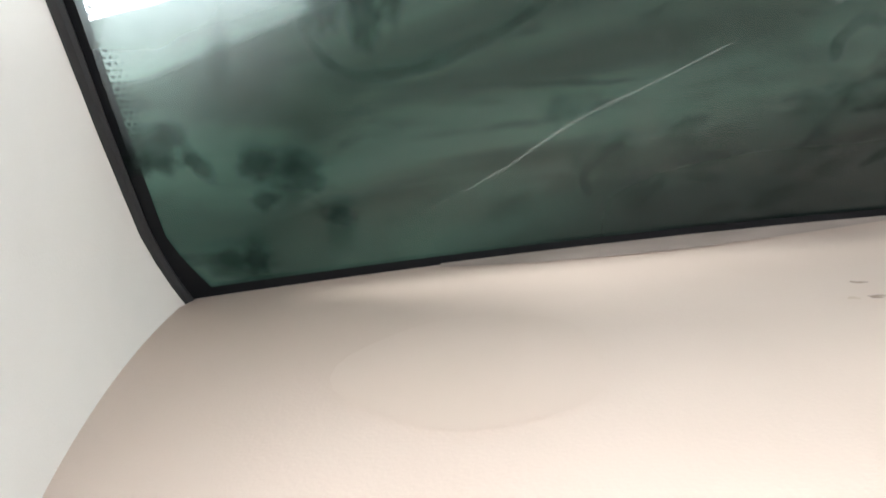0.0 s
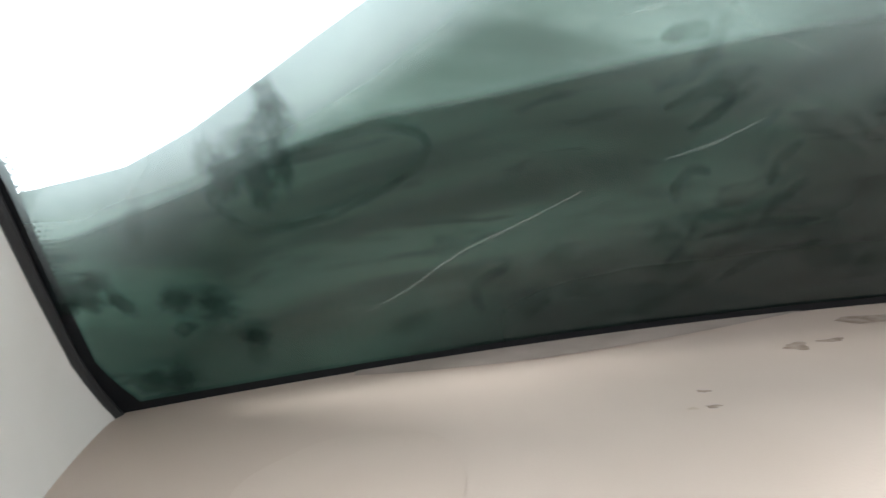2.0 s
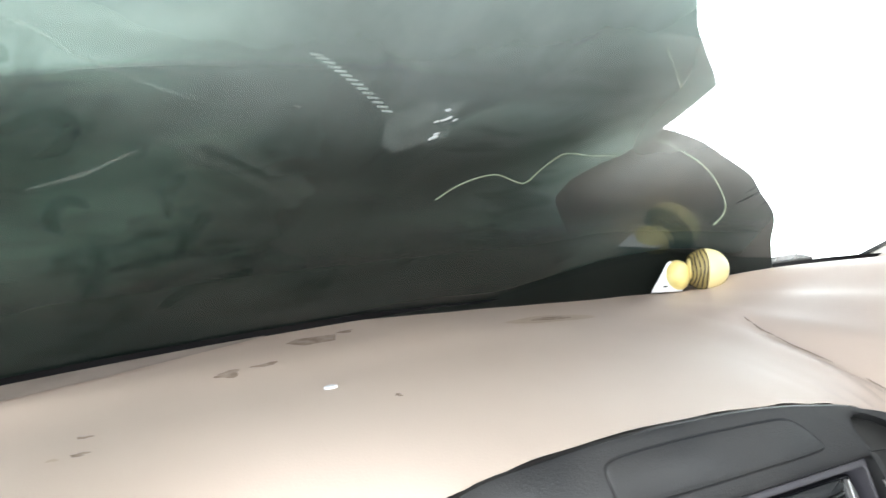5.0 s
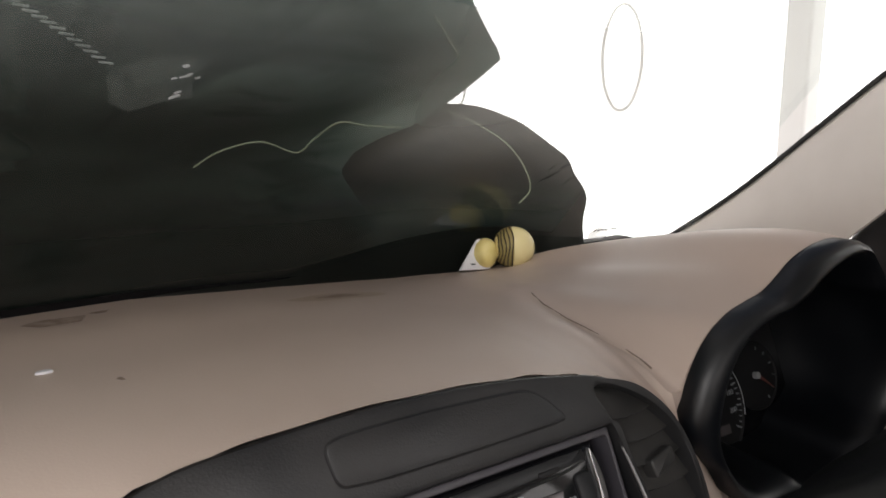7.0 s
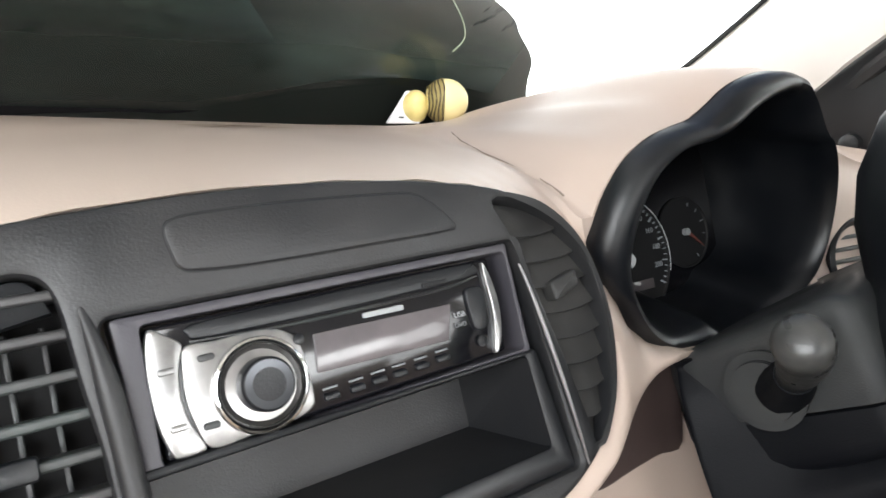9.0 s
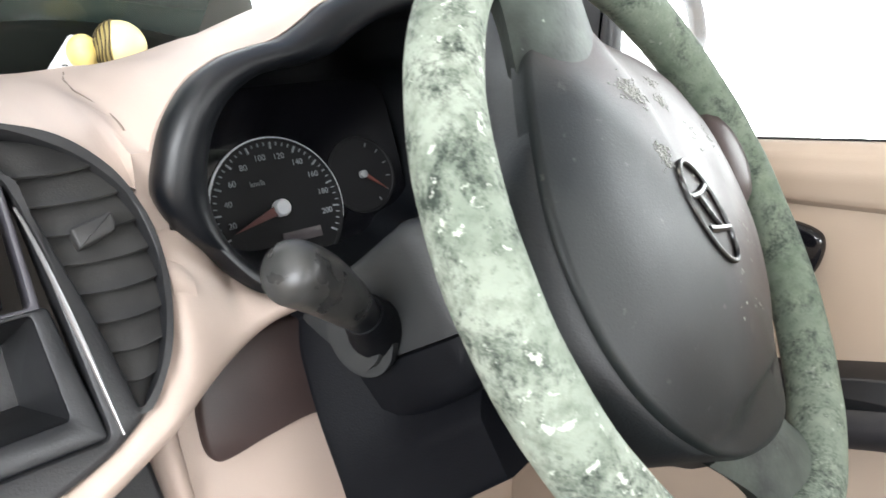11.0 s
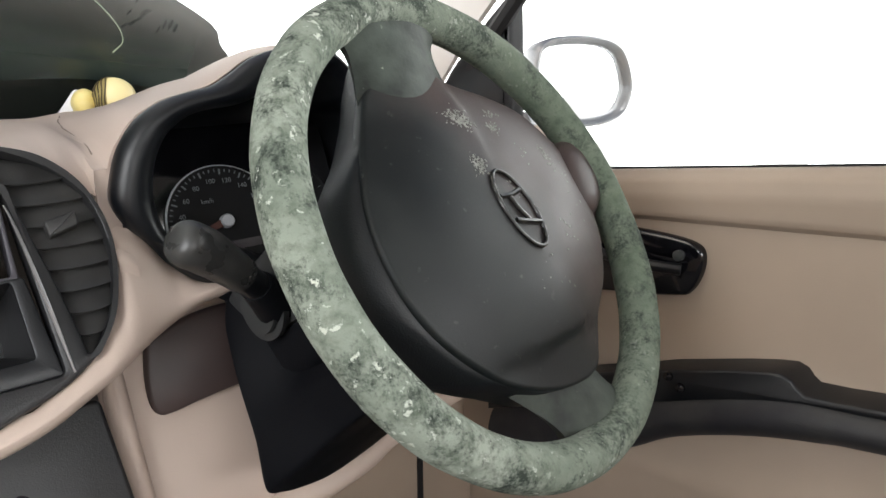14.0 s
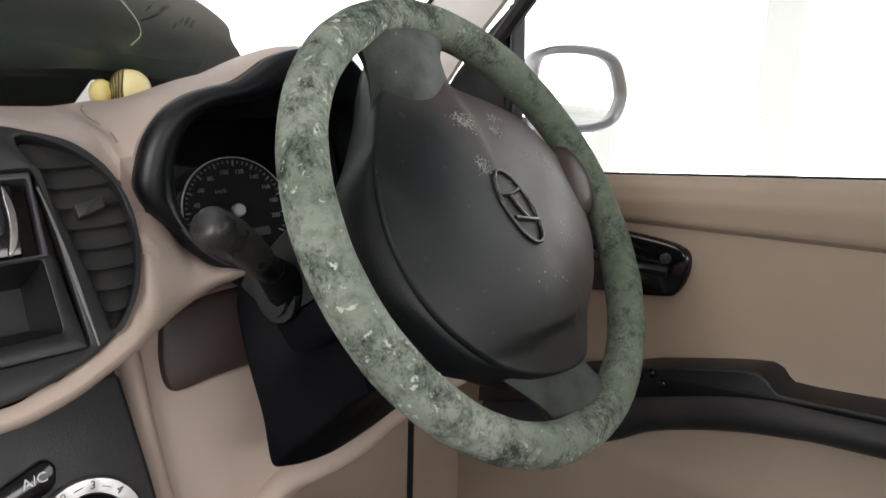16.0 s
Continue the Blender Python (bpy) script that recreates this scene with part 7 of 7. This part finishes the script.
# glare painted as a pale film that thins out towards its rim: by the passenger pillar and along the upper glass
for x0, x1, z0, z1, cx, cz, rad, op, off in ((-0.628, -0.40, 0.79, 1.10, -0.615, 0.95, (0.15, 0.22, 0.15), 0.6, 0.0056), (-0.45, 0.16, 0.84, 1.15, -0.13, 1.02, (0.40, 0.30, 0.16), 0.45, 0.0060)):
    def dust(u, v):
        z = z0 + (z1 - z0) * v
        lo = edge_x(EDGE_L, z) + 0.006
        return on_glass(max(lo, x0 + (x1 - x0) * u), z, off)
    ob = part("dust_glare_film", sheet(dust, 16, 12), soft_film("painted_pale_glare", (0.64, 0.72, 0.71), on_glass(cx, cz), rad, op), SCREEN, "painted pale glare thinning out")
    ob.visible_shadow = False


def film_strip(fn, nu, nv, mat, label):
    """Film, for dust and painted glare alike, over fn(u, v), thickest at u = 0 and fading in from v = 0."""
    part("dust_glare_film", uv_sheet(fn, nu, nv), mat, SCREEN, label).visible_shadow = False


# soft bright fade beside the cloth's edge, painted as a pale film
def cloth_edge_glare(a, b):
    z = 0.835 + 0.32 * b
    return on_glass(max(edge_x(EDGE_L, z) + 0.006 + 0.0001 * a, TARP_LEFT(z) - 0.035 + 0.090 * a), z, 0.0013)


def driver_side_dust(a, b):
    x = 0.01 + 0.40 * b
    low = 0.822 - 0.09 * max(0.0, b - 0.45)
    return on_glass(x, 0.96 + (low - 0.96) * a, 0.0013)


film_strip(cloth_edge_glare, 12, 30, rim_film("pale_rim_glare", (0.66, 0.74, 0.74)), "pale glare painted along the cloth edge")
film_strip(driver_side_dust, 16, 30, rim_film("grey_brown_dust", (0.61, 0.605, 0.565), 0.30, 0.50), "grey-brown dust over the cloth bundle")
# finger marks wiped into it
for i, (x, z, l, a) in enumerate([(0.297, 0.846, 0.009, 0.5), (0.292, 0.840, 0.008, 0.5), (0.286, 0.836, 0.006, 0.5), (0.282, 0.846, 0.005, 0.9), (0.287, 0.857, 0.004, 1.2), (0.299, 0.863, 0.005, 1.3),
                                  (0.318, 0.836, 0.007, 1.4), (0.324, 0.836, 0.008, 1.4), (0.330, 0.834, 0.008, 1.4), (0.313, 0.832, 0.006, 1.2), (0.279, 0.834, 0.006, 0.6)]):
    rnd = random.Random(70 + i)
    ring_pts = [(2 * math.pi * k / 16, rnd.gauss(1, 0.09)) for k in range(16)]
    smear("smear", [(x + l * q * (math.cos(a) * math.cos(t) - 0.36 * math.sin(a) * math.sin(t)), z + l * q * (math.sin(a) * math.cos(t) + 0.36 * math.cos(a) * math.sin(t))) for t, q in ring_pts],
          DARK_SMEAR, "dark wiped finger mark", 0.0028 + 0.0001 * i)

# ---- marks on the dashboard ----
dash_spot("scuff", -0.153, 0.247, [(-0.020, 0.002), (-0.010, 0.011), (0.020, 0.008), (0.014, -0.009), (-0.010, -0.010)], SCUFF, "brown rectangular scuff")
for i, (x, y, rx, ry) in enumerate([(-0.222, 0.200, 0.009, 0.006), (-0.197, 0.207, 0.007, 0.004), (-0.304, 0.115, 0.004, 0.002), (-0.315, 0.113, 0.002, 0.002), (-0.302, 0.135, 0.003, 0.002), (-0.139, 0.120, 0.002, 0.002), (-0.125, 0.258, 0.008, 0.003)]):
    dash_spot("scuff", x, y, blob(rx, ry, i, rough=0.6), SCUFF if i != 3 else TAN, "small brown scuff mark")
dash_spot("stain", -0.476, 0.058, blob(0.047, 0.052, 21, 36, 0.12), PALE_STAIN, "large faint tan water stain", 0.0005)
dash_spot("stain", 0.046, 0.226, blob(0.040, 0.013, 11), TAN, "brown water stain")
dash_spot("stain", 0.046, 0.226, blob(0.018, 0.006, 12), SCUFF, "brown water stain", 0.0009)
bm = bmesh.new()
lathe([(0.0035, 0), (0.003, 0.0012), (0.001, 0.0018)], Matrix.Translation((-0.171, 0.149, dash_top_z(-0.171, 0.149))) @ Matrix.Diagonal((1.3, 0.8, 1, 1)), 10, bm)
solo("paper_scrap", bm, PAPER, "tiny white scrap lying on the dashboard", "scrap")

# ---- figurine lying by the windscreen ----


def build_doll():
    z0 = dash_top_z(0.265, 0.272) - 0.001
    root = thing("toy_figure", (0.265, 0.272, z0), "small yellow striped plastic toy lying on the dashboard", "toy")
    d = Vector((0.86, -0.51, 0)).normalized()
    p0 = Vector((0.226, 0.295, z0))
    Q = d.to_track_quat('Z', 'Y').to_matrix().to_4x4()
    def along(h, z):
        return p0 + d * h + Vector((0, 0, z))
    # small rounded body, then the large round head with its striped band, lying along d
    B = Matrix.Translation(along(0.0265, 0.0160)) @ Q
    part("body", lathe([(0.0160 * math.cos(a), 0.0160 * math.sin(a) * (0.9 if a < 0 else 0.75)) for a in [radians(-80 + 160 * k / 14) for k in range(15)]], B, 28), YELLOW, root, "pale yellow small body")
    H = Matrix.Translation(along(0.0560, 0.0218)) @ Q
    r = 0.0218
    part("head", lathe([(r * math.cos(a), r * math.sin(a)) for a in [radians(-64 + 150 * k / 18) for k in range(19)]], H, 36), CREAM, root, "cream yellow round head")
    part("band", lathe([((r + 0.0006) * math.cos(a), (r + 0.0006) * math.sin(a)) for a in [radians(-56 + 46 * k / 8) for k in range(9)]], H, 36), BAND, root, "brown-gold striped band")
    for i in range(5):
        a = radians(-53 + 10 * i)
        q = r + 0.0008
        pts = [H @ Vector((q * math.cos(a) * math.cos(t), q * math.cos(a) * math.sin(t), q * math.sin(a) + 0.0008 * math.sin(4 * t + i))) for t in [math.tau * k / 36 for k in range(36)]]
        part("stripe", tube(pts, 0.0008, 6, closed=True), STRIPE, root, "dark brown stripe")
    # pointed card tag leaning against the body
    C = plane_frame((0.236, 0.278, z0 + 0.0005), (0.93, -0.36, 0.0), (0.10, 0.26, 0.96))
    part("card", slab(rounded([(-0.021, 0.0), (0.013, 0.0), (0.015, 0.016), (0.004, 0.0325), (0.000, 0.031)], 0.0015), -0.0022, 0.0, C, 0.0006), PAPER, root, "white card tag")
    part("print_bar", slab([(0.001, 0.011), (0.008, 0.010), (0.007, 0.018), (0.003, 0.020)], -0.001, 0.0004, C, 0.0001), GREY_TRIM, root)
    part("print_bar", slab([(-0.008, 0.005), (-0.003, 0.005), (-0.003, 0.0065), (-0.008, 0.0065)], -0.001, 0.0004, C, 0.0001), GREY_TRIM, root)


build_doll()

# ---- rest of the cabin, closing it behind the camera ----


def shell():
    bm = sheet(lambda u, v: (-0.60 + 1.2 * u, -0.13 - 2.25 * v, 1.20 + 0.05 * math.sin(math.pi * u) + 0.02 * math.sin(math.pi * v)), 10, 14, 0.02)
    solo("ceiling", bm, HEADLINER, "pale grey fabric headliner", "ceiling", kind="structure")
    solo("floor", box((0, -0.9, 0.10), (1.36, 3.0, 0.04), None, 0.004), CARPET, "dark carpeted cabin floor", "floor", kind="structure")
    bm = box((-0.69, -1.05, 0.38), (0.04, 2.5, 0.62), None, 0.006)
    solo("door_2", bm, BEIGE_DOOR, "closed passenger door with beige trim", "door", kind="structure")
    solo("wall_rear", box((0, -2.42, 0.45), (1.36, 0.04, 0.74), None, 0.006), BEIGE_DOOR, "beige tailgate trim", "wall", kind="structure")
    solo("wall_right", box((0.69, -1.6, 0.4), (0.04, 1.6, 0.62), None, 0.006), BEIGE_DOOR, "beige rear side trim", "wall", kind="structure")
    solo("wall_front", box((0, 0.42, 0.42), (1.3, 0.03, 0.6), None, 0.004), CARPET, "dark bulkhead under the dashboard", "wall", kind="structure")
    for s, nm in ((-1, "wall_pillar_left"), (1, "wall_pillar_right")):
        bm = tube(spline([(s * 0.69, -0.98, 0.66), (s * 0.66, -1.02, 0.95), (s * 0.60, -1.05, 1.21)], 10), 0.05, 10)
        solo(nm, bm, PALE, "pale centre pillar trim", "pillar", kind="structure")


shell()

# ---- outside ----
solo("ground", sheet(lambda u, v: (-900 + 1800 * u, -900 + 1800 * v, -0.42), 8, 8), CONCRETE, "pale concrete yard", "ground", kind="structure")


def build_outside():
    # curved glowing sheet added round the car in place of the bright outdoors
    solo("backdrop", sheet(lambda u, v: (7.5 * math.cos(radians(-115 + 270 * u)), 7.5 * math.sin(radians(-115 + 270 * u)), -0.42 + 5.0 * v), 40, 2), GLOW_SHEET, "glowing white sheet standing in for overexposed daylight", "backdrop", kind="structure", toward=(-0.7, -0.7, 0))
    root = thing("porch_pillar", (3.0, 0.55, -0.42), "pale pinkish rendered porch pillar", "pillar")
    part("shaft", box((3.0, 0.53, 1.0), (0.16, 0.16, 2.84), None, 0.02), WHITE_PAINT, root)
    root = thing("porch_pillar", (2.9, 1.28, -0.42), "pale rendered porch pillar", "pillar")
    part("shaft", box((2.9, 1.28, 1.0), (0.12, 0.12, 2.84), None, 0.02), WHITE_PAINT, root)
    # thin upright oval ring near the backdrop, with no glass in it
    root = thing("oval_ring", (5.785, 4.62, 1.13), "white upright oval ring", "mirror")
    M = plane_frame((5.785, 4.62, 1.68), (0.624, -0.781, 0), (0, 0, 1))
    part("frame", tube([M @ Vector((0.205 * math.cos(a), 0.55 * math.sin(a), 0)) for a in [2 * math.pi * k / 48 for k in range(48)]], 0.017, 8, closed=True), WHITE_PAINT, root)


build_outside()
